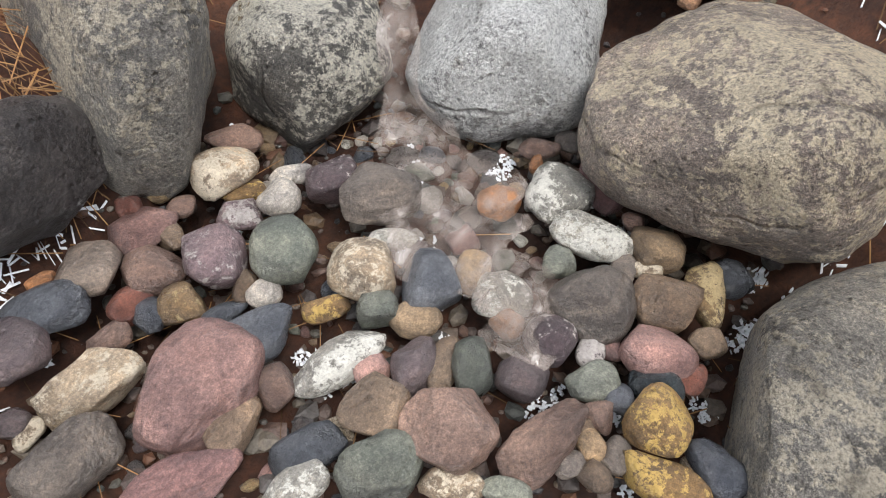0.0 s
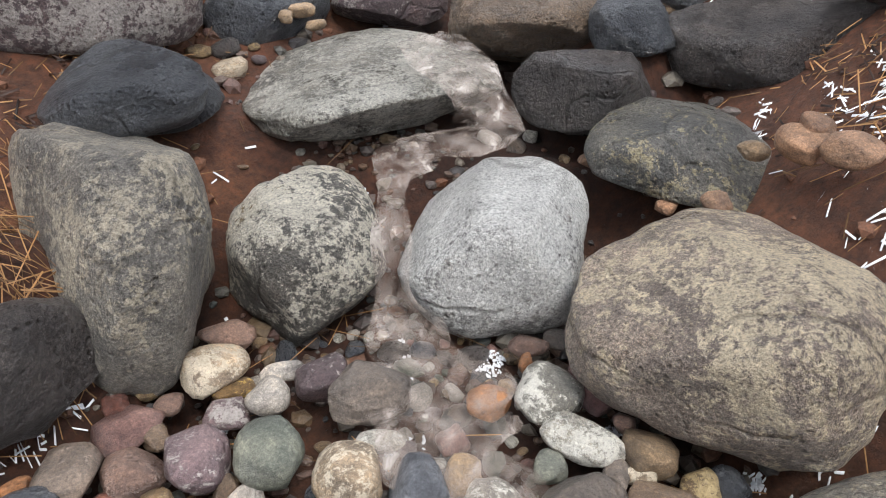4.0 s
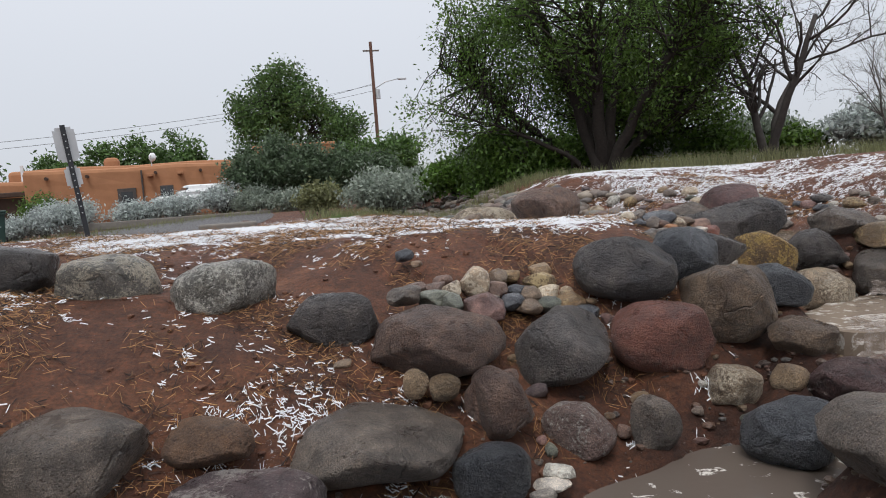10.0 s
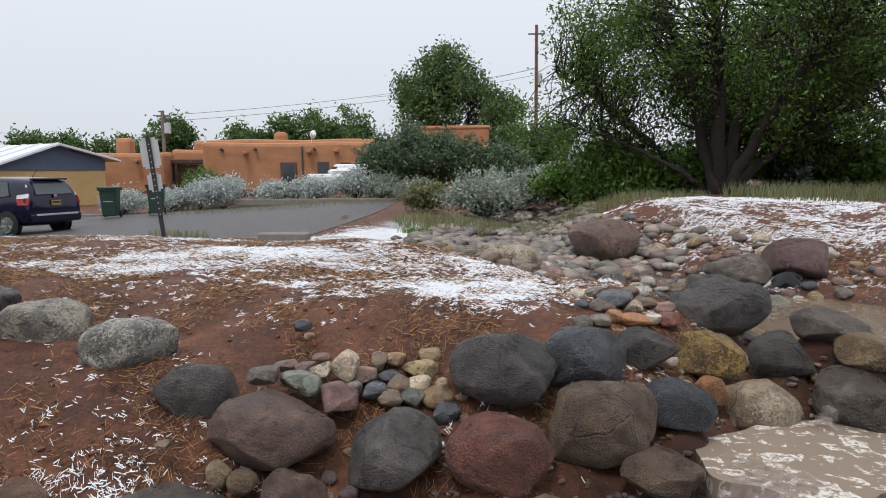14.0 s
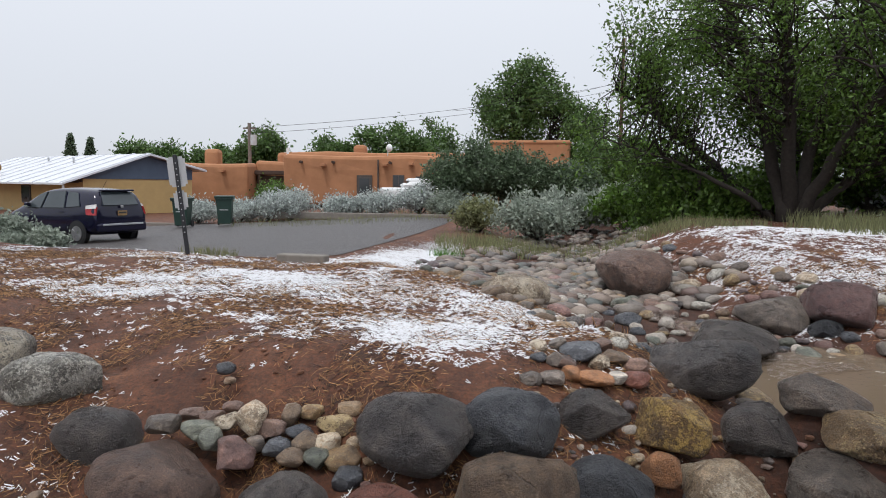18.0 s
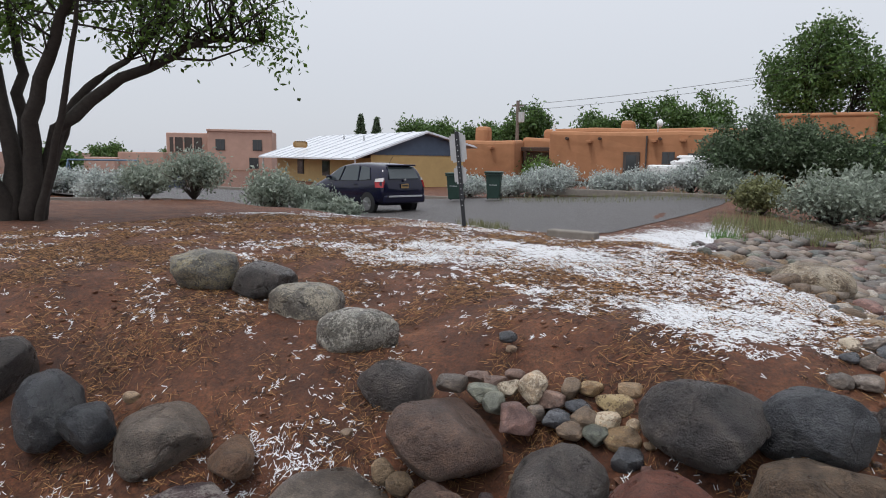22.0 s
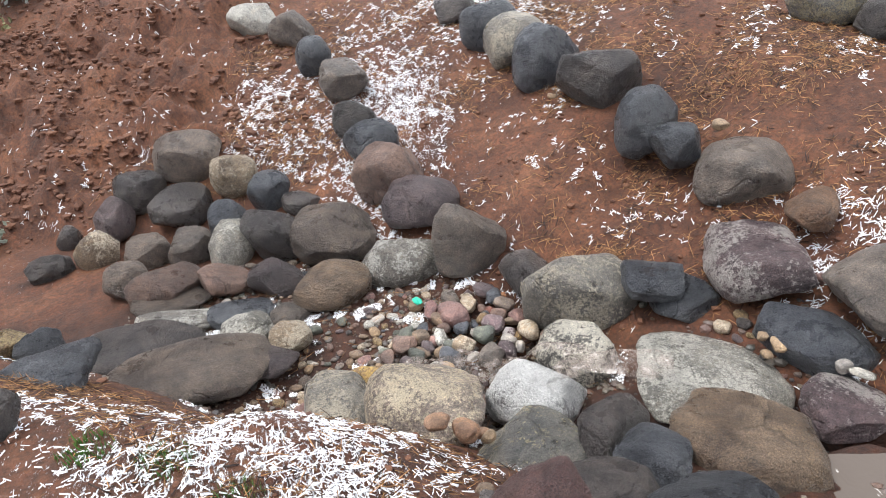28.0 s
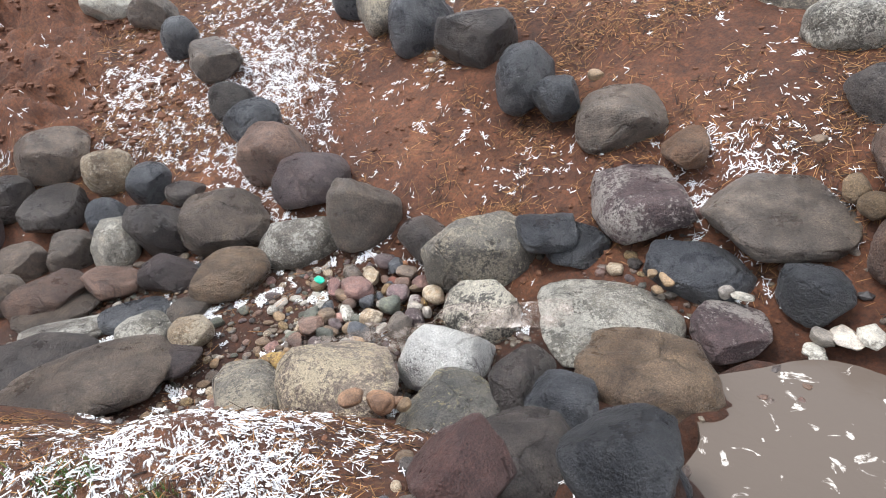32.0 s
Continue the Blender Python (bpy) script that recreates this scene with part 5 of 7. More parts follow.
GAP = bed_gap(GX, GY)
# where the bed clay is damp and has gap shade put into its colour
ground.data.attributes.new("wet", "FLOAT", "POINT").data.foreach_set("value", (ease(0.45, 0.0, GAP) * ease(-4.6, -3.7, GX)).ravel())
STREET = ease(10.2, 11.0, GY - 0.3 * np.maximum(0, -2.3 - GX)) * ease(0.9, -0.4, GX + 2.3 - 0.17 * (GY - 10))
BANK = ease(0.02, 0.2, GAP) * (1 - STREET) * ease(0.95, 1.15, np.hypot((GX - 4.0) / 1.4, (GY - 5.9) / 1.7))


def bank(x, y):
    """1 on the clay banks, 0 in the bed and on the street."""
    return sheet(BANK, x, y)


def straw_chance(x, y):
    return np.clip(2.4 * grain(x / 0.4, y / 0.4, 31, 4) - 0.85, 0, 1) * bank(x, y) * ease(0.2, 0.75, sheet(GAP, x, y)) * (1 - ease(-5.9, -6.4, x) * ease(0.0, -0.6, y + 0.25 * (x + 7)))


def hail_chance(x, y):
    return hail_cover(x, y) * bank(x, y)


strips("wood_mulch", 150000, (-9, 5.5), (-2.6, 10.5), straw_chance, (0.02, 0.07), (0.003, 0.007), (0.002, 0.006), (0.002, 0.012), MULCH, "wet brown wood mulch, darkened to give shadows among the straw", "mulch", 0.3, 0.3)
strips("straw_mulch", 330000, (-9, 5.5), (-2.6, 10.5), straw_chance, (0.02, 0.085), (0.0015, 0.0036), (0.0015, 0.003), (0.003, 0.02), STRAW, "wet golden straw strewn over the clay", "mulch", 0.25, 0.35)
strips("hail_slush", 1150000, (-9.5, 7.5), (-2.8, 13.4), hail_chance, (0.01, 0.045), (0.002, 0.0045), (0.002, 0.006), (0.002, 0.018), HAIL, "melting white hail caught on the straw", "hail", 0.15, 0.5)
strips("straw_on_basin", 900, (-3.9, -1.9), (-0.6, 1.7), lambda x, y: np.clip(2.2 * grain(x / 0.2, y / 0.2, 5) - 0.7, 0, 1), (0.03, 0.13), (0.001, 0.0026), (0.001, 0.002), (0.015, 0.04), STRAW, "straw washed between the stones", "straw", 0.2, 0.2)
strips("pine_needles", 700, (-3.02, -2.72), (1.22, 1.85), lambda x, y: np.exp(-((x + 2.86) / 0.08) ** 2), (0.04, 0.11), (0.0012, 0.0026), (0.001, 0.002), (0.0, 0.06), STRAW, "brown needles and straw caught between two boulders", "straw", 0.3, 0.3)
strips("hail_in_basin", 170000, (-4.2, -1.7), (-1.0, 1.8), lambda x, y: ease(0.66, 0.72, grain(x / 0.11, y / 0.11, 41)) * ease(-1.78, -1.82, lie(x, y)), (0.004, 0.011), (0.003, 0.008), (0.003, 0.007), (0.002, 0.018), HAIL, "melting hail lying between the stones", "hail", 0.1, 0.3)


def scatter_lumps(name, n, xlim, ylim, chance, size, mat, label, category, ball=2, sink=0.2):
    """Many small lumps, joined."""
    x, y = rng.uniform(*xlim, n), rng.uniform(*ylim, n)
    keep = rng.uniform(0, 1, n) < chance(x, y)
    x, y = x[keep], y[keep]
    z = lie(x, y)
    bv, bf = BALL[ball]
    forms = [lump(bv, 3000 + k, 0.08 if ball > 1 else 0.2, 2.3 + 0.2 * (k % 4)) for k in range(12)]
    vs, fs, bf = [], [], np.array(bf)
    for i in range(len(x)):
        r = size[0] + (size[1] - size[0]) * rng.uniform() ** 2.5
        a = rng.uniform(0, 6.28)
        q = forms[i % 12] * (r * rng.uniform(0.9, 1.4), r, r * rng.uniform(0.5, 0.9))
        ca, sa = math.cos(a), math.sin(a)
        vs.append(np.stack([q[:, 0] * ca - q[:, 1] * sa + x[i], q[:, 0] * sa + q[:, 1] * ca + y[i], q[:, 2] + z[i] + r * sink], 1))
        fs.append(bf + i * len(bv))
    v, f = np.concatenate(vs), np.concatenate(fs)
    me = bpy.data.meshes.new(name)
    me.vertices.add(len(v))
    me.vertices.foreach_set("co", v.ravel())
    me.loops.add(f.size)
    me.loops.foreach_set("vertex_index", f.ravel())
    me.polygons.add(len(f))
    me.polygons.foreach_set("loop_start", np.arange(0, f.size, 3))
    me.polygons.foreach_set("use_smooth", np.full(len(f), ball > 1))
    me.update(calc_edges=True)
    me.materials.append(mat)
    return tagged(new(name, me), label, category, kind="stuff")


# wet gravel, colours lowered to carry the shade of the gaps it fills
GRAVEL = mixed_stone("wet_gravel_gap_shade", ((0.035, 0.035, 0.038), (0.12, 0.085, 0.07), (0.075, 0.07, 0.066), (0.14, 0.095, 0.055), (0.1, 0.055, 0.046), (0.16, 0.13, 0.1), (0.055, 0.06, 0.055), (0.15, 0.065, 0.035)), 0.34)
CLOD = mixed_stone("red_clay_clods", ((0.07, 0.027, 0.015), (0.12, 0.05, 0.027), (0.15, 0.066, 0.036), (0.1, 0.046, 0.03)), 0.85)
in_bed = lambda x, y: ease(0.25, 0.0, sheet(GAP, x, y))
scatter_lumps("gravel", 7500, (-4.3, -1.6), (-1.4, 1.9), lambda x, y: 0.9 * in_bed(x, y), (0.006, 0.026), GRAVEL, "wet mixed gravel between the stones of the basin", "gravel", 1)
scatter_lumps("wall_gravel", 9000, (-2.5, 4.0), (0.6, 5.0), lambda x, y: np.clip(0.4 + 0.5 * waves(x, y, 0.3, 12), 0, 1) * ease(0.9, 0.5, sheet(GAP, x, y)), (0.008, 0.04), GRAVEL, "small stones lodged between the boulders", "gravel", 1)
scatter_lumps("clay_clods", 9000, (-7.5, 4.0), (-1.8, 7.5), lambda x, y: np.clip(0.45 + 0.6 * waves(x, y, 0.5, 14), 0, 1) * bank(x, y), (0.006, 0.03), CLOD, "small clods of red clay", "clods", 1)
scatter_lumps("bank_clods", 7000, (-9.6, -5.7), (-4.2, 0.3), lambda x, y: np.clip(2.4 * grain(x / 0.6, y / 0.6, 15) - 0.7, 0, 1), (0.006, 0.05), CLOD, "rubble and clods on the cut clay bank", "clods", 1)


# ---- green growth ----
def tube(path, radii, seg=7):
    """A tapered limb along path."""
    bmv, bmf = [], []
    path = [Vector(p) for p in path]
    for i, p in enumerate(path):
        t = (path[min(i + 1, len(path) - 1)] - path[max(i - 1, 0)]).normalized()
        u = t.orthogonal().normalized()
        w = t.cross(u)
        for k in range(seg):
            a = 2 * math.pi * k / seg
            bmv.append(p + float(radii[i]) * (math.cos(a) * u + math.sin(a) * w))
    for i in range(len(path) - 1):
        for k in range(seg):
            bmf.append((i * seg + k, i * seg + (k + 1) % seg, (i + 1) * seg + (k + 1) % seg, (i + 1) * seg + k))
    bmf.append(tuple(range(seg))[::-1])
    bmf.append(tuple((len(path) - 1) * seg + k for k in range(seg)))
    return bmv, bmf


def leaves_mesh(name, centres, spread_, per, size, mat, r, droop=0.0):
    """Small pointed leaves, each folded along its midrib."""
    c = np.repeat(np.asarray(centres), per, axis=0)
    n = len(c)
    c = c + r.normal(size=(n, 3)) * spread_ - np.array([0, 0, droop]) * r.uniform(0, 1, (n, 1))
    d = r.normal(size=(n, 3))
    d[:, 2] -= droop
    d /= np.linalg.norm(d, axis=1, keepdims=True)
    e = np.cross(d, r.normal(size=(n, 3)))
    e /= np.linalg.norm(e, axis=1, keepdims=True)
    s = size * r.uniform(0.6, 1.3, (n, 1))
    up = np.cross(d, e) * s * 0.12
    v = np.stack([c - d * s, c + e * s * 0.45 + up, c + d * s, c - e * s * 0.45 + up], 1)
    i = (np.arange(n) * 4)[:, None]
    tri_ = np.concatenate([i + np.array((0, 1, 2)), i + np.array((0, 2, 3))])
    me = bpy.data.meshes.new(name)
    me.vertices.add(n * 4)
    me.vertices.foreach_set("co", v.ravel())
    me.loops.add(tri_.size)
    me.loops.foreach_set("vertex_index", tri_.ravel())
    me.polygons.add(len(tri_))
    me.polygons.foreach_set("loop_start", np.arange(0, tri_.size, 3))
    me.update(calc_edges=True)
    me.materials.append(mat)
    return me


def tree(x, y, z, h, reach, stems, seed, leaf_mat, per, size, label, category="tree", thick=0.16, low=0.25, bark=None, cluster=0.28, bare=0.0, droop=0.0, depth=4, lean=(0, 0), name="tree", open_=0.55, skew=0.0):
    """Stems from one foot, forking limbs, and a crown of separate leaves. bare: share of limbs without leaves."""
    r = np.random.default_rng(seed)
    top = thing(name, x, y, z, 0, label, category)
    wood_v, wood_f, trunk_v, trunk_f, tips = [], [], [], [], []

    def grow(p, d, length, rad, level):
        pts, rr = [Vector(p)], [rad]
        n = 6 if level < 2 else 4
        dd = Vector(d).normalized()
        for k in range(n):
            wob = Vector(r.normal(size=3)) * (0.10 + 0.05 * level)
            dd = (dd + wob + Vector((0, 0, 0.05 if level < 2 else -0.02 - droop * 0.08 * level))).normalized()
            pts.append(pts[-1] + dd * length / n)
            rr.append(rad * (1 - 0.55 * (k + 1) / n))
        v, f = tube(pts, rr, 8 if level == 0 else 4 if level < 2 else 3)
        store_v, store_f = (trunk_v, trunk_f) if level == 0 else (wood_v, wood_f)
        o = len(store_v)
        store_v += v
        store_f += [tuple(j + o for j in q) for q in f]
        if level >= depth - 2 and r.uniform() > bare:
            for q in pts[2:]:
                tips.append(q[:])
        if level >= depth - 1:
            return
        kids = r.integers(3, 6) if level else r.integers(5, 8)
        for k in range(kids):
            at = r.uniform(low if level == 0 else 0.3, 1.0)
            j = min(int(at * n), n - 1)
            q = pts[j].lerp(pts[j + 1], at * n - j)
            a = r.uniform(0, 2 * math.pi)
            side = (pts[j + 1] - pts[j]).normalized()
            out = side.orthogonal()
            out.rotate(Matrix.Rotation(a, 3, side))
            nd = (side * (1 - open_) + out.normalized() * open_ * 1.25 + Vector((0, 0, 0.12))).normalized()
            grow(q, nd, length * r.uniform(0.42, 0.68), rr[j] * 0.6, level + 1)

    for k in range(stems):
        a = 2 * math.pi * k / max(stems, 1) + r.uniform(-0.5, 0.5)
        s = reach / h * r.uniform(0.35, 0.9) if stems > 1 else 0.08
        d = Vector((math.cos(a) * s + lean[0], math.sin(a) * s + lean[1], 1))
        foot = Vector((math.cos(a), math.sin(a), 0)) * thick * (0.9 if stems > 1 else 0) - Vector((0, 0, 0.15))
        grow(foot, d, h * r.uniform(0.6, 0.78), thick * r.uniform(0.75, 1.1), 0)
    for nm, v, f in (("trunk", trunk_v, trunk_f), ("branchwork", wood_v, wood_f)):
        ob = new(nm, mesh_of(nm, v, f, bark or BARK, True))
        ob.parent = top
    if per and tips:
        ob = new("crown", leaves_mesh("crown", tips, cluster, per, size, leaf_mat, r, droop))
        ob.parent = top
    return top


def crowned_tree(name, x, y, z, turn, lobes, stems, clumps, per, size, spread_, mat, label, seed, bare_tips=(), bark=None, droop=0.2):
    """A tree with given stems (radius, then points) and a crown that fills rounded lobes (centre, radii); every clump of leaves hangs on its own branch."""
    r = np.random.default_rng(seed)
    top = thing(name, x, y, z, turn, label, "tree")
    along, wv, wf = [], [], []
    for rad, *pts in stems:
        pts = np.array(pts, float)
        s = np.linspace(0, len(pts) - 1, 16)
        c = np.stack([np.interp(s, range(len(pts)), pts[:, k]) for k in range(3)], 1)
        for k in range(3):
            c[1:-1] = (c[:-2] + c[1:-1] * 2 + c[2:]) / 4
        c[1:] += r.normal(size=(15, 3)) * rad * 0.22
        rr = rad * (1 - 0.8 * np.linspace(0, 1, 16) ** 1.2)
        v, f = tube(c, rr, 9)
        ob = new("stem", mesh_of("stem", v, f, bark or BARK, True))
        ob.parent = top
        along += [(*q, w) for q, w in zip(c[4:], rr[4:])]
    along = np.array(along)
    vol = np.array([a[3] * a[4] * a[5] for a in lobes]) ** 0.8
    pick = r.choice(len(lobes), clumps, p=vol / vol.sum())
    L = np.array(lobes)[pick]
    d = r.normal(size=(clumps, 3))
    d /= np.linalg.norm(d, axis=1, keepdims=True)
    tips = L[:, :3] + d * L[:, 3:] * r.uniform(0.15, 1, (clumps, 1)) ** 0.45
    ends = [(t, True) for t in tips] + [(np.array(t), False) for t in bare_tips]
    for t, leafy_ in ends:
        gap = np.linalg.norm(along[:, :3] - t, axis=1) + 0.6 * np.maximum(along[:, 2] - t[2] + 0.2, 0)
        q = along[r.choice(np.argsort(gap)[:6])]
        m1 = q[:3] + (t - q[:3]) * 0.4 + r.normal(size=3) * 0.1 * np.linalg.norm(t - q[:3])
        m2 = q[:3] + (t - q[:3]) * 0.75 + r.normal(size=3) * 0.06 * np.linalg.norm(t - q[:3]) + (0, 0, 0.06)
        w = min(q[3] * 0.6, 0.012 + 0.012 * np.linalg.norm(t - q[:3]))
        v, f = tube([q[:3], m1, m2, t], [w, w * 0.7, w * 0.45, w * 0.2], 4)
        o = len(wv)
        wv += v
        wf += [tuple(j + o for j in e) for e in f]
    ob = new("branchwork", mesh_of("branchwork", wv, wf, bark or BARK, True))
    ob.parent = top
    ob = new("crown", leaves_mesh("crown", tips, spread_, per, size, mat, r, droop))
    ob.parent = top
    return top


def bush(x, y, r_, h, seed, mat, label, per=26, size=0.05, category="shrub", name="shrub"):
    """A low shrub: thin stems fanning out, tufts of leaves at many heights."""
    r = np.random.default_rng(seed)
    top = thing(name, x, y, float(land(x, y)) - 0.03, 0, label, category)
    wv, wf, tips = [], [], []
    n = int(26 + 22 * r_)
    for k in range(n):
        a, s = r.uniform(0, 2 * math.pi), r.uniform(0.15, 1) ** 0.7
        end = Vector((math.cos(a) * r_ * s, math.sin(a) * r_ * s, h * r.uniform(0.65, 1.0) * (1 - 0.45 * s * s)))
        mid = end * 0.5 + Vector((0, 0, h * 0.12))
        v, f = tube([(0, 0, 0), mid, end], [0.02, 0.012, 0.005], 3)
        o = len(wv)
        wv += v
        wf += [tuple(j + o for j in q) for q in f]
        for t in (0.45, 0.6, 0.75, 0.88, 1.0):
            tips.append(tuple(mid.lerp(end, (t - 0.45) / 0.55)))
    ob = new("twigwork", mesh_of("twigwork", wv, wf, TWIG, True))
    ob.parent = top
    ob = new("foliage", leaves_mesh("foliage", tips, 0.10 * r_ + 0.045, per, size, mat, r))
    ob.parent = top
    return top


# ---- trees and shrubs ----
crowned_tree("elm_tree", 6.5, 16.4, 0.0, -22, ((0.38, 0.20, 4.32, 4.55, 3.60, 2.27), (-3.45, 0.20, 1.95, 1.65, 1.80, 1.35), (2.95, 0.20, 4.25, 1.80, 2.40, 1.75), (-2.27, 0.20, 3.56, 1.82, 2.40, 1.67), (0.30, 1.60, 2.35, 3.33, 1.60, 0.83), (1.97, 0.20, 2.05, 1.67, 2.00, 0.91)), ((0.15, (-0.15, 0.00, -0.08), (-1.21, 0.30, 0.98), (-2.73, 0.50, 2.35), (-4.09, 0.50, 3.26)), (0.08, (-0.12, 0.20, -0.08), (-0.76, -0.30, 0.6), (-2.27, -0.60, 1.35), (-3.90, -0.90, 1.9)), (0.17, (0.00, 0.00, -0.08), (-0.45, 0.40, 2.05), (-1.21, 0.90, 4.32), (-1.82, 1.20, 5.68)), (0.18, (0.08, 0.10, -0.08), (0.08, -0.40, 2.05), (-0.08, -0.90, 4.32), (-0.30, -1.00, 6.29)), (0.16, (0.18, 0.00, -0.08), (0.53, 0.50, 2.20), (1.21, 1.20, 4.62), (1.82, 1.50, 6.44)), (0.15, (0.27, 0.10, -0.08), (1.06, -0.50, 1.74), (2.27, -1.20, 3.56), (3.48, -1.60, 5.08)), (0.13, (0.30, 0.20, -0.08), (1.21, 0.60, 0.98), (2.58, 1.30, 2.05), (3.79, 1.80, 2.95)), (0.13, (0.08, 0.30, -0.08), (0.00, 1.20, 1.29), (-0.45, 2.20, 2.80), (-0.91, 3.00, 4.02))), 1150, 48, 0.053, 0.19, LEAF, "large leafy elm with many dark stems and dead twigs on top", 11, ((-1.82, 0.50, 6.82), (-1.2, 0.8, 6.9), (-0.15, 0.00, 7.20), (-0.45, 1.00, 6.89), (1.82, 0.50, 7.05), (1.97, -0.50, 6.82), (1.21, 1.00, 6.59)))
crowned_tree("elm_tree", 9.6, 19.4, 0.0, -22, ((0, 0, 3.5, 2.8, 2.4, 2.3), (1.4, 0, 1.6, 1.6, 1.6, 0.9), (-1.2, 0.4, 2.0, 1.6, 1.6, 1.0)), ((0.2, (0, 0, 0), (-0.2, 0, 1.2), (-0.8, 0.2, 3)), (0.18, (0.15, 0, 0), (0.4, 0.1, 1.3), (1.0, 0.2, 3.6)), (0.15, (0.05, 0.2, 0), (0.1, 0.5, 1.5), (0.2, 1.0, 4))), 520, 56, 0.07, 0.26, LEAF, "leafy elm with thick dark stems behind another elm", 12)
tree(4.6, 17.4, -0.1, 2.0, 2.0, 4, 13, LEAF, 17, 0.065, "low elm with drooping leafy branches to the ground", thick=0.09, low=0.08, cluster=0.22, droop=0.6, name="elm_tree", open_=0.7)
tree(10.4, 14.7, 0.0, 5.2, 3.2, 3, 14, LEAF, 0, 0.05, "bare grey tree with spreading leafless branches", thick=0.11, low=0.3, bark=BARE_BARK, name="bare_tree", depth=5, open_=0.55)
tree(18.7, 12.3, 0.0, 5.6, 1.3, 9, 15, SAGE, 0, 0.05, "tall bare shrub with upright grey stems", thick=0.045, low=0.2, bark=BARE_BARK, name="bare_tree", open_=0.33, depth=5)
tree(13.6, 13.9, 0.0, 3.6, 1.4, 7, 16, SAGE, 0, 0.05, "bare grey shrub with upright twigs", thick=0.035, low=0.2, bark=TWIG, name="bare_tree", open_=0.35, depth=5)
crowned_tree("mound_tree", -10.7, 6.4, -0.5, 47, ((0.63, 0.30, 5.02, 3.38, 2.80, 1.20), (2.33, 0.30, 3.61, 1.27, 1.50, 0.42), (4.05, 0.30, 3.45, 0.60, 0.70, 0.50), (3.67, 0.30, 3.89, 0.85, 1.00, 0.49), (-0.21, 0.30, 3.61, 0.99, 1.20, 0.42), (-2.19, 0.30, 4.10, 0.70, 1.00, 0.42)), ((0.19, (-0.18, 0.00, 0.01), (-0.35, 0.00, 0.93), (-0.92, 0.10, 2.20), (-1.55, 0.30, 3.68), (-1.83, 0.50, 4.73)), (0.16, (-0.07, 0.10, 0.01), (-0.11, 0.20, 1.35), (-0.28, 0.40, 2.76), (-0.64, 0.60, 3.82), (-0.92, 1.00, 5.09)), (0.13, (0.07, 0.20, 0.01), (0.03, 0.50, 1.42), (-0.00, 0.90, 2.76), (-0.28, 1.30, 3.82), (-0.35, 1.50, 5.44)), (0.16, (0.18, 0.00, 0.01), (0.25, -0.10, 1.35), (0.49, -0.30, 2.62), (1.06, -0.60, 3.68), (1.41, -0.80, 4.73)), (0.15, (0.25, 0.05, 0.01), (0.42, 0.10, 1.35), (1.06, 0.20, 2.13), (1.97, 0.30, 2.76), (3.17, 0.40, 3.36), (4.0, 0.40, 3.3)), (0.08, (0.32, -0.15, 0.01), (0.49, -0.30, 0.65), (0.88, -0.60, 1.98), (1.13, -0.90, 3.32), (1.34, -1.10, 4.38)), (0.11, (0.21, 0.10, 0.15), (0.63, 0.30, 1.56), (1.06, 0.70, 2.48), (1.90, 1.20, 3.11), (2.47, 1.60, 4.10))), 420, 30, 0.065, 0.17, LEAF, "tree with seven spreading brown stems on the mound", 21, ((-0.64, 0.00, 2.90), (-0.49, 0.20, 2.55), (-2.68, 0.00, 3.61), (-0.28, 0.00, 1.63)), None, 0.5)
crowned_tree("cottonwood", 0.3, 61.0, -0.6, -10, ((-0.7, 0.0, 10.3, 2.4, 2.4, 1.9), (-2.6, 0.0, 8.3, 2.4, 2.4, 1.6), (1.3, 0.0, 8.6, 2.5, 2.5, 1.9), (-1.4, 0.0, 6.4, 3.5, 3.0, 1.5), (3.8, 0.0, 6.3, 2.5, 2.5, 1.8)), ((0.4, (0, 0, 0), (-0.4, 0, 3), (-1.5, 0, 7), (-2.5, 0, 9)), (0.35, (0.2, 0, 0), (0.8, 0, 3.5), (2.0, 0, 7)), (0.3, (0, 0.3, 0), (-1.5, 0.5, 4), (-3.5, 0.5, 7))), 210, 90, 0.17, 0.42, LEAF_DARK, "broad dark green cottonwood behind the adobe house", 31)
tree(5.5, 52.0, -0.6, 4.6, 3.4, 3, 32, LEAF_DARK, 16, 0.2, "dark green tree beside the cottonwood", thick=0.25, low=0.2, cluster=0.45, name="cottonwood", open_=0.6)
for i, (x, y, h, s) in enumerate(((-28, 72, 7.6, 4.5), (-21, 73, 7.2, 4.2), (-15, 74, 7.4, 4.0), (-10, 75, 8.4, 3.6), (-45, 75, 6.0, 3.5), (-39, 72, 5.2, 3.0), (-3, 78, 7.6, 4.0), (-34, 76, 5.6, 3.0))):
    tree(x, y, -0.6, h * 0.82, s * 0.9, 2, 40 + i, LEAF_DARK, 14, 0.22, "distant green tree behind the adobe house", thick=0.2, low=0.3, cluster=0.42, name="far_tree", open_=0.6, depth=4)
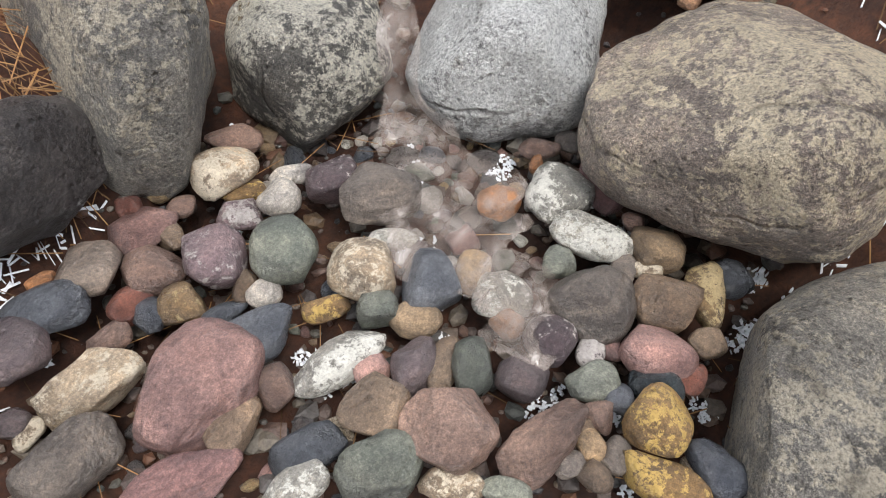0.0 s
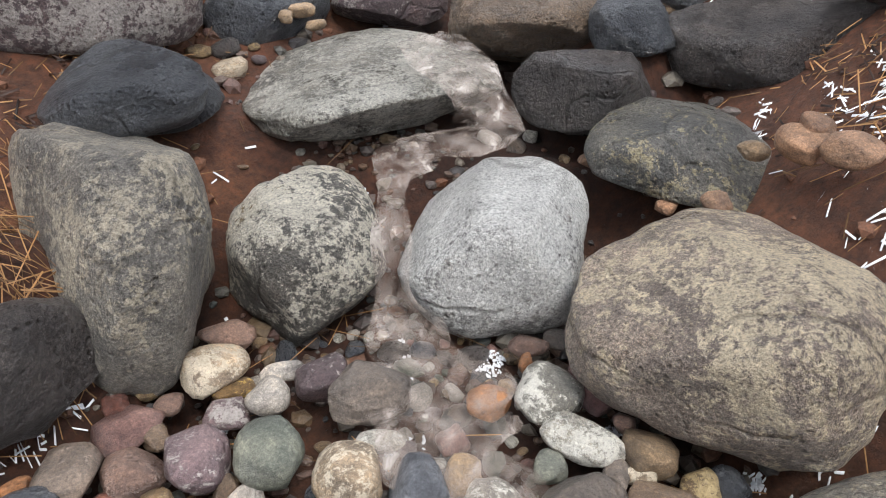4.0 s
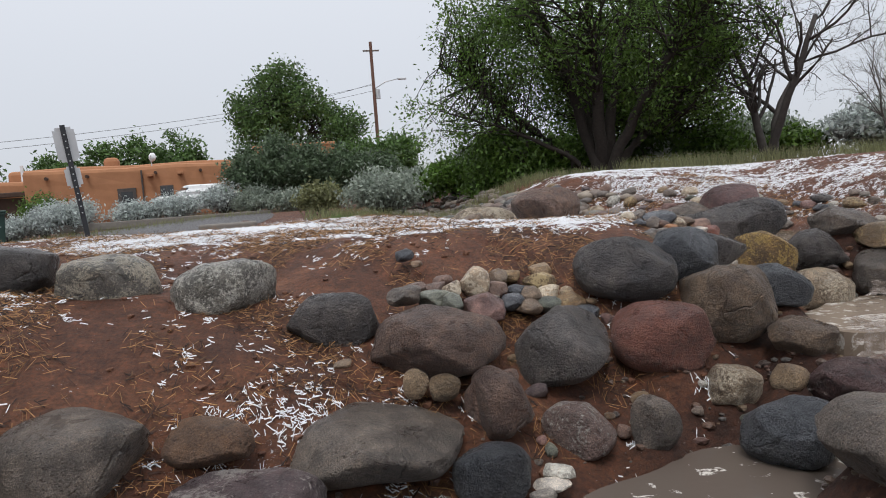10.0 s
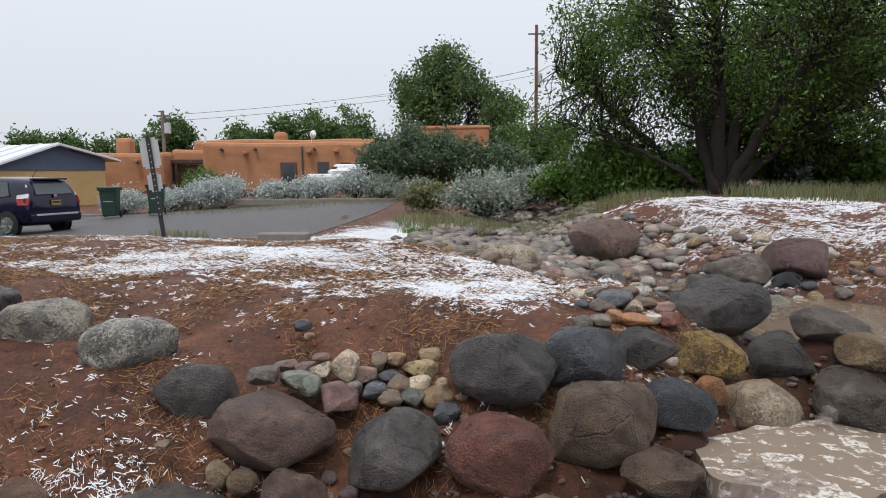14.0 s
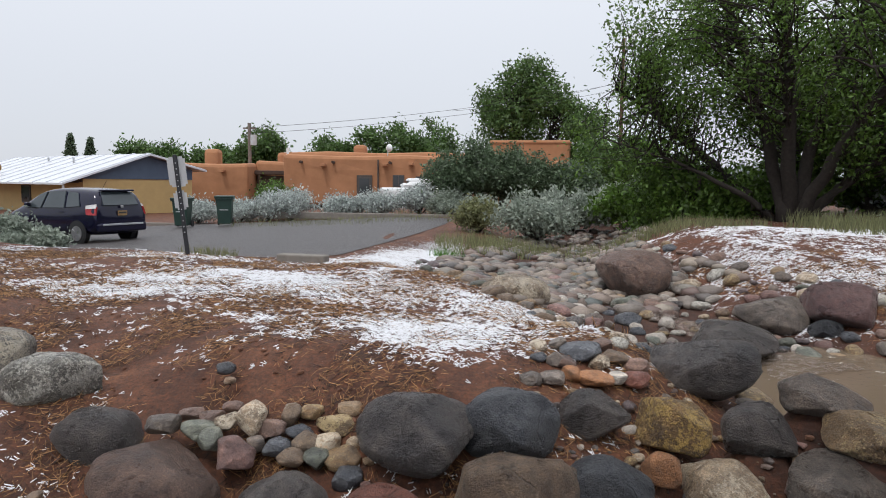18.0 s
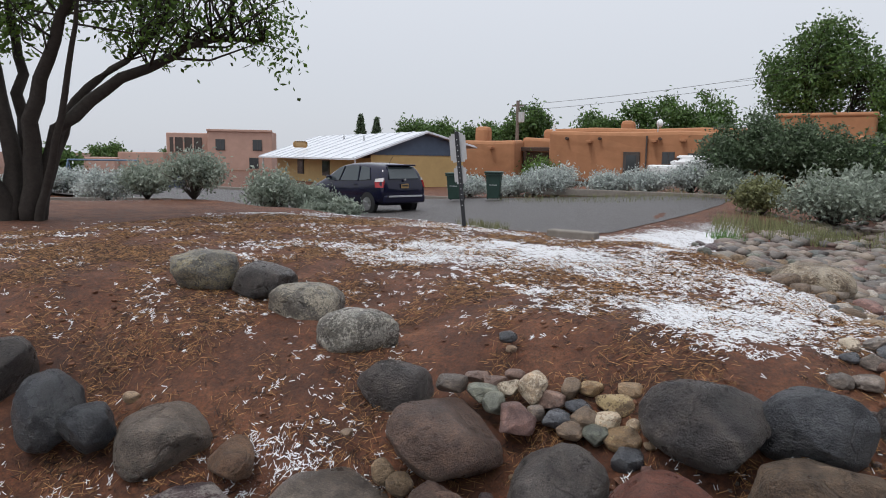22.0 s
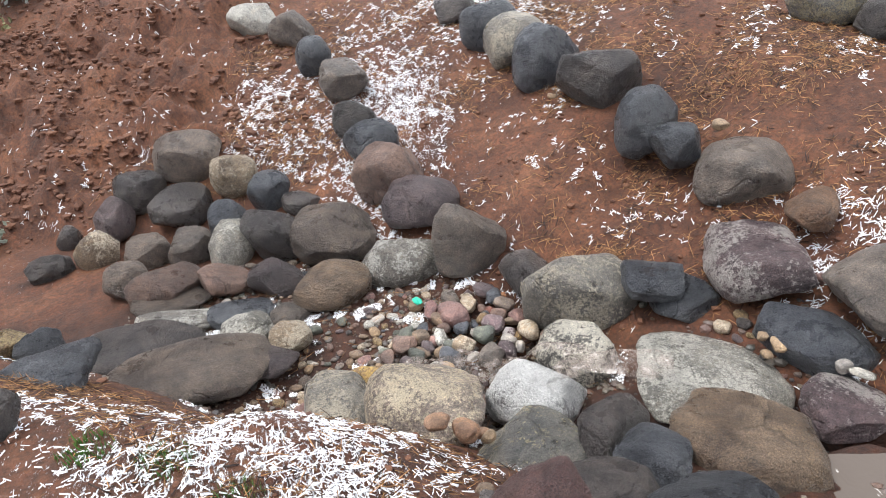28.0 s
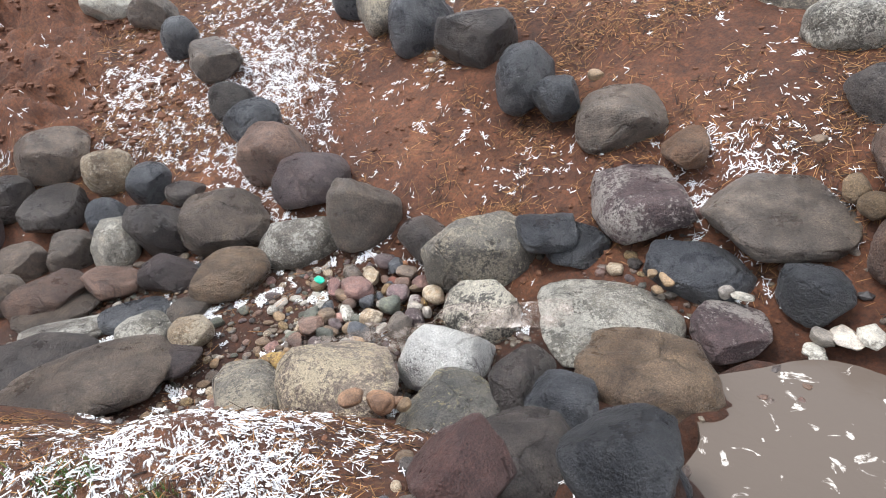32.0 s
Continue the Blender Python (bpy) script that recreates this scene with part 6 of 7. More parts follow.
for i, (x, y, h, s) in enumerate(((-62, 20, 7.2, 3.6), (-66, 31, 6.4, 4.0), (-60, 39, 6.6, 3.0), (-72, 52, 7.2, 4.0), (-68, 60, 6.4, 3.6), (-74, 13, 6.0, 3.6), (-62, 4, 6.2, 3.4), (-58, -8, 6.5, 3.2), (-70, -3, 6.8, 4.2), (-52, 27, 4.6, 2.4), (-80, 40, 8.0, 4.0), (-84, 24, 8.5, 4.5))):
    tree(x, y, -1.8, h * (0.95 if i == 0 else (0.5, 0.62, 0.45)[i % 3]), s * (0.9 if i == 0 else 0.75), 3, 60 + i, LEAF_DARK, 13, 0.2, "green tree beyond the sheds", thick=0.18, low=0.2, cluster=0.36, name="far_tree", open_=0.6, bare=0.15)


def spruce(x, y, z, h, r_, seed):
    r = np.random.default_rng(seed)
    top = thing("spruce", x, y, z, 0, "dark conical spruce behind the roofs", "tree")
    part("trunk", rod(0.12, h, None, 7, 0.03), BARK, top)
    tips = [(math.cos(a) * r_ * (1 - t) * s, math.sin(a) * r_ * (1 - t) * s, h * (0.12 + 0.88 * t) - 0.25 * s) for t in np.linspace(0, 0.97, 26) for a in r.uniform(0, 6.28, 9) for s in (0.35, 0.7, 1.0)]
    ob = new("crown", leaves_mesh("crown", tips, 0.12, 7, 0.16, PINE, r, 0.3))
    ob.parent = top


spruce(-48.5, 69, -0.6, 6.4, 1.7, 1)
spruce(-46.6, 69.5, -0.6, 6.0, 1.6, 2)
spruce(-30.5, 72, -0.6, 5.2, 1.2, 3)

# round the street and the pond: sagebrush, rabbitbrush and pinyon
for i, (x, y, r_, h, m, lb) in enumerate((
        (0.95, 17.6, 1.05, 1.25, SAGE, "rounded grey-green sagebrush by the inlet"), (-0.55, 18.6, 0.62, 0.85, GRASS, "tuft of pale green rabbitbrush by the inlet"),
        (-8.6, 26.2, 1.15, 1.35, SAGE_SNOW, "sagebrush dusted with hail along the street"), (-6.6, 26.6, 0.85, 1.0, SAGE_SNOW, "sagebrush dusted with hail along the street"),
        (-5.2, 26.8, 0.95, 1.05, SAGE_SNOW, "sagebrush dusted with hail along the street"), (-3.6, 27.0, 0.9, 1.25, SAGE_SNOW, "sagebrush dusted with hail along the street"),
        (-2.4, 26.4, 0.8, 0.95, SAGE, "grey-green sagebrush along the street"), (-1.2, 25.6, 0.8, 0.8, SAGE, "grey-green sagebrush along the street"),
        (-12.6, 26.6, 0.95, 1.0, SAGE_SNOW, "sagebrush dusted with hail behind the bins"), (-11.0, 26.9, 0.9, 0.9, SAGE_SNOW, "sagebrush dusted with hail behind the bins"),
        (-10.2, 28.6, 1.0, 1.7, LEAF, "small bright green shrub by the house porch"), (-9.7, 26.8, 0.8, 1.1, SAGE_SNOW, "sagebrush dusted with hail behind the bins"),
        (-13.2, 15.2, 0.95, 1.45, SAGE, "pale sagebrush beside the parked car"), (-12.4, 16.0, 0.7, 1.0, SAGE, "pale sagebrush beside the parked car"),
        (-15.6, 14.4, 1.05, 1.5, SAGE, "open sagebrush with bare twigs behind the mound"), (-17.4, 14.2, 0.9, 1.2, SAGE, "sagebrush behind the mound"),
        (-19.0, 14.0, 0.9, 1.0, SAGE_SNOW, "low sagebrush behind the mound"), (-10.7, 15.2, 0.42, 0.5, SAGE, "small sagebrush beside a car wheel"),
        (-11.5, 15.0, 0.4, 0.42, SAGE, "small sagebrush beside a car wheel"), (-23.0, 16.5, 1.0, 0.9, SAGE_SNOW, "low sagebrush on the far field"))):
    bush(x, y, r_, h, 100 + i, m, lb, 22, 0.06)
for i, (x, y, r_, h) in enumerate(((-1.9, 28.0, 1.7, 3.1), (0.6, 28.8, 1.5, 2.6), (-0.6, 29.6, 1.6, 2.9), (2.4, 28.6, 1.3, 2.3))):
    bush(x, y, r_, h, 140 + i, PINE, "bushy pinyon pine beside the street", 44, 0.085, "pine", "pinyon")
for i in range(44):
    u = i / 43
    x = 2.6 + 30 * u + rng.uniform(-1, 1)
    y = 20.5 - 13.0 * u + rng.uniform(0.2, 4.5)
    snowy = rng.uniform() < 0.15 + 0.55 * u
    bush(x, y, rng.uniform(0.8, 1.5), rng.uniform(0.8, 1.7) + 0.5 * u, 200 + i, SAGE_SNOW if snowy else (LEAF if rng.uniform() < 0.45 else SAGE), "sagebrush whitened by hail beyond the bank" if snowy else "green shrub beyond the bank", 15, 0.1)
for i, (x, y, r_, h) in enumerate(((27.5, 12.5, 2.2, 4.6), (30.5, 9.5, 2.0, 3.8), (24.0, 14.5, 1.6, 2.4), (33.0, 6.5, 2.2, 4.2), (25.5, 9.0, 1.5, 3.0), (29.0, 6.0, 1.6, 3.2))):
    bush(x, y, r_, h, 260 + i, SAGE_SNOW if i % 2 else PINE, "tall grey-green bush with hail on its twigs", 26, 0.11)
for i in range(34):
    a = rng.uniform(0, 1)
    x, y = -24 - 22 * a + rng.uniform(-3, 3), rng.uniform(-9, 24)
    bush(x, y, rng.uniform(0.7, 1.3), rng.uniform(0.5, 1.0), 300 + i, SAGE_SNOW, "low pale sagebrush on the field by the sheds", 12, 0.1)
for i, (x, y, r_, h, m) in enumerate(((-8.9, -3.6, 0.55, 0.5, GRASS), (-9.9, -3.0, 0.6, 0.55, SAGE_SNOW), (-10.6, -2.2, 0.7, 0.5, SAGE_SNOW), (-11.8, -2.8, 0.9, 0.9, GRASS), (-13.2, -3.2, 1.0, 1.1, GRASS), (-10.9, -4.4, 0.8, 0.8, LEAF), (-16.5, -5.5, 1.2, 1.8, LEAF), (-14.6, -2.0, 0.9, 0.7, SAGE_SNOW), (-7.4, -4.2, 0.5, 0.6, LEAF), (-5.9, -3.0, 0.3, 0.25, SAGE))):
    bush(x, y, r_, h, 340 + i, m, "low weeds with hail at the edge of the wash", 24, 0.035)


def grass_tuft(x, y, n, r_, h, mat, label, seed):
    r = np.random.default_rng(seed)
    v, f = [], []
    for k in range(n):
        a, s = r.uniform(0, 6.28), r_ * r.uniform() ** 0.6
        px, py = math.cos(a) * s, math.sin(a) * s
        gz = float(lie(x + px, y + py))
        hh, b = h * r.uniform(0.5, 1), r.uniform(0, 6.28)
        o = len(v)
        w = 0.006 + 0.004 * h
        v += [(x + px - w, y + py, gz), (x + px + w, y + py, gz), (x + px + math.cos(b) * hh * 0.3, y + py + math.sin(b) * hh * 0.3, gz + hh)]
        f.append((o, o + 1, o + 2))
    tagged(new("grass", mesh_of("grass", v, f, mat)), label, "grass", kind="stuff")


GREEN_GRASS = leafy("green_grass_blades", (0.09, 0.2, 0.04), 0.4)
for i, (x, y, n, r_, h, m) in enumerate(((0.1, 15.0, 900, 1.3, 0.35, GRASS), (2.6, 15.2, 900, 1.6, 0.25, GRASS), (4.2, 14.3, 700, 1.4, 0.22, GRASS), (-0.6, 12.6, 120, 0.35, 0.25, GREEN_GRASS), (-4.6, 11.2, 160, 0.5, 0.2, GRASS), (7.5, 13.6, 1500, 1.8, 0.4, GRASS), (11, 12.6, 1500, 2.0, 0.4, GRASS), (16, 10, 1800, 3.0, 0.5, GRASS), (22, 8, 1800, 3.0, 0.6, GRASS), (-1.2, -0.78, 160, 0.10, 0.045, GREEN_GRASS), (-1.0, -0.55, 110, 0.08, 0.04, GREEN_GRASS), (-1.35, -1.05, 130, 0.10, 0.045, GREEN_GRASS), (-6.0, 26.0, 1500, 5.0, 0.22, GRASS))):
    grass_tuft(x, y, n, r_, h, m, "green grass blades in the clay" if m is GREEN_GRASS else "dry yellow-green grass by the bank", 500 + i)

# ---- street, kerb ----
sv, sf = [], []
outline = [(-45, 26.0), (-45, 21.0), (-24, 17.6), (-14, 14.4), (-8, 12.6), (-5, 11.6), (-3.3, 10.95), (-2.4, 11.8), (-2.1, 14.0), (-1.9, 17.0), (-1.8, 21.0), (-1.9, 24.6), (-3, 25.3), (-8.5, 25.6), (-16, 26.0)]
bm = bmesh.new()
loop_ = [bm.verts.new((x, y, 0)) for x, y in outline]
bm.faces.new(loop_)
bmesh.ops.triangulate(bm, faces=bm.faces[:])
bmesh.ops.subdivide_edges(bm, edges=bm.edges[:], cuts=5, use_grid_fill=True)
for v in bm.verts:
    v.co.z = float(street_height(v.co.x, v.co.y)) + 0.012
street = part("road", bm, ASPHALT)
tagged(street, "wet grey asphalt street", "road", kind="structure")
for i, (x, y, L, a) in enumerate(((-2.52, 10.1, 0.8, -8), (-20.0, 26.2, 16.0, 1.5), (-4.5, 25.7, 9.5, -2))):
    k = part("kerb", box(L, 0.22, 0.26, None, 0.025), CONCRETE)
    k.matrix_world = pose(x, y, float(street_height(x, y)) - (0.06 if i == 0 else 0.12), 0, 0, a)
    tagged(k, "low concrete kerb at the street's edge", "kerb", kind="structure")

# ---- sign post ----
GALV = plain("galvanised_sheet", (0.52, 0.53, 0.54), 0.45, 0.6, 0.1, 6.0, 0.05)
POST = plain("dark_steel_post", (0.035, 0.037, 0.042), 0.5, 0.4)
post = thing("sign_post", -4.38, 10.1, float(land(-4.38, 10.1)) - 0.12, 18, "road sign on a leaning dark steel post, seen from behind", "sign")
lean_m = pose(0, 0, 0, 0, -6, 0)
pb = box(0.065, 0.035, 1.72, None, 0.004)
pb.transform(lean_m)
part("post", pb, POST, post)
for zz, w, h in ((1.22, 0.27, 0.47), (0.86, 0.2, 0.3)):
    p = box(w, 0.006, h, Matrix.Translation((0.0, 0.03, zz)), 0.0)
    bmesh.ops.bevel(p, geom=[e for e in p.edges if abs(e.verts[0].co.y - e.verts[1].co.y) > 0.004], offset=0.035, segments=4, affect="EDGES")
    p.transform(lean_m)
    plate = part("sign_plate", p, GALV, post, "bare back of a metal plate")
for k in range(13):
    hb = box(0.016, 0.004, 0.016, Matrix.Translation((0, -0.019, 0.5 + k * 0.09)))
    hb.transform(lean_m)
    part("bolt_hole", hb, GALV, post)

# ---- wheeled bins ----
BIN = plain("dark_green_plastic", (0.018, 0.045, 0.036), 0.45, 0, 0.2, 4.0, 0.05)
RUBBER = plain("black_rubber", (0.015, 0.015, 0.016), 0.7, 0, 0.2)


def wheeled_bin(x, y, rz):
    b = thing("wheeled_bin", x, y, float(street_height(x, y)) + 0.03, rz, "dark green plastic wheeled bin with its lid shut", "bin", "bins by the street")
    bm = box(0.56, 0.62, 0.92, Matrix.Translation((0, 0, 0.06)), 0.03)
    for v in bm.verts:
        s = 0.78 + 0.22 * (v.co.z - 0.06) / 0.92
        v.co.x *= s
        v.co.y *= s
    part("body", bm, BIN, b)
    lid = box(0.66, 0.74, 0.08, Matrix.Translation((0, 0, 0.99)), 0.03)
    part("lid", lid, BIN, b, "lid with a raised rim")
    part("rim", box(0.63, 0.69, 0.05, Matrix.Translation((0, 0, 0.935)), 0.012), BIN, b)
    part("handle", rod(0.018, 0.5, Matrix.Translation((-0.25, 0.38, 0.98)) @ pose(0, 0, 0, 0, 90, 0)), BIN, b)
    for s in (-1, 1):
        part("wheel", rod(0.12, 0.05, Matrix.Translation((s * 0.26 - 0.025, 0.26, 0.12)) @ pose(0, 0, 0, 0, 90, 0), 20), RUBBER, b)
    part("bar", box(0.3, 0.03, 0.03, Matrix.Translation((0, -0.275, 0.55))), GALV, b)


wheeled_bin(-11.75, 23.7, 10)
wheeled_bin(-10.2, 23.85, 18)

# ---- parked hatchback ----
NAVY = plain("navy_car_paint", (0.007, 0.007, 0.026), 0.12, 0.1, 0.1, 3.0, 0)
GLASS = plain("dark_car_glass", (0.05, 0.062, 0.07), 0.06, 0, 0.15, 1.0, 0)
RED_LAMP = plain("red_lamp_lens", (0.35, 0.02, 0.025), 0.15, 0, 0.1, 5.0, 0)
WHITE_LAMP = plain("clear_lamp_lens", (0.6, 0.58, 0.58), 0.15, 0, 0.1, 5.0, 0)
ALLOY = plain("silver_alloy", (0.5, 0.5, 0.52), 0.3, 0.9, 0.1, 5.0, 0)
PLATE = plain("orange_number_plate", (0.36, 0.22, 0.09), 0.4, 0, 0.1, 20.0, 0)
INK = plain("dark_ink", (0.03, 0.03, 0.035), 0.6, 0, 0.1, 20.0, 0)


def hatchback(x, y, z, rz):
    """Small five-door car, its nose along +x."""
    c = thing("car", x, y, z, rz, "dark navy five-door hatchback parked beside the street", "car")
    st = [(-1.95, 0.52, 0.62, 0.70, 0.74), (-1.9, 0.36, 0.92, 1.02, 1.06), (-1.78, 0.26, 0.98, 1.32, 1.44), (-1.5, 0.24, 0.98, 1.42, 1.50), (-0.8, 0.22, 0.97, 1.45, 1.53), (0.0, 0.22, 0.95, 1.43, 1.52),
          (0.5, 0.22, 0.93, 1.33, 1.42), (0.95, 0.22, 0.92, 1.12, 1.18), (1.3, 0.22, 0.88, 0.96, 0.99), (1.65, 0.25, 0.74, 0.84, 0.88), (1.88, 0.32, 0.62, 0.70, 0.74), (1.98, 0.42, 0.52, 0.58, 0.60)]
    v, f = [], []
    for i, (px, lo, belt, sh, roof) in enumerate(st):
        k = 0.93 if i in (0, len(st) - 1) else 1.0
        row = [(0.0, lo), (0.74 * k, lo), (0.82 * k, lo + 0.14), (0.845 * k, (lo + belt) / 2 + 0.05), (0.82 * k, belt), (0.69 * k, sh), (0.56 * k, roof - 0.015), (0.0, roof)]
        ring = [(px, yy, zz) for yy, zz in row] + [(px, -yy, zz) for yy, zz in row[-2:0:-1]]
        v += ring
    n = 14
    for i in range(len(st) - 1):
        for k in range(n):
            f.append((i * n + k, i * n + (k + 1) % n, (i + 1) * n + (k + 1) % n, (i + 1) * n + k))
    f += [tuple(range(n))[::-1], tuple((len(st) - 1) * n + k for k in range(n))]
    body = new("body", mesh_of("body", v, f, NAVY, True))
    body.parent = c
    mod = body.modifiers.new("rounding", "SUBSURF")
    mod.levels = mod.render_levels = 2

    def pane(name, pts, mat, lift=0.012, label=""):
        p = [Vector(q) for q in pts]
        nrm = (p[1] - p[0]).cross(p[2] - p[0]).normalized()
        vv = [q + nrm * lift for q in p] + [q - nrm * 0.03 for q in p]
        m = len(p)
        ff = [tuple(range(m)), tuple(range(2 * m - 1, m - 1, -1))] + [(i, m + i, m + (i + 1) % m, (i + 1) % m) for i in range(m)]
        ob = new(name, mesh_of(name, vv, ff, mat))
        ob.parent = c
        if label:
            ob["label"] = label

    for s in (1, -1):
        def side(pts):
            q = [(a, s * b, d) for a, b, d in pts]
            return q if s < 0 else q[::-1]
        pane("side_window", side([(-0.72, 0.83, 0.98), (0.18, 0.825, 0.96), (0.02, 0.70, 1.40), (-0.66, 0.70, 1.43)]), GLASS)
        pane("side_window", side([(0.26, 0.825, 0.96), (0.86, 0.82, 0.95), (0.42, 0.71, 1.32), (0.1, 0.70, 1.40)]), GLASS)
        pane("quarter_window", side([(-1.32, 0.82, 1.03), (-0.8, 0.83, 0.99), (-0.76, 0.70, 1.42), (-1.16, 0.70, 1.38)]), GLASS)
        pane("tail_lamp", side([(-1.92, 0.80, 0.80), (-1.62, 0.85, 0.80), (-1.58, 0.84, 0.98), (-1.9, 0.74, 1.02)]), RED_LAMP, 0.02, "red and clear tail lamp")
        pane("tail_lamp_top", side([(-1.9, 0.76, 0.98), (-1.6, 0.845, 0.96), (-1.6, 0.83, 1.05), (-1.86, 0.72, 1.09)]), WHITE_LAMP, 0.022)
        for wx in (-1.22, 1.22):
            w = new("wheel", None)
            w.parent, w.location = c, (wx, s * 0.76, 0.30)
            part("tyre", rod(0.30, 0.19, pose(0, 0.095, 0, 90, 0, 0), 28), RUBBER, w)
            part("rim", rod(0.2, 0.02, pose(0, s * 0.1 + 0.01, 0, 90, 0, 0), 20), ALLOY, w)
            for k in range(6):
                sp = box(0.045, 0.018, 0.17, Matrix.Translation((0, s * 0.114, 0.02)))
                sp.transform(Matrix.Rotation(k * math.pi / 3, 4, "Y"))
                part("spoke", sp, ALLOY, w)
            part("wheel_arch", rod(0.35, 0.02, pose(0, s * 0.075 + 0.01, 0, 90, 0, 0), 24), RUBBER, w)
        part("mirror", box(0.1, 0.16, 0.12, Matrix.Translation((0.72, s * 0.9, 0.98)), 0.03), NAVY, c)
        part("door_handle", box(0.16, 0.03, 0.03, Matrix.Translation((0.15 - 0.75, s * 0.845, 0.85)), 0.008), NAVY, c)
    pane("rear_window", [(-1.925, 0.56, 1.06), (-1.925, -0.56, 1.06), (-1.74, -0.5, 1.40), (-1.74, 0.5, 1.40)], GLASS, 0.015)
    part("spoiler", box(0.2, 1.0, 0.05, Matrix.Translation((-1.76, 0, 1.43)), 0.02), NAVY, c)
    part("bumper", box(0.14, 1.56, 0.24, Matrix.Translation((-1.93, 0, 0.34)), 0.05), NAVY, c)
    part("bumper_trim", box(0.02, 1.3, 0.05, Matrix.Translation((-2.005, 0, 0.52)), 0.008), GALV, c)
    plate_ = part("number_plate", box(0.012, 0.29, 0.13, Matrix.Translation((-1.965, 0, 0.78)), 0.0), PLATE, c, "orange number plate")
    part("plate_bar", box(0.004, 0.24, 0.045, Matrix.Translation((-1.975, 0, 0.835))), INK, plate_)
    part("badge", box(0.012, 0.09, 0.07, Matrix.Translation((-1.955, 0, 0.985)), 0.01), ALLOY, c)
    part("aerial", rod(0.006, 0.28, pose(-1.2, 0, 1.5, 0, -40, 0), 6), RUBBER, c)
    return c


hatchback(-12.1, 18.2, float(street_height(-12.1, 18.2)) + 0.03, 162)


# ---- houses ----
FRAME = plain("dark_window_frame", (0.06, 0.05, 0.045), 0.6)
PANE = plain("window_pane", (0.05, 0.055, 0.06), 0.08, 0, 0.1, 1.0, 0)
YELLOW = plain("ochre_yellow_stucco", (0.52, 0.36, 0.16), 0.85, 0, 0.1, 1.5, 0.1)
BLUE = plain("slate_blue_boards", (0.075, 0.105, 0.16), 0.7, 0, 0.15, 3.0, 0.1)
ROOF = plain("white_metal_roof", (0.66, 0.68, 0.72), 0.4, 0.2, 0.06, 2.0, 0.05)
PINK = plain("pink_stucco", (0.45, 0.29, 0.235), 0.9, 0, 0.1, 1.2, 0.1)
WOOD = plain("weathered_boards", (0.15, 0.125, 0.11), 0.9, 0, 0.4, 6.0, 0.5, 0.02)
RUST = plain("rusty_sheet", (0.11, 0.06, 0.045), 0.8, 0.2, 0.4, 3.0, 0.2)
WHITE = plain("white_painted_metal", (0.7, 0.71, 0.72), 0.5, 0, 0.08, 2.0, 0)
DARKWOOD = plain("dark_porch_timber", (0.06, 0.035, 0.025), 0.8, 0, 0.3, 5.0, 0.2)


def window(parent, x, y, z, w, h, depth=0.1, bars=True):
    f = part("window", box(w + 0.12, depth, h + 0.12, Matrix.Translation((x, y, z - 0.06)), 0.01), FRAME, parent)
    part("pane", box(w, depth + 0.02, h, Matrix.Translation((x, y, z))), PANE, f)
    if bars:
        part("glazing_bar", box(0.04, depth + 0.05, h, Matrix.Translation((x, y, z))), FRAME, f)


adobe = thing("adobe_house", -24.6, 42.6, -0.6, 4.5, "low brown adobe house with rounded parapets and small windows", "house")
for nm, x0, x1, y0, y1, h in (("wall", 0.0, 7.0, 0.0, 7.0, 2.55), ("wall", 6.9, 9.9, 1.8, 7.0, 2.75), ("wall", 9.8, 20.2, -1.8, 7.0, 3.05), ("wall", 20.0, 27.5, 0.4, 7.0, 2.9), ("upper_wall", 8.0, 22.0, 3.0, 8.0, 3.45)):
    b = box(x1 - x0, y1 - y0, h, Matrix.Translation(((x0 + x1) / 2, (y0 + y1) / 2, 0)), 0.22)
    bmesh.ops.subdivide_edges(b, edges=b.edges[:], cuts=3, use_grid_fill=True)
    for v in b.verts:
        v.co += Vector((0, 0.05 * math.sin(v.co.x * 1.3 + v.co.z), 0.06 * math.sin(v.co.x * 0.9 + v.co.y)))
    part(nm, b, ADOBE, adobe, smooth=False)
part("chimney", box(1.0, 1.0, 3.5, Matrix.Translation((4.3, 1.2, 0)), 0.25), ADOBE, adobe, "rounded adobe chimney")
part("chimney", box(0.9, 0.9, 4.0, Matrix.Translation((13.6, 4.2, 0)), 0.25), ADOBE, adobe)
# the wall is solid here; a dark slab imitates the shaded porch
part("porch_opening", box(2.7, 0.2, 1.7, Matrix.Translation((8.4, 1.75, 0.1))), DARKWOOD, adobe, "dark panel standing in for the shade inside the porch")
part("porch_beam", box(3.0, 0.35, 0.28, Matrix.Translation((8.4, 1.5, 1.85)), 0.04), DARKWOOD, adobe)
for x in (7.3, 9.4):
    part("porch_post", rod(0.11, 1.95, Matrix.Translation((x, 1.45, 0)), 10), DARKWOOD, adobe)
door = part("door", box(0.95, 0.12, 1.85, Matrix.Translation((14.9, -1.82, 0.0)), 0.01), FRAME, adobe, "dark door with a glazed panel")
part("door_pane", box(0.6, 0.14, 0.9, Matrix.Translation((14.9, -1.82, 0.75))), PANE, door)
for x, w, h in ((17.0, 0.6, 0.62), (18.4, 0.55, 0.55), (19.5, 0.5, 0.5)):
    window(adobe, x, -1.8, 1.2, w, h)
window(adobe, 1.6, 0.0, 1.0, 0.9, 0.75)
for x, zz in ((12.4, 2.35), (16.2, 2.4), (17.8, 2.45), (5.4, 1.95)):
    part("roof_spout", box(0.3, 0.7, 0.16, Matrix.Translation((x, -2.05 if x > 9 else -0.2, zz)), 0.02), ADOBE, adobe, "projecting roof spout")
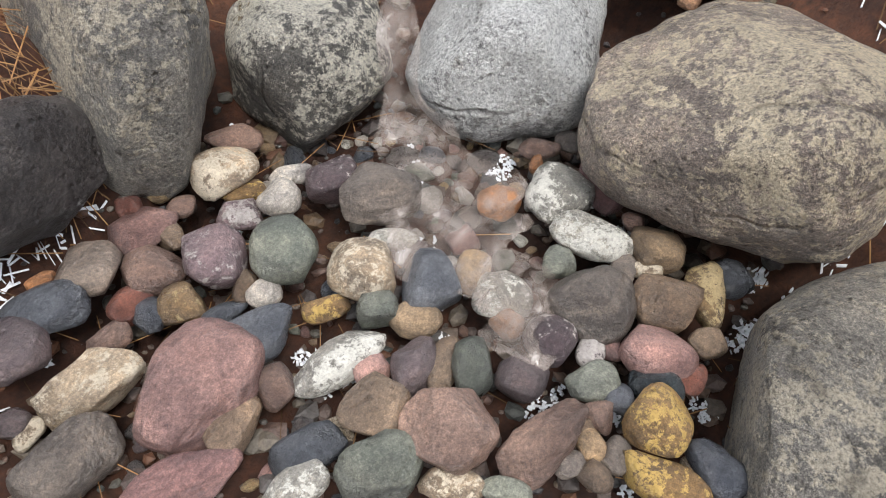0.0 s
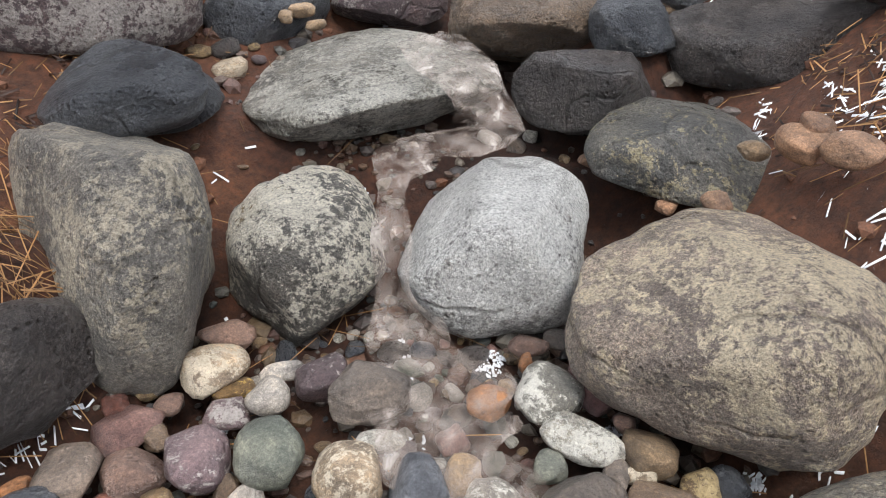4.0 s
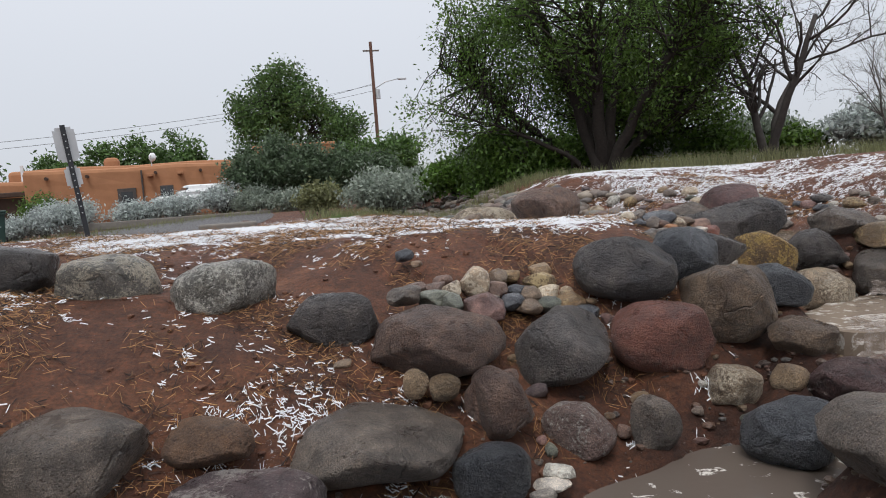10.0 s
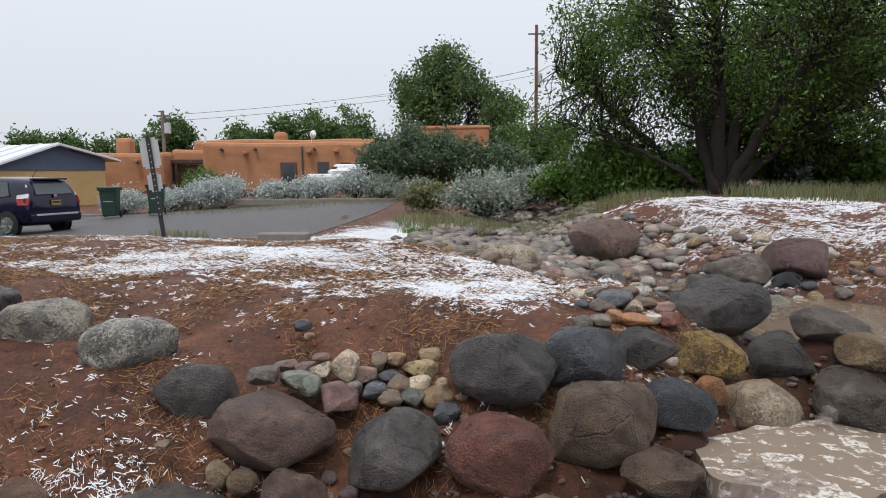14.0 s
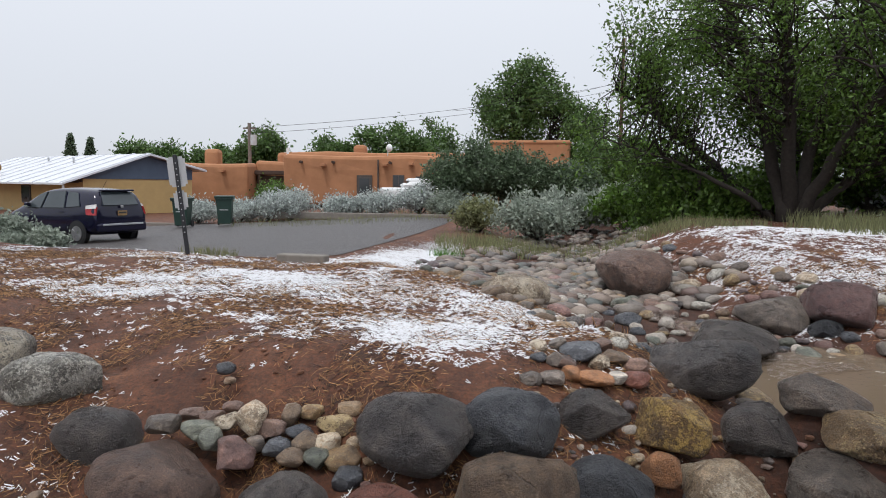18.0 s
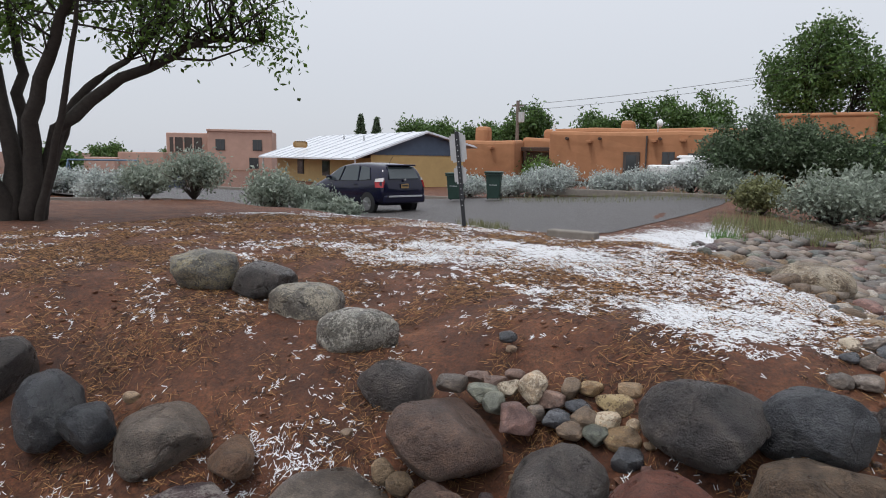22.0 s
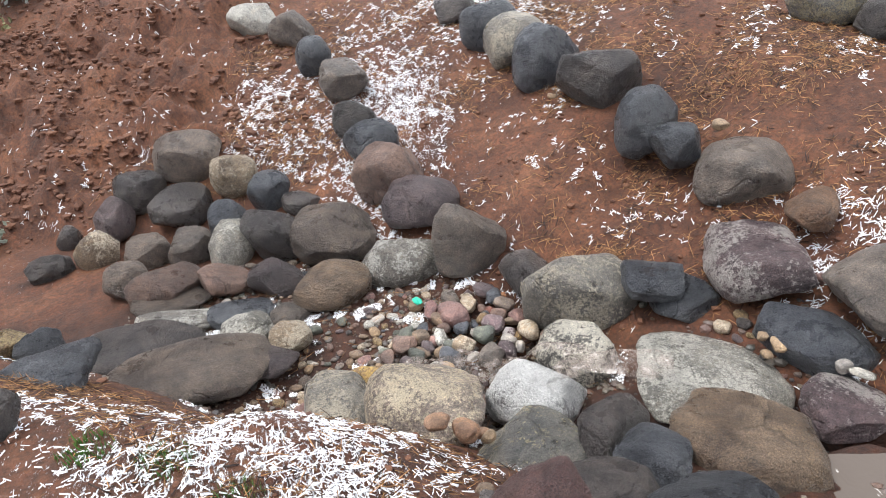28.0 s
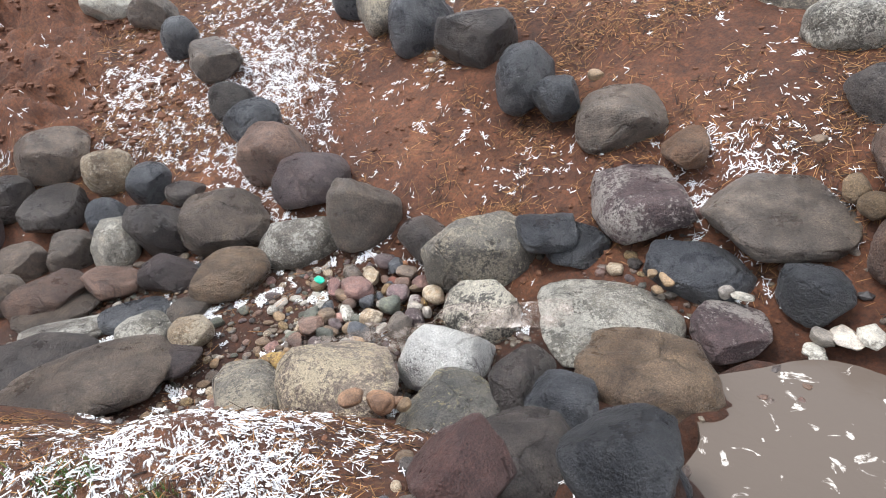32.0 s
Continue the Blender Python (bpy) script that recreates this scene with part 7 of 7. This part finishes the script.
part("downpipe", rod(0.05, 2.7, Matrix.Translation((15.75, -1.9, 0.1)), 8), FRAME, adobe)
for x in (13.0, 16.5, 18.9, 11.0):
    part("roof_beam_end", rod(0.09, 0.5, Matrix.Translation((x, -1.65, 2.62)) @ pose(0, 0, 0, 90, 0, 0), 10), DARKWOOD, adobe)
part("vent_pipe", rod(0.09, 1.0, Matrix.Translation((8.9, 2.6, 2.7)), 8), WHITE, adobe)

dish = thing("satellite_dish", -8.2, 42.2, 2.42, 150, "small white satellite dish on the adobe roof", "dish")
v, f = [], []
for k in range(6):
    for j in range(18):
        rr, a = 0.42 * k / 5, 2 * math.pi * j / 18
        v.append((0.6 * rr * math.cos(a), 0.13 * (rr / 0.42) ** 2 * -1, 0.6 * rr * math.sin(a) + 0.5))
for k in range(5):
    for j in range(18):
        f.append((k * 18 + j, k * 18 + (j + 1) % 18, (k + 1) * 18 + (j + 1) % 18, (k + 1) * 18 + j))
ob = new("reflector", mesh_of("reflector", v, f, WHITE, True))
ob.parent = dish
ob.modifiers.new("thickness", "SOLIDIFY").thickness = 0.02
part("mast", rod(0.03, 0.6, None, 8), GALV, dish)
part("feed_arm", rod(0.015, 0.55, pose(0, 0, 0.35, 70, 0, 0), 6), GALV, dish)

tall = thing("adobe_tower_block", 0.4, 56.0, -0.6, -4, "plain brown adobe block behind the pinyons", "house")
part("wall", box(6.0, 5.0, 4.6, None, 0.2), ADOBE, tall)
part("parapet", box(6.15, 5.15, 0.3, Matrix.Translation((0, 0, 4.4)), 0.12), ADOBE, tall)

# yellow house: gable end to the street, its long eave running back
yh = thing("yellow_house", -22.4, 33.4, -1.35, 61.2, "yellow house with a blue gable and white metal roof", "house")
W, L = 6.4, 16.0
vs = [(0, 0, 0), (W, 0, 0), (W, 0, 2.75), (0.55 * W, 0, 3.45), (0, 0, 2.25), (0, L, 0), (W, L, 0), (W, L, 2.75), (0.55 * W, L, 3.45), (0, L, 2.25)]
ob = new("wall", mesh_of("wall", vs, [(0, 1, 2, 3, 4), (9, 8, 7, 6, 5), (0, 4, 9, 5), (1, 6, 7, 2), (0, 5, 6, 1)], YELLOW))
ob.parent = yh
ob = new("gable", mesh_of("gable", [(0.0, -0.05, 2.2), (W, -0.05, 2.2), (W, -0.05, 2.78), (0.55 * W, -0.05, 3.48), (0.0, -0.05, 2.28), (0.0, 0.02, 2.2), (W, 0.02, 2.2), (W, 0.02, 2.78), (0.55 * W, 0.02, 3.48), (0.0, 0.02, 2.28)], [(0, 1, 2, 3, 4), (9, 8, 7, 6, 5), (0, 5, 6, 1), (1, 6, 7, 2), (2, 7, 8, 3), (3, 8, 9, 4), (4, 9, 5, 0)], BLUE))
ob.parent = yh
for a, b in (((-1.3, 1.88), (0.55 * W, 3.52)), ((0.55 * W, 3.52), (W + 0.7, 2.68))):
    vv = [(a[0], -0.5, a[1]), (b[0], -0.5, b[1]), (b[0], L + 0.5, b[1]), (a[0], L + 0.5, a[1])]
    vv += [(p[0], p[1], p[2] + 0.1) for p in vv]
    ob = new("roof", mesh_of("roof", vv, [(3, 2, 1, 0), (4, 5, 6, 7), (0, 1, 5, 4), (1, 2, 6, 5), (2, 3, 7, 6), (3, 0, 4, 7)], ROOF))
    ob.parent = yh
    for k in range(12):
        y = -0.3 + k * (L + 0.6) / 11
        d = Vector((b[0] - a[0], 0, b[1] - a[1]))
        sb = box(d.length, 0.04, 0.05, Matrix.Translation((d.length / 2, 0, 0)))
        sb.transform(Matrix.Translation((a[0], y, a[1] + 0.1)) @ Matrix.Rotation(-math.atan2(d.z, d.x), 4, "Y"))
        part("roof_seam", sb, ROOF, yh)
for k in range(24):
    part("rafter_end", box(0.5, 0.12, 0.16, Matrix.Translation((-0.35, 0.3 + k * 0.66, 1.98))), DARKWOOD, yh)
part("eave_board", box(0.08, L, 0.2, Matrix.Translation((-0.06, L / 2, 2.02))), DARKWOOD, yh)
part("porch_post", rod(0.06, 2.0, Matrix.Translation((-1.1, -0.2, 0)), 8), WHITE, yh)
part("porch_post", rod(0.06, 2.0, Matrix.Translation((-1.1, L, 0)), 8), WHITE, yh)
for y in (6.5, 11.0):
    wf = part("window", box(0.12, 1.1, 1.0, Matrix.Translation((-0.02, y, 0.8)), 0.01), FRAME, yh)
    part("pane", box(0.15, 0.95, 0.85, Matrix.Translation((-0.02, y, 0.87))), PANE, wf)
part("roof_vent", rod(0.07, 0.4, Matrix.Translation((2.0, 5.0, 3.0)), 8), GALV, yh)
part("roof_vent", rod(0.07, 0.4, Matrix.Translation((2.4, 9.0, 3.1)), 8), GALV, yh)
part("gable_vent", box(1.0, 0.12, 0.45, Matrix.Translation((-0.2, 10.6, 2.62)), 0.15), PLATE, yh, "small yellow arched dormer")

ph = thing("pink_house", -60.0, 56.0, -1.8, 38, "two-storey pink stucco house with a terrace", "house")
for x0, x1, y0, y1, h in ((0, 7.0, 0, 7, 5.1), (-4.5, 0.2, 0.8, 7, 4.8), (-9, -4.3, -1.5, 6, 2.6), (-12, -8.9, -3, 4, 2.0)):
    part("wall", box(x1 - x0, y1 - y0, h, Matrix.Translation(((x0 + x1) / 2, (y0 + y1) / 2, 0)), 0.08), PINK, ph)
# no recess is built; this dark slab imitates the terrace in shade
part("terrace_opening", box(3.4, 0.3, 1.6, Matrix.Translation((-2.4, 0.75, 2.7))), FRAME, ph, "dark panel standing in for the shade of the upstairs terrace")
for x in (-3.6, -2.6, -1.6):
    part("terrace_post", box(0.15, 0.2, 1.6, Matrix.Translation((x, 0.58, 2.7))), PINK, ph)
part("parapet", box(7.1, 0.3, 0.25, Matrix.Translation((3.5, 0.0, 5.0)), 0.03), PINK, ph)
for x, z in ((1.4, 3.0), (5.4, 3.0), (5.0, 1.0)):
    window(ph, x, -0.02, z, 0.9, 1.1)

oh = thing("orange_house", -76.0, 18.5, -1.5, 80, "small orange-brown house with a low gable roof", "house")
part("wall", box(6.0, 5.0, 3.2), ADOBE, oh)
vs = [(-3.5, -2.9, 3.1), (3.5, -2.9, 3.1), (0, -2.9, 4.3), (-3.5, 2.9, 3.1), (3.5, 2.9, 3.1), (0, 2.9, 4.3)]
ob = new("roof", mesh_of("roof", vs, [(0, 1, 2), (5, 4, 3), (0, 3, 4, 1), (1, 4, 5, 2), (2, 5, 3, 0)], RUST))
ob.parent = oh

# ---- sheds, trailer, fence ----
def open_shed(x, y, z, rz):
    s = thing("open_shed", x, y, z, rz, "low open animal shed with a dark interior", "shed")
    part("back_wall", box(4.0, 0.08, 1.5, Matrix.Translation((2.0, 2.2, 0))), RUST, s)
    part("side_wall", box(0.08, 2.2, 1.5, Matrix.Translation((0.04, 1.1, 0))), WOOD, s)
    part("side_wall", box(0.08, 2.2, 1.45, Matrix.Translation((3.96, 1.1, 0))), RUST, s)
    part("front_panel", box(1.15, 0.06, 1.5, Matrix.Translation((0.6, 0, 0))), WOOD, s, "grey boarded panel")
    rf = box(4.4, 2.9, 0.07, Matrix.Translation((2.0, 1.0, 1.52)))
    rf.transform(pose(0, 0, 0, -2, 0, 0))
    part("roof", rf, RUST, s)
    for px in (1.22, 2.1, 3.9):
        part("post", box(0.08, 0.08, 1.5, Matrix.Translation((px, 0.0, 0))), WOOD, s)
    for k in range(5):
        part("rail", box(2.7, 0.03, 0.05, Matrix.Translation((2.55, -0.03, 0.15 + k * 0.16))), RUST, s)
    part("rail", box(0.9, 0.04, 0.05, Matrix.Translation((1.66, -0.03, 1.0))), WOOD, s)


open_shed(-27.4, 6.7, -1.4, 72.5)


def board_shed(x, y, z, rz):
    s = thing("board_shed", x, y, z, rz, "grey weathered board shed with a sloping roof", "shed")
    for k in range(8):
        part("board", box(3.5, 0.03, 0.2, Matrix.Translation((1.75, 0.0, 0.02 + k * 0.212))), WOOD, s)
    for px in (0.05, 1.2, 2.3, 3.45):
        part("post", box(0.14, 0.1, 1.85, Matrix.Translation((px, -0.06, 0)), 0.01), WOOD, s)
    for k in range(8):
        part("board", box(0.03, 2.0, 0.2, Matrix.Translation((0.02, 1.0, 0.02 + k * 0.212))), WOOD, s)
    part("back_wall", box(3.5, 0.05, 1.7, Matrix.Translation((1.75, 2.0, 0))), WOOD, s)
    # dark sheet across the open side, imitating the unlit inside
    part("door_opening", box(0.06, 1.2, 1.5, Matrix.Translation((3.5, 0.9, 0))), DARKWOOD, s, "dark panel standing in for the shade in the doorway")
    part("post", box(0.14, 0.14, 1.95, Matrix.Translation((3.55, 0.2, 0))), WOOD, s)
    part("post", box(0.14, 0.14, 1.95, Matrix.Translation((3.55, 1.8, 0))), WOOD, s)
    rf = box(4.4, 2.9, 0.09, Matrix.Translation((1.8, 0.95, 1.86)))
    rf.transform(pose(0, 0, 0, 2, -4, 0))
    part("roof", rf, WOOD, s)
    part("roof_sheet", box(4.3, 2.8, 0.03, Matrix.Translation((1.8, 0.95, 1.98)) @ pose(0, 0, 0, 2, -4, 0)), GALV, s)


board_shed(-25.9, -2.3, -1.4, 42)

tr = thing("white_trailer", -45.3, 20.0, -2.25, 70, "white trailer with a box and cart beside it", "trailer")
part("body", box(7.0, 2.4, 1.9, Matrix.Translation((0, 0, 0.5)), 0.1), WHITE, tr)
for px in (-1.0, 0.6):
    part("wheel", rod(0.35, 0.2, pose(px, -1.15, 0.35, 90, 0, 0), 20), RUBBER, tr)
cart = thing("appliance", -40.0, 16.6, -1.75, 62, "white old appliance standing in the yard", "appliance")
part("body", box(1.2, 0.8, 1.5, None, 0.04), WHITE, cart)
part("base", box(1.3, 0.9, 0.12), RUBBER, cart)


def fence_post(x, y, h, r_, mat, label):
    p = thing("fence_post", x, y, float(land(x, y)) - 0.1, rng.uniform(0, 90), label, "post", "fence posts along the field")
    part("post", rod(r_, h, pose(0, 0, 0, rng.uniform(-2, 2), rng.uniform(-2, 2), 0), 8, r_ * 0.9), mat, p)
    if mat is POST:
        part("cap", rod(r_ * 1.1, 0.12, Matrix.Translation((0, 0, h)), 8), WHITE, p)


fence_post(-15.7, 2.35, 1.3, 0.09, WOOD, "thick weathered wooden fence post")
for x, y in ((-21.06, 5.48), (-19.45, 7.21), (-18.36, 8.44), (-16.6, 10.6), (-9.6, 2.4)):
    fence_post(x, y, 1.0 if x < -10 else 0.35, 0.025, POST if x < -10 else WOOD, "thin dark metal fence post" if x < -10 else "short wooden stake in the clay")
wires = [tube([(-21.06, 5.48, zz - 0.3), (-19.45, 7.21, zz - 0.25), (-18.36, 8.44, zz - 0.15), (-16.6, 10.6, zz)], [0.006] * 4, 4) for zz in (-0.75, -0.5, -0.3)]
for v, f in wires:
    tagged(new("fence_wire", mesh_of("fence_wire", v, f, GALV)), "thin sagging wire between fence posts", "wire", "fence wires")
vs = box(9.0, 0.18, 0.5)
lw = part("low_wall", vs, CONCRETE)
lw.matrix_world = pose(-23.5, 14.5, -1.35, 0, 0, 40)
tagged(lw, "low grey block wall by the yard", "wall", kind="structure")

# ---- poles, mast and wires in the distance ----
up = thing("utility_pole", 7.6, 60.0, -0.6, 0, "brown wooden utility pole with a street lamp arm", "pole")
part("pole", rod(0.17, 13.4, None, 10, 0.13), plain("brown_pole", (0.14, 0.07, 0.05), 0.8), up)
part("crossarm", box(1.4, 0.12, 0.12, Matrix.Translation((0, 0, 12.6))), WOOD, up)
arm = tube([(0, 0, 9.4), (1.0, 0, 10.0), (2.2, 0, 10.25)], [0.05, 0.045, 0.04], 6)
ob = new("lamp_arm", mesh_of("lamp_arm", arm[0], arm[1], GALV, True))
ob.parent = up
part("lamp_head", box(0.75, 0.28, 0.16, Matrix.Translation((2.5, 0, 10.15)), 0.05), GALV, up)
part("service_box", rod(0.22, 0.8, Matrix.Translation((0.3, 0, 8.6)), 10), GALV, up)
for i, (a, b, sag) in enumerate((((7.6, 60, 9.2), (-18.9, 46.5, 4.5), 0.5), ((7.6, 60, 8.7), (-18.9, 46.5, 4.1), 0.5), ((7.6, 60, 9.3), (-8, 72, 8.2), 0.4))):
    a, b = Vector(a), Vector(b)
    pts = [a.lerp(b, k / 14) - Vector((0, 0, sag * 4 * (k / 14) * (1 - k / 14))) for k in range(15)]
    v, f = tube(pts, [0.016] * 15, 4)
    tagged(new("power_line", mesh_of("power_line", v, f, RUBBER)), "thin sagging power line", "wire", "power lines")
for x, y, h in ((-18.9, 46.5, 5.4), (-92.0, 0.5, 9.5)):
    p = thing("small_pole", x, y, -0.6, 0, "grey pole standing behind the roofs", "pole")
    part("pole", rod(0.13, h, None, 8), WOOD, p)
    part("crossarm", box(0.9, 0.1, 0.1, Matrix.Translation((0, 0, h - 0.4))), WOOD, p)
    part("transformer", rod(0.22, 0.7, Matrix.Translation((0.28, 0, h - 1.5)), 10), GALV, p)
mast = thing("radio_mast", 175.0, 139.0, -1, 0, "very tall thin radio mast with haze put into its pale colours", "mast")
# red and white greyed by hand: the distance haze is in these colours
MAST_RED, MAST_WHITE = plain("hazed_mast_red", (0.5, 0.42, 0.43), 0.7), plain("hazed_mast_grey", (0.62, 0.63, 0.66), 0.7)
for k in range(7):
    part("mast_section", rod(0.22, 10.9, Matrix.Translation((0, 0, k * 10.95)), 6), MAST_RED if k % 2 else MAST_WHITE, mast)

# ---- a second car, mostly hidden by brush ----
wc = thing("white_car", -5.3, 37.0, -0.55, 200, "white car half hidden behind sagebrush", "car")
cb = box(4.2, 1.7, 0.75, Matrix.Translation((0, 0, 0.35)), 0.15)
part("body", cb, WHITE, wc)
gb = box(2.4, 1.5, 0.55, Matrix.Translation((-0.2, 0, 1.05)), 0.2)
for v in gb.verts:
    if v.co.z > 1.35:
        v.co.x *= 0.72
        v.co.y *= 0.85
part("cabin", gb, WHITE, wc)
part("windscreen", box(0.06, 1.2, 0.4, Matrix.Translation((0.93, 0, 1.12)) @ pose(0, 0, 0, 0, -32, 0)), PANE, wc)
for px in (-1.3, 1.3):
    for s in (-0.78, 0.78):
        part("wheel", rod(0.31, 0.18, pose(px, s + 0.09, 0.31, 90, 0, 0), 20), RUBBER, wc)

# blue drum and swing frame in the yard behind the brush
drum = thing("blue_drum", -30.5, 26.5, -1.5, 0, "blue plastic drum in the yard", "drum")
part("body", rod(0.45, 1.3, None, 16), plain("blue_plastic", (0.02, 0.06, 0.3), 0.4), drum)
part("rim", rod(0.47, 0.06, Matrix.Translation((0, 0, 1.28)), 16), RUBBER, drum)
sw = thing("swing_frame", -36.0, 26.0, -1.6, 30, "blue-grey metal swing frame in the yard", "swing")
SWING = plain("blue_grey_tube", (0.12, 0.18, 0.26), 0.5, 0.3)
part("beam", rod(0.05, 4.0, pose(-2, 0, 1.9, 0, 90, 0), 8), SWING, sw)
for x in (-2.0, 2.0):
    for s in (-1, 1):
        part("leg", rod(0.045, 2.05, pose(x, s * 0.7, 0, s * 20, 0, 0), 8), SWING, sw)

# ---- small finds ----
GREEN_PLASTIC = plain("green_plastic_scrap", (0.02, 0.42, 0.28), 0.35, 0, 0.2, 12.0, 0.1)
bm = bmesh.new()
bmesh.ops.create_icosphere(bm, subdivisions=2, radius=1.0)
for v in bm.verts:
    v.co = Vector((v.co.x * 0.045, v.co.y * 0.03, max(v.co.z, -0.3) * 0.014 + 0.006 * math.sin(v.co.x * 9)))
scrap = part("plastic_scrap", bm, GREEN_PLASTIC)
tagged(scrap, "crumpled bright green plastic scrap on the pebbles", "litter")
scrap.matrix_world = pose(-3.21, 0.57, -1.88, 6, 10, 30)


# ---- running water between the boulders ----
def stream_stuff():
    m, nt, b = nodes_of("thin_muddy_stream")
    co = nt.nodes.new("ShaderNodeTexCoord")
    mp = nt.nodes.new("ShaderNodeMapping")
    mp.inputs["Scale"].default_value = (1, 1, 0.2)
    link(nt, co.outputs["Object"], mp.inputs["Vector"])
    streak = noise_node(nt, mp.outputs[0], 16.0, 5, 0.6, 0.4)
    link(nt, ramp_node(nt, streak, [(0.35, (0.24, 0.19, 0.16)), (0.6, (0.34, 0.28, 0.245)), (0.75, (0.6, 0.56, 0.52))]), b.inputs["Base Color"])
    link(nt, ramp_node(nt, streak, [(0.38, (0.08, 0.08, 0.08)), (0.55, (0.36, 0.36, 0.36)), (0.72, (0.75, 0.75, 0.75))]), b.inputs["Alpha"])
    b.inputs["Roughness"].default_value = 0.12
    bump_node(nt, b, streak, 0.4, 0.02)
    return m


STREAM = stream_stuff()


def stream(name, pts, label):
    """A ribbon of water along points (x, y, z, half width), bulging in the middle."""
    path = np.array(pts)
    n = 60
    s = np.linspace(0, len(path) - 1, n)
    c = np.stack([np.interp(s, range(len(path)), path[:, k]) for k in range(4)], 1)
    for k in range(2):
        c[1:-1] = (c[:-2] + 2 * c[1:-1] + c[2:]) / 4
    v, f, m = [], [], 13
    for i in range(n):
        d = c[min(i + 1, n - 1)] - c[max(i - 1, 0)]
        side = np.array([-d[1], d[0], 0]) / (np.hypot(d[0], d[1]) + 1e-6)
        for j in range(m):
            u = j / (m - 1) * 2 - 1
            w = c[i, 3] * (1 + 0.2 * math.sin(i * 0.9) * abs(u))
            v.append(c[i, :3] + side * w * u + np.array([0, 0, 0.02 * (1 - u * u) + 0.006 * math.sin(i * 2.1 + j * 1.7)]))
    for i in range(n - 1):
        for j in range(m - 1):
            f.append((i * m + j, i * m + j + 1, (i + 1) * m + j + 1, (i + 1) * m + j))
    ob = new(name, mesh_of(name, v, f, STREAM, True))
    return tagged(ob, label, "water", kind="structure")


stream("water_cascade", [(-1.565, 1.439, -1.440, 0.10), (-1.743, 1.098, -1.460, 0.10), (-1.801, 1.011, -1.550, 0.08), (-1.932, 1.169, -1.580, 0.10), (-2.069, 1.113, -1.600, 0.04), (-2.186, 1.001, -1.660, 0.04), (-2.241, 0.949, -1.800, 0.05), (-2.288, 0.842, -1.845, 0.10), (-2.343, 0.726, -1.850, 0.15), (-2.409, 0.651, -1.855, 0.17), (-2.457, 0.552, -1.860, 0.10), (-2.438, 0.471, -1.865, 0.07), (-2.505, 0.393, -1.870, 0.08), (-2.577, 0.375, -1.880, 0.05)], "muddy water running over the boulders into the basin")
stream("water_weir", [(3.35, 4.75, -0.90, 0.08), (3.0, 4.3, -0.87, 0.06), (2.75, 4.0, -0.90, 0.05), (2.6, 3.85, -1.02, 0.05), (2.5, 3.75, -1.09, 0.08)], "muddy water spilling over the stone weir")
stream("water_step", [(1.95, 3.1, -1.09, 0.25), (1.65, 2.85, -1.13, 0.16), (1.45, 2.65, -1.3, 0.13), (1.3, 2.5, -1.42, 0.16)], "muddy water sliding down to the middle pool")
stream("water_inlet", [(2.2, 17.0, -0.68, 0.15), (1.3, 13.0, -0.66, 0.16), (1.1, 10.9, -0.66, 0.18), (2.2, 9.1, -0.74, 0.2), (3.2, 7.3, -0.86, 0.25), (3.7, 6.4, -0.895, 0.5)], "shallow muddy water running from the street to the pond")
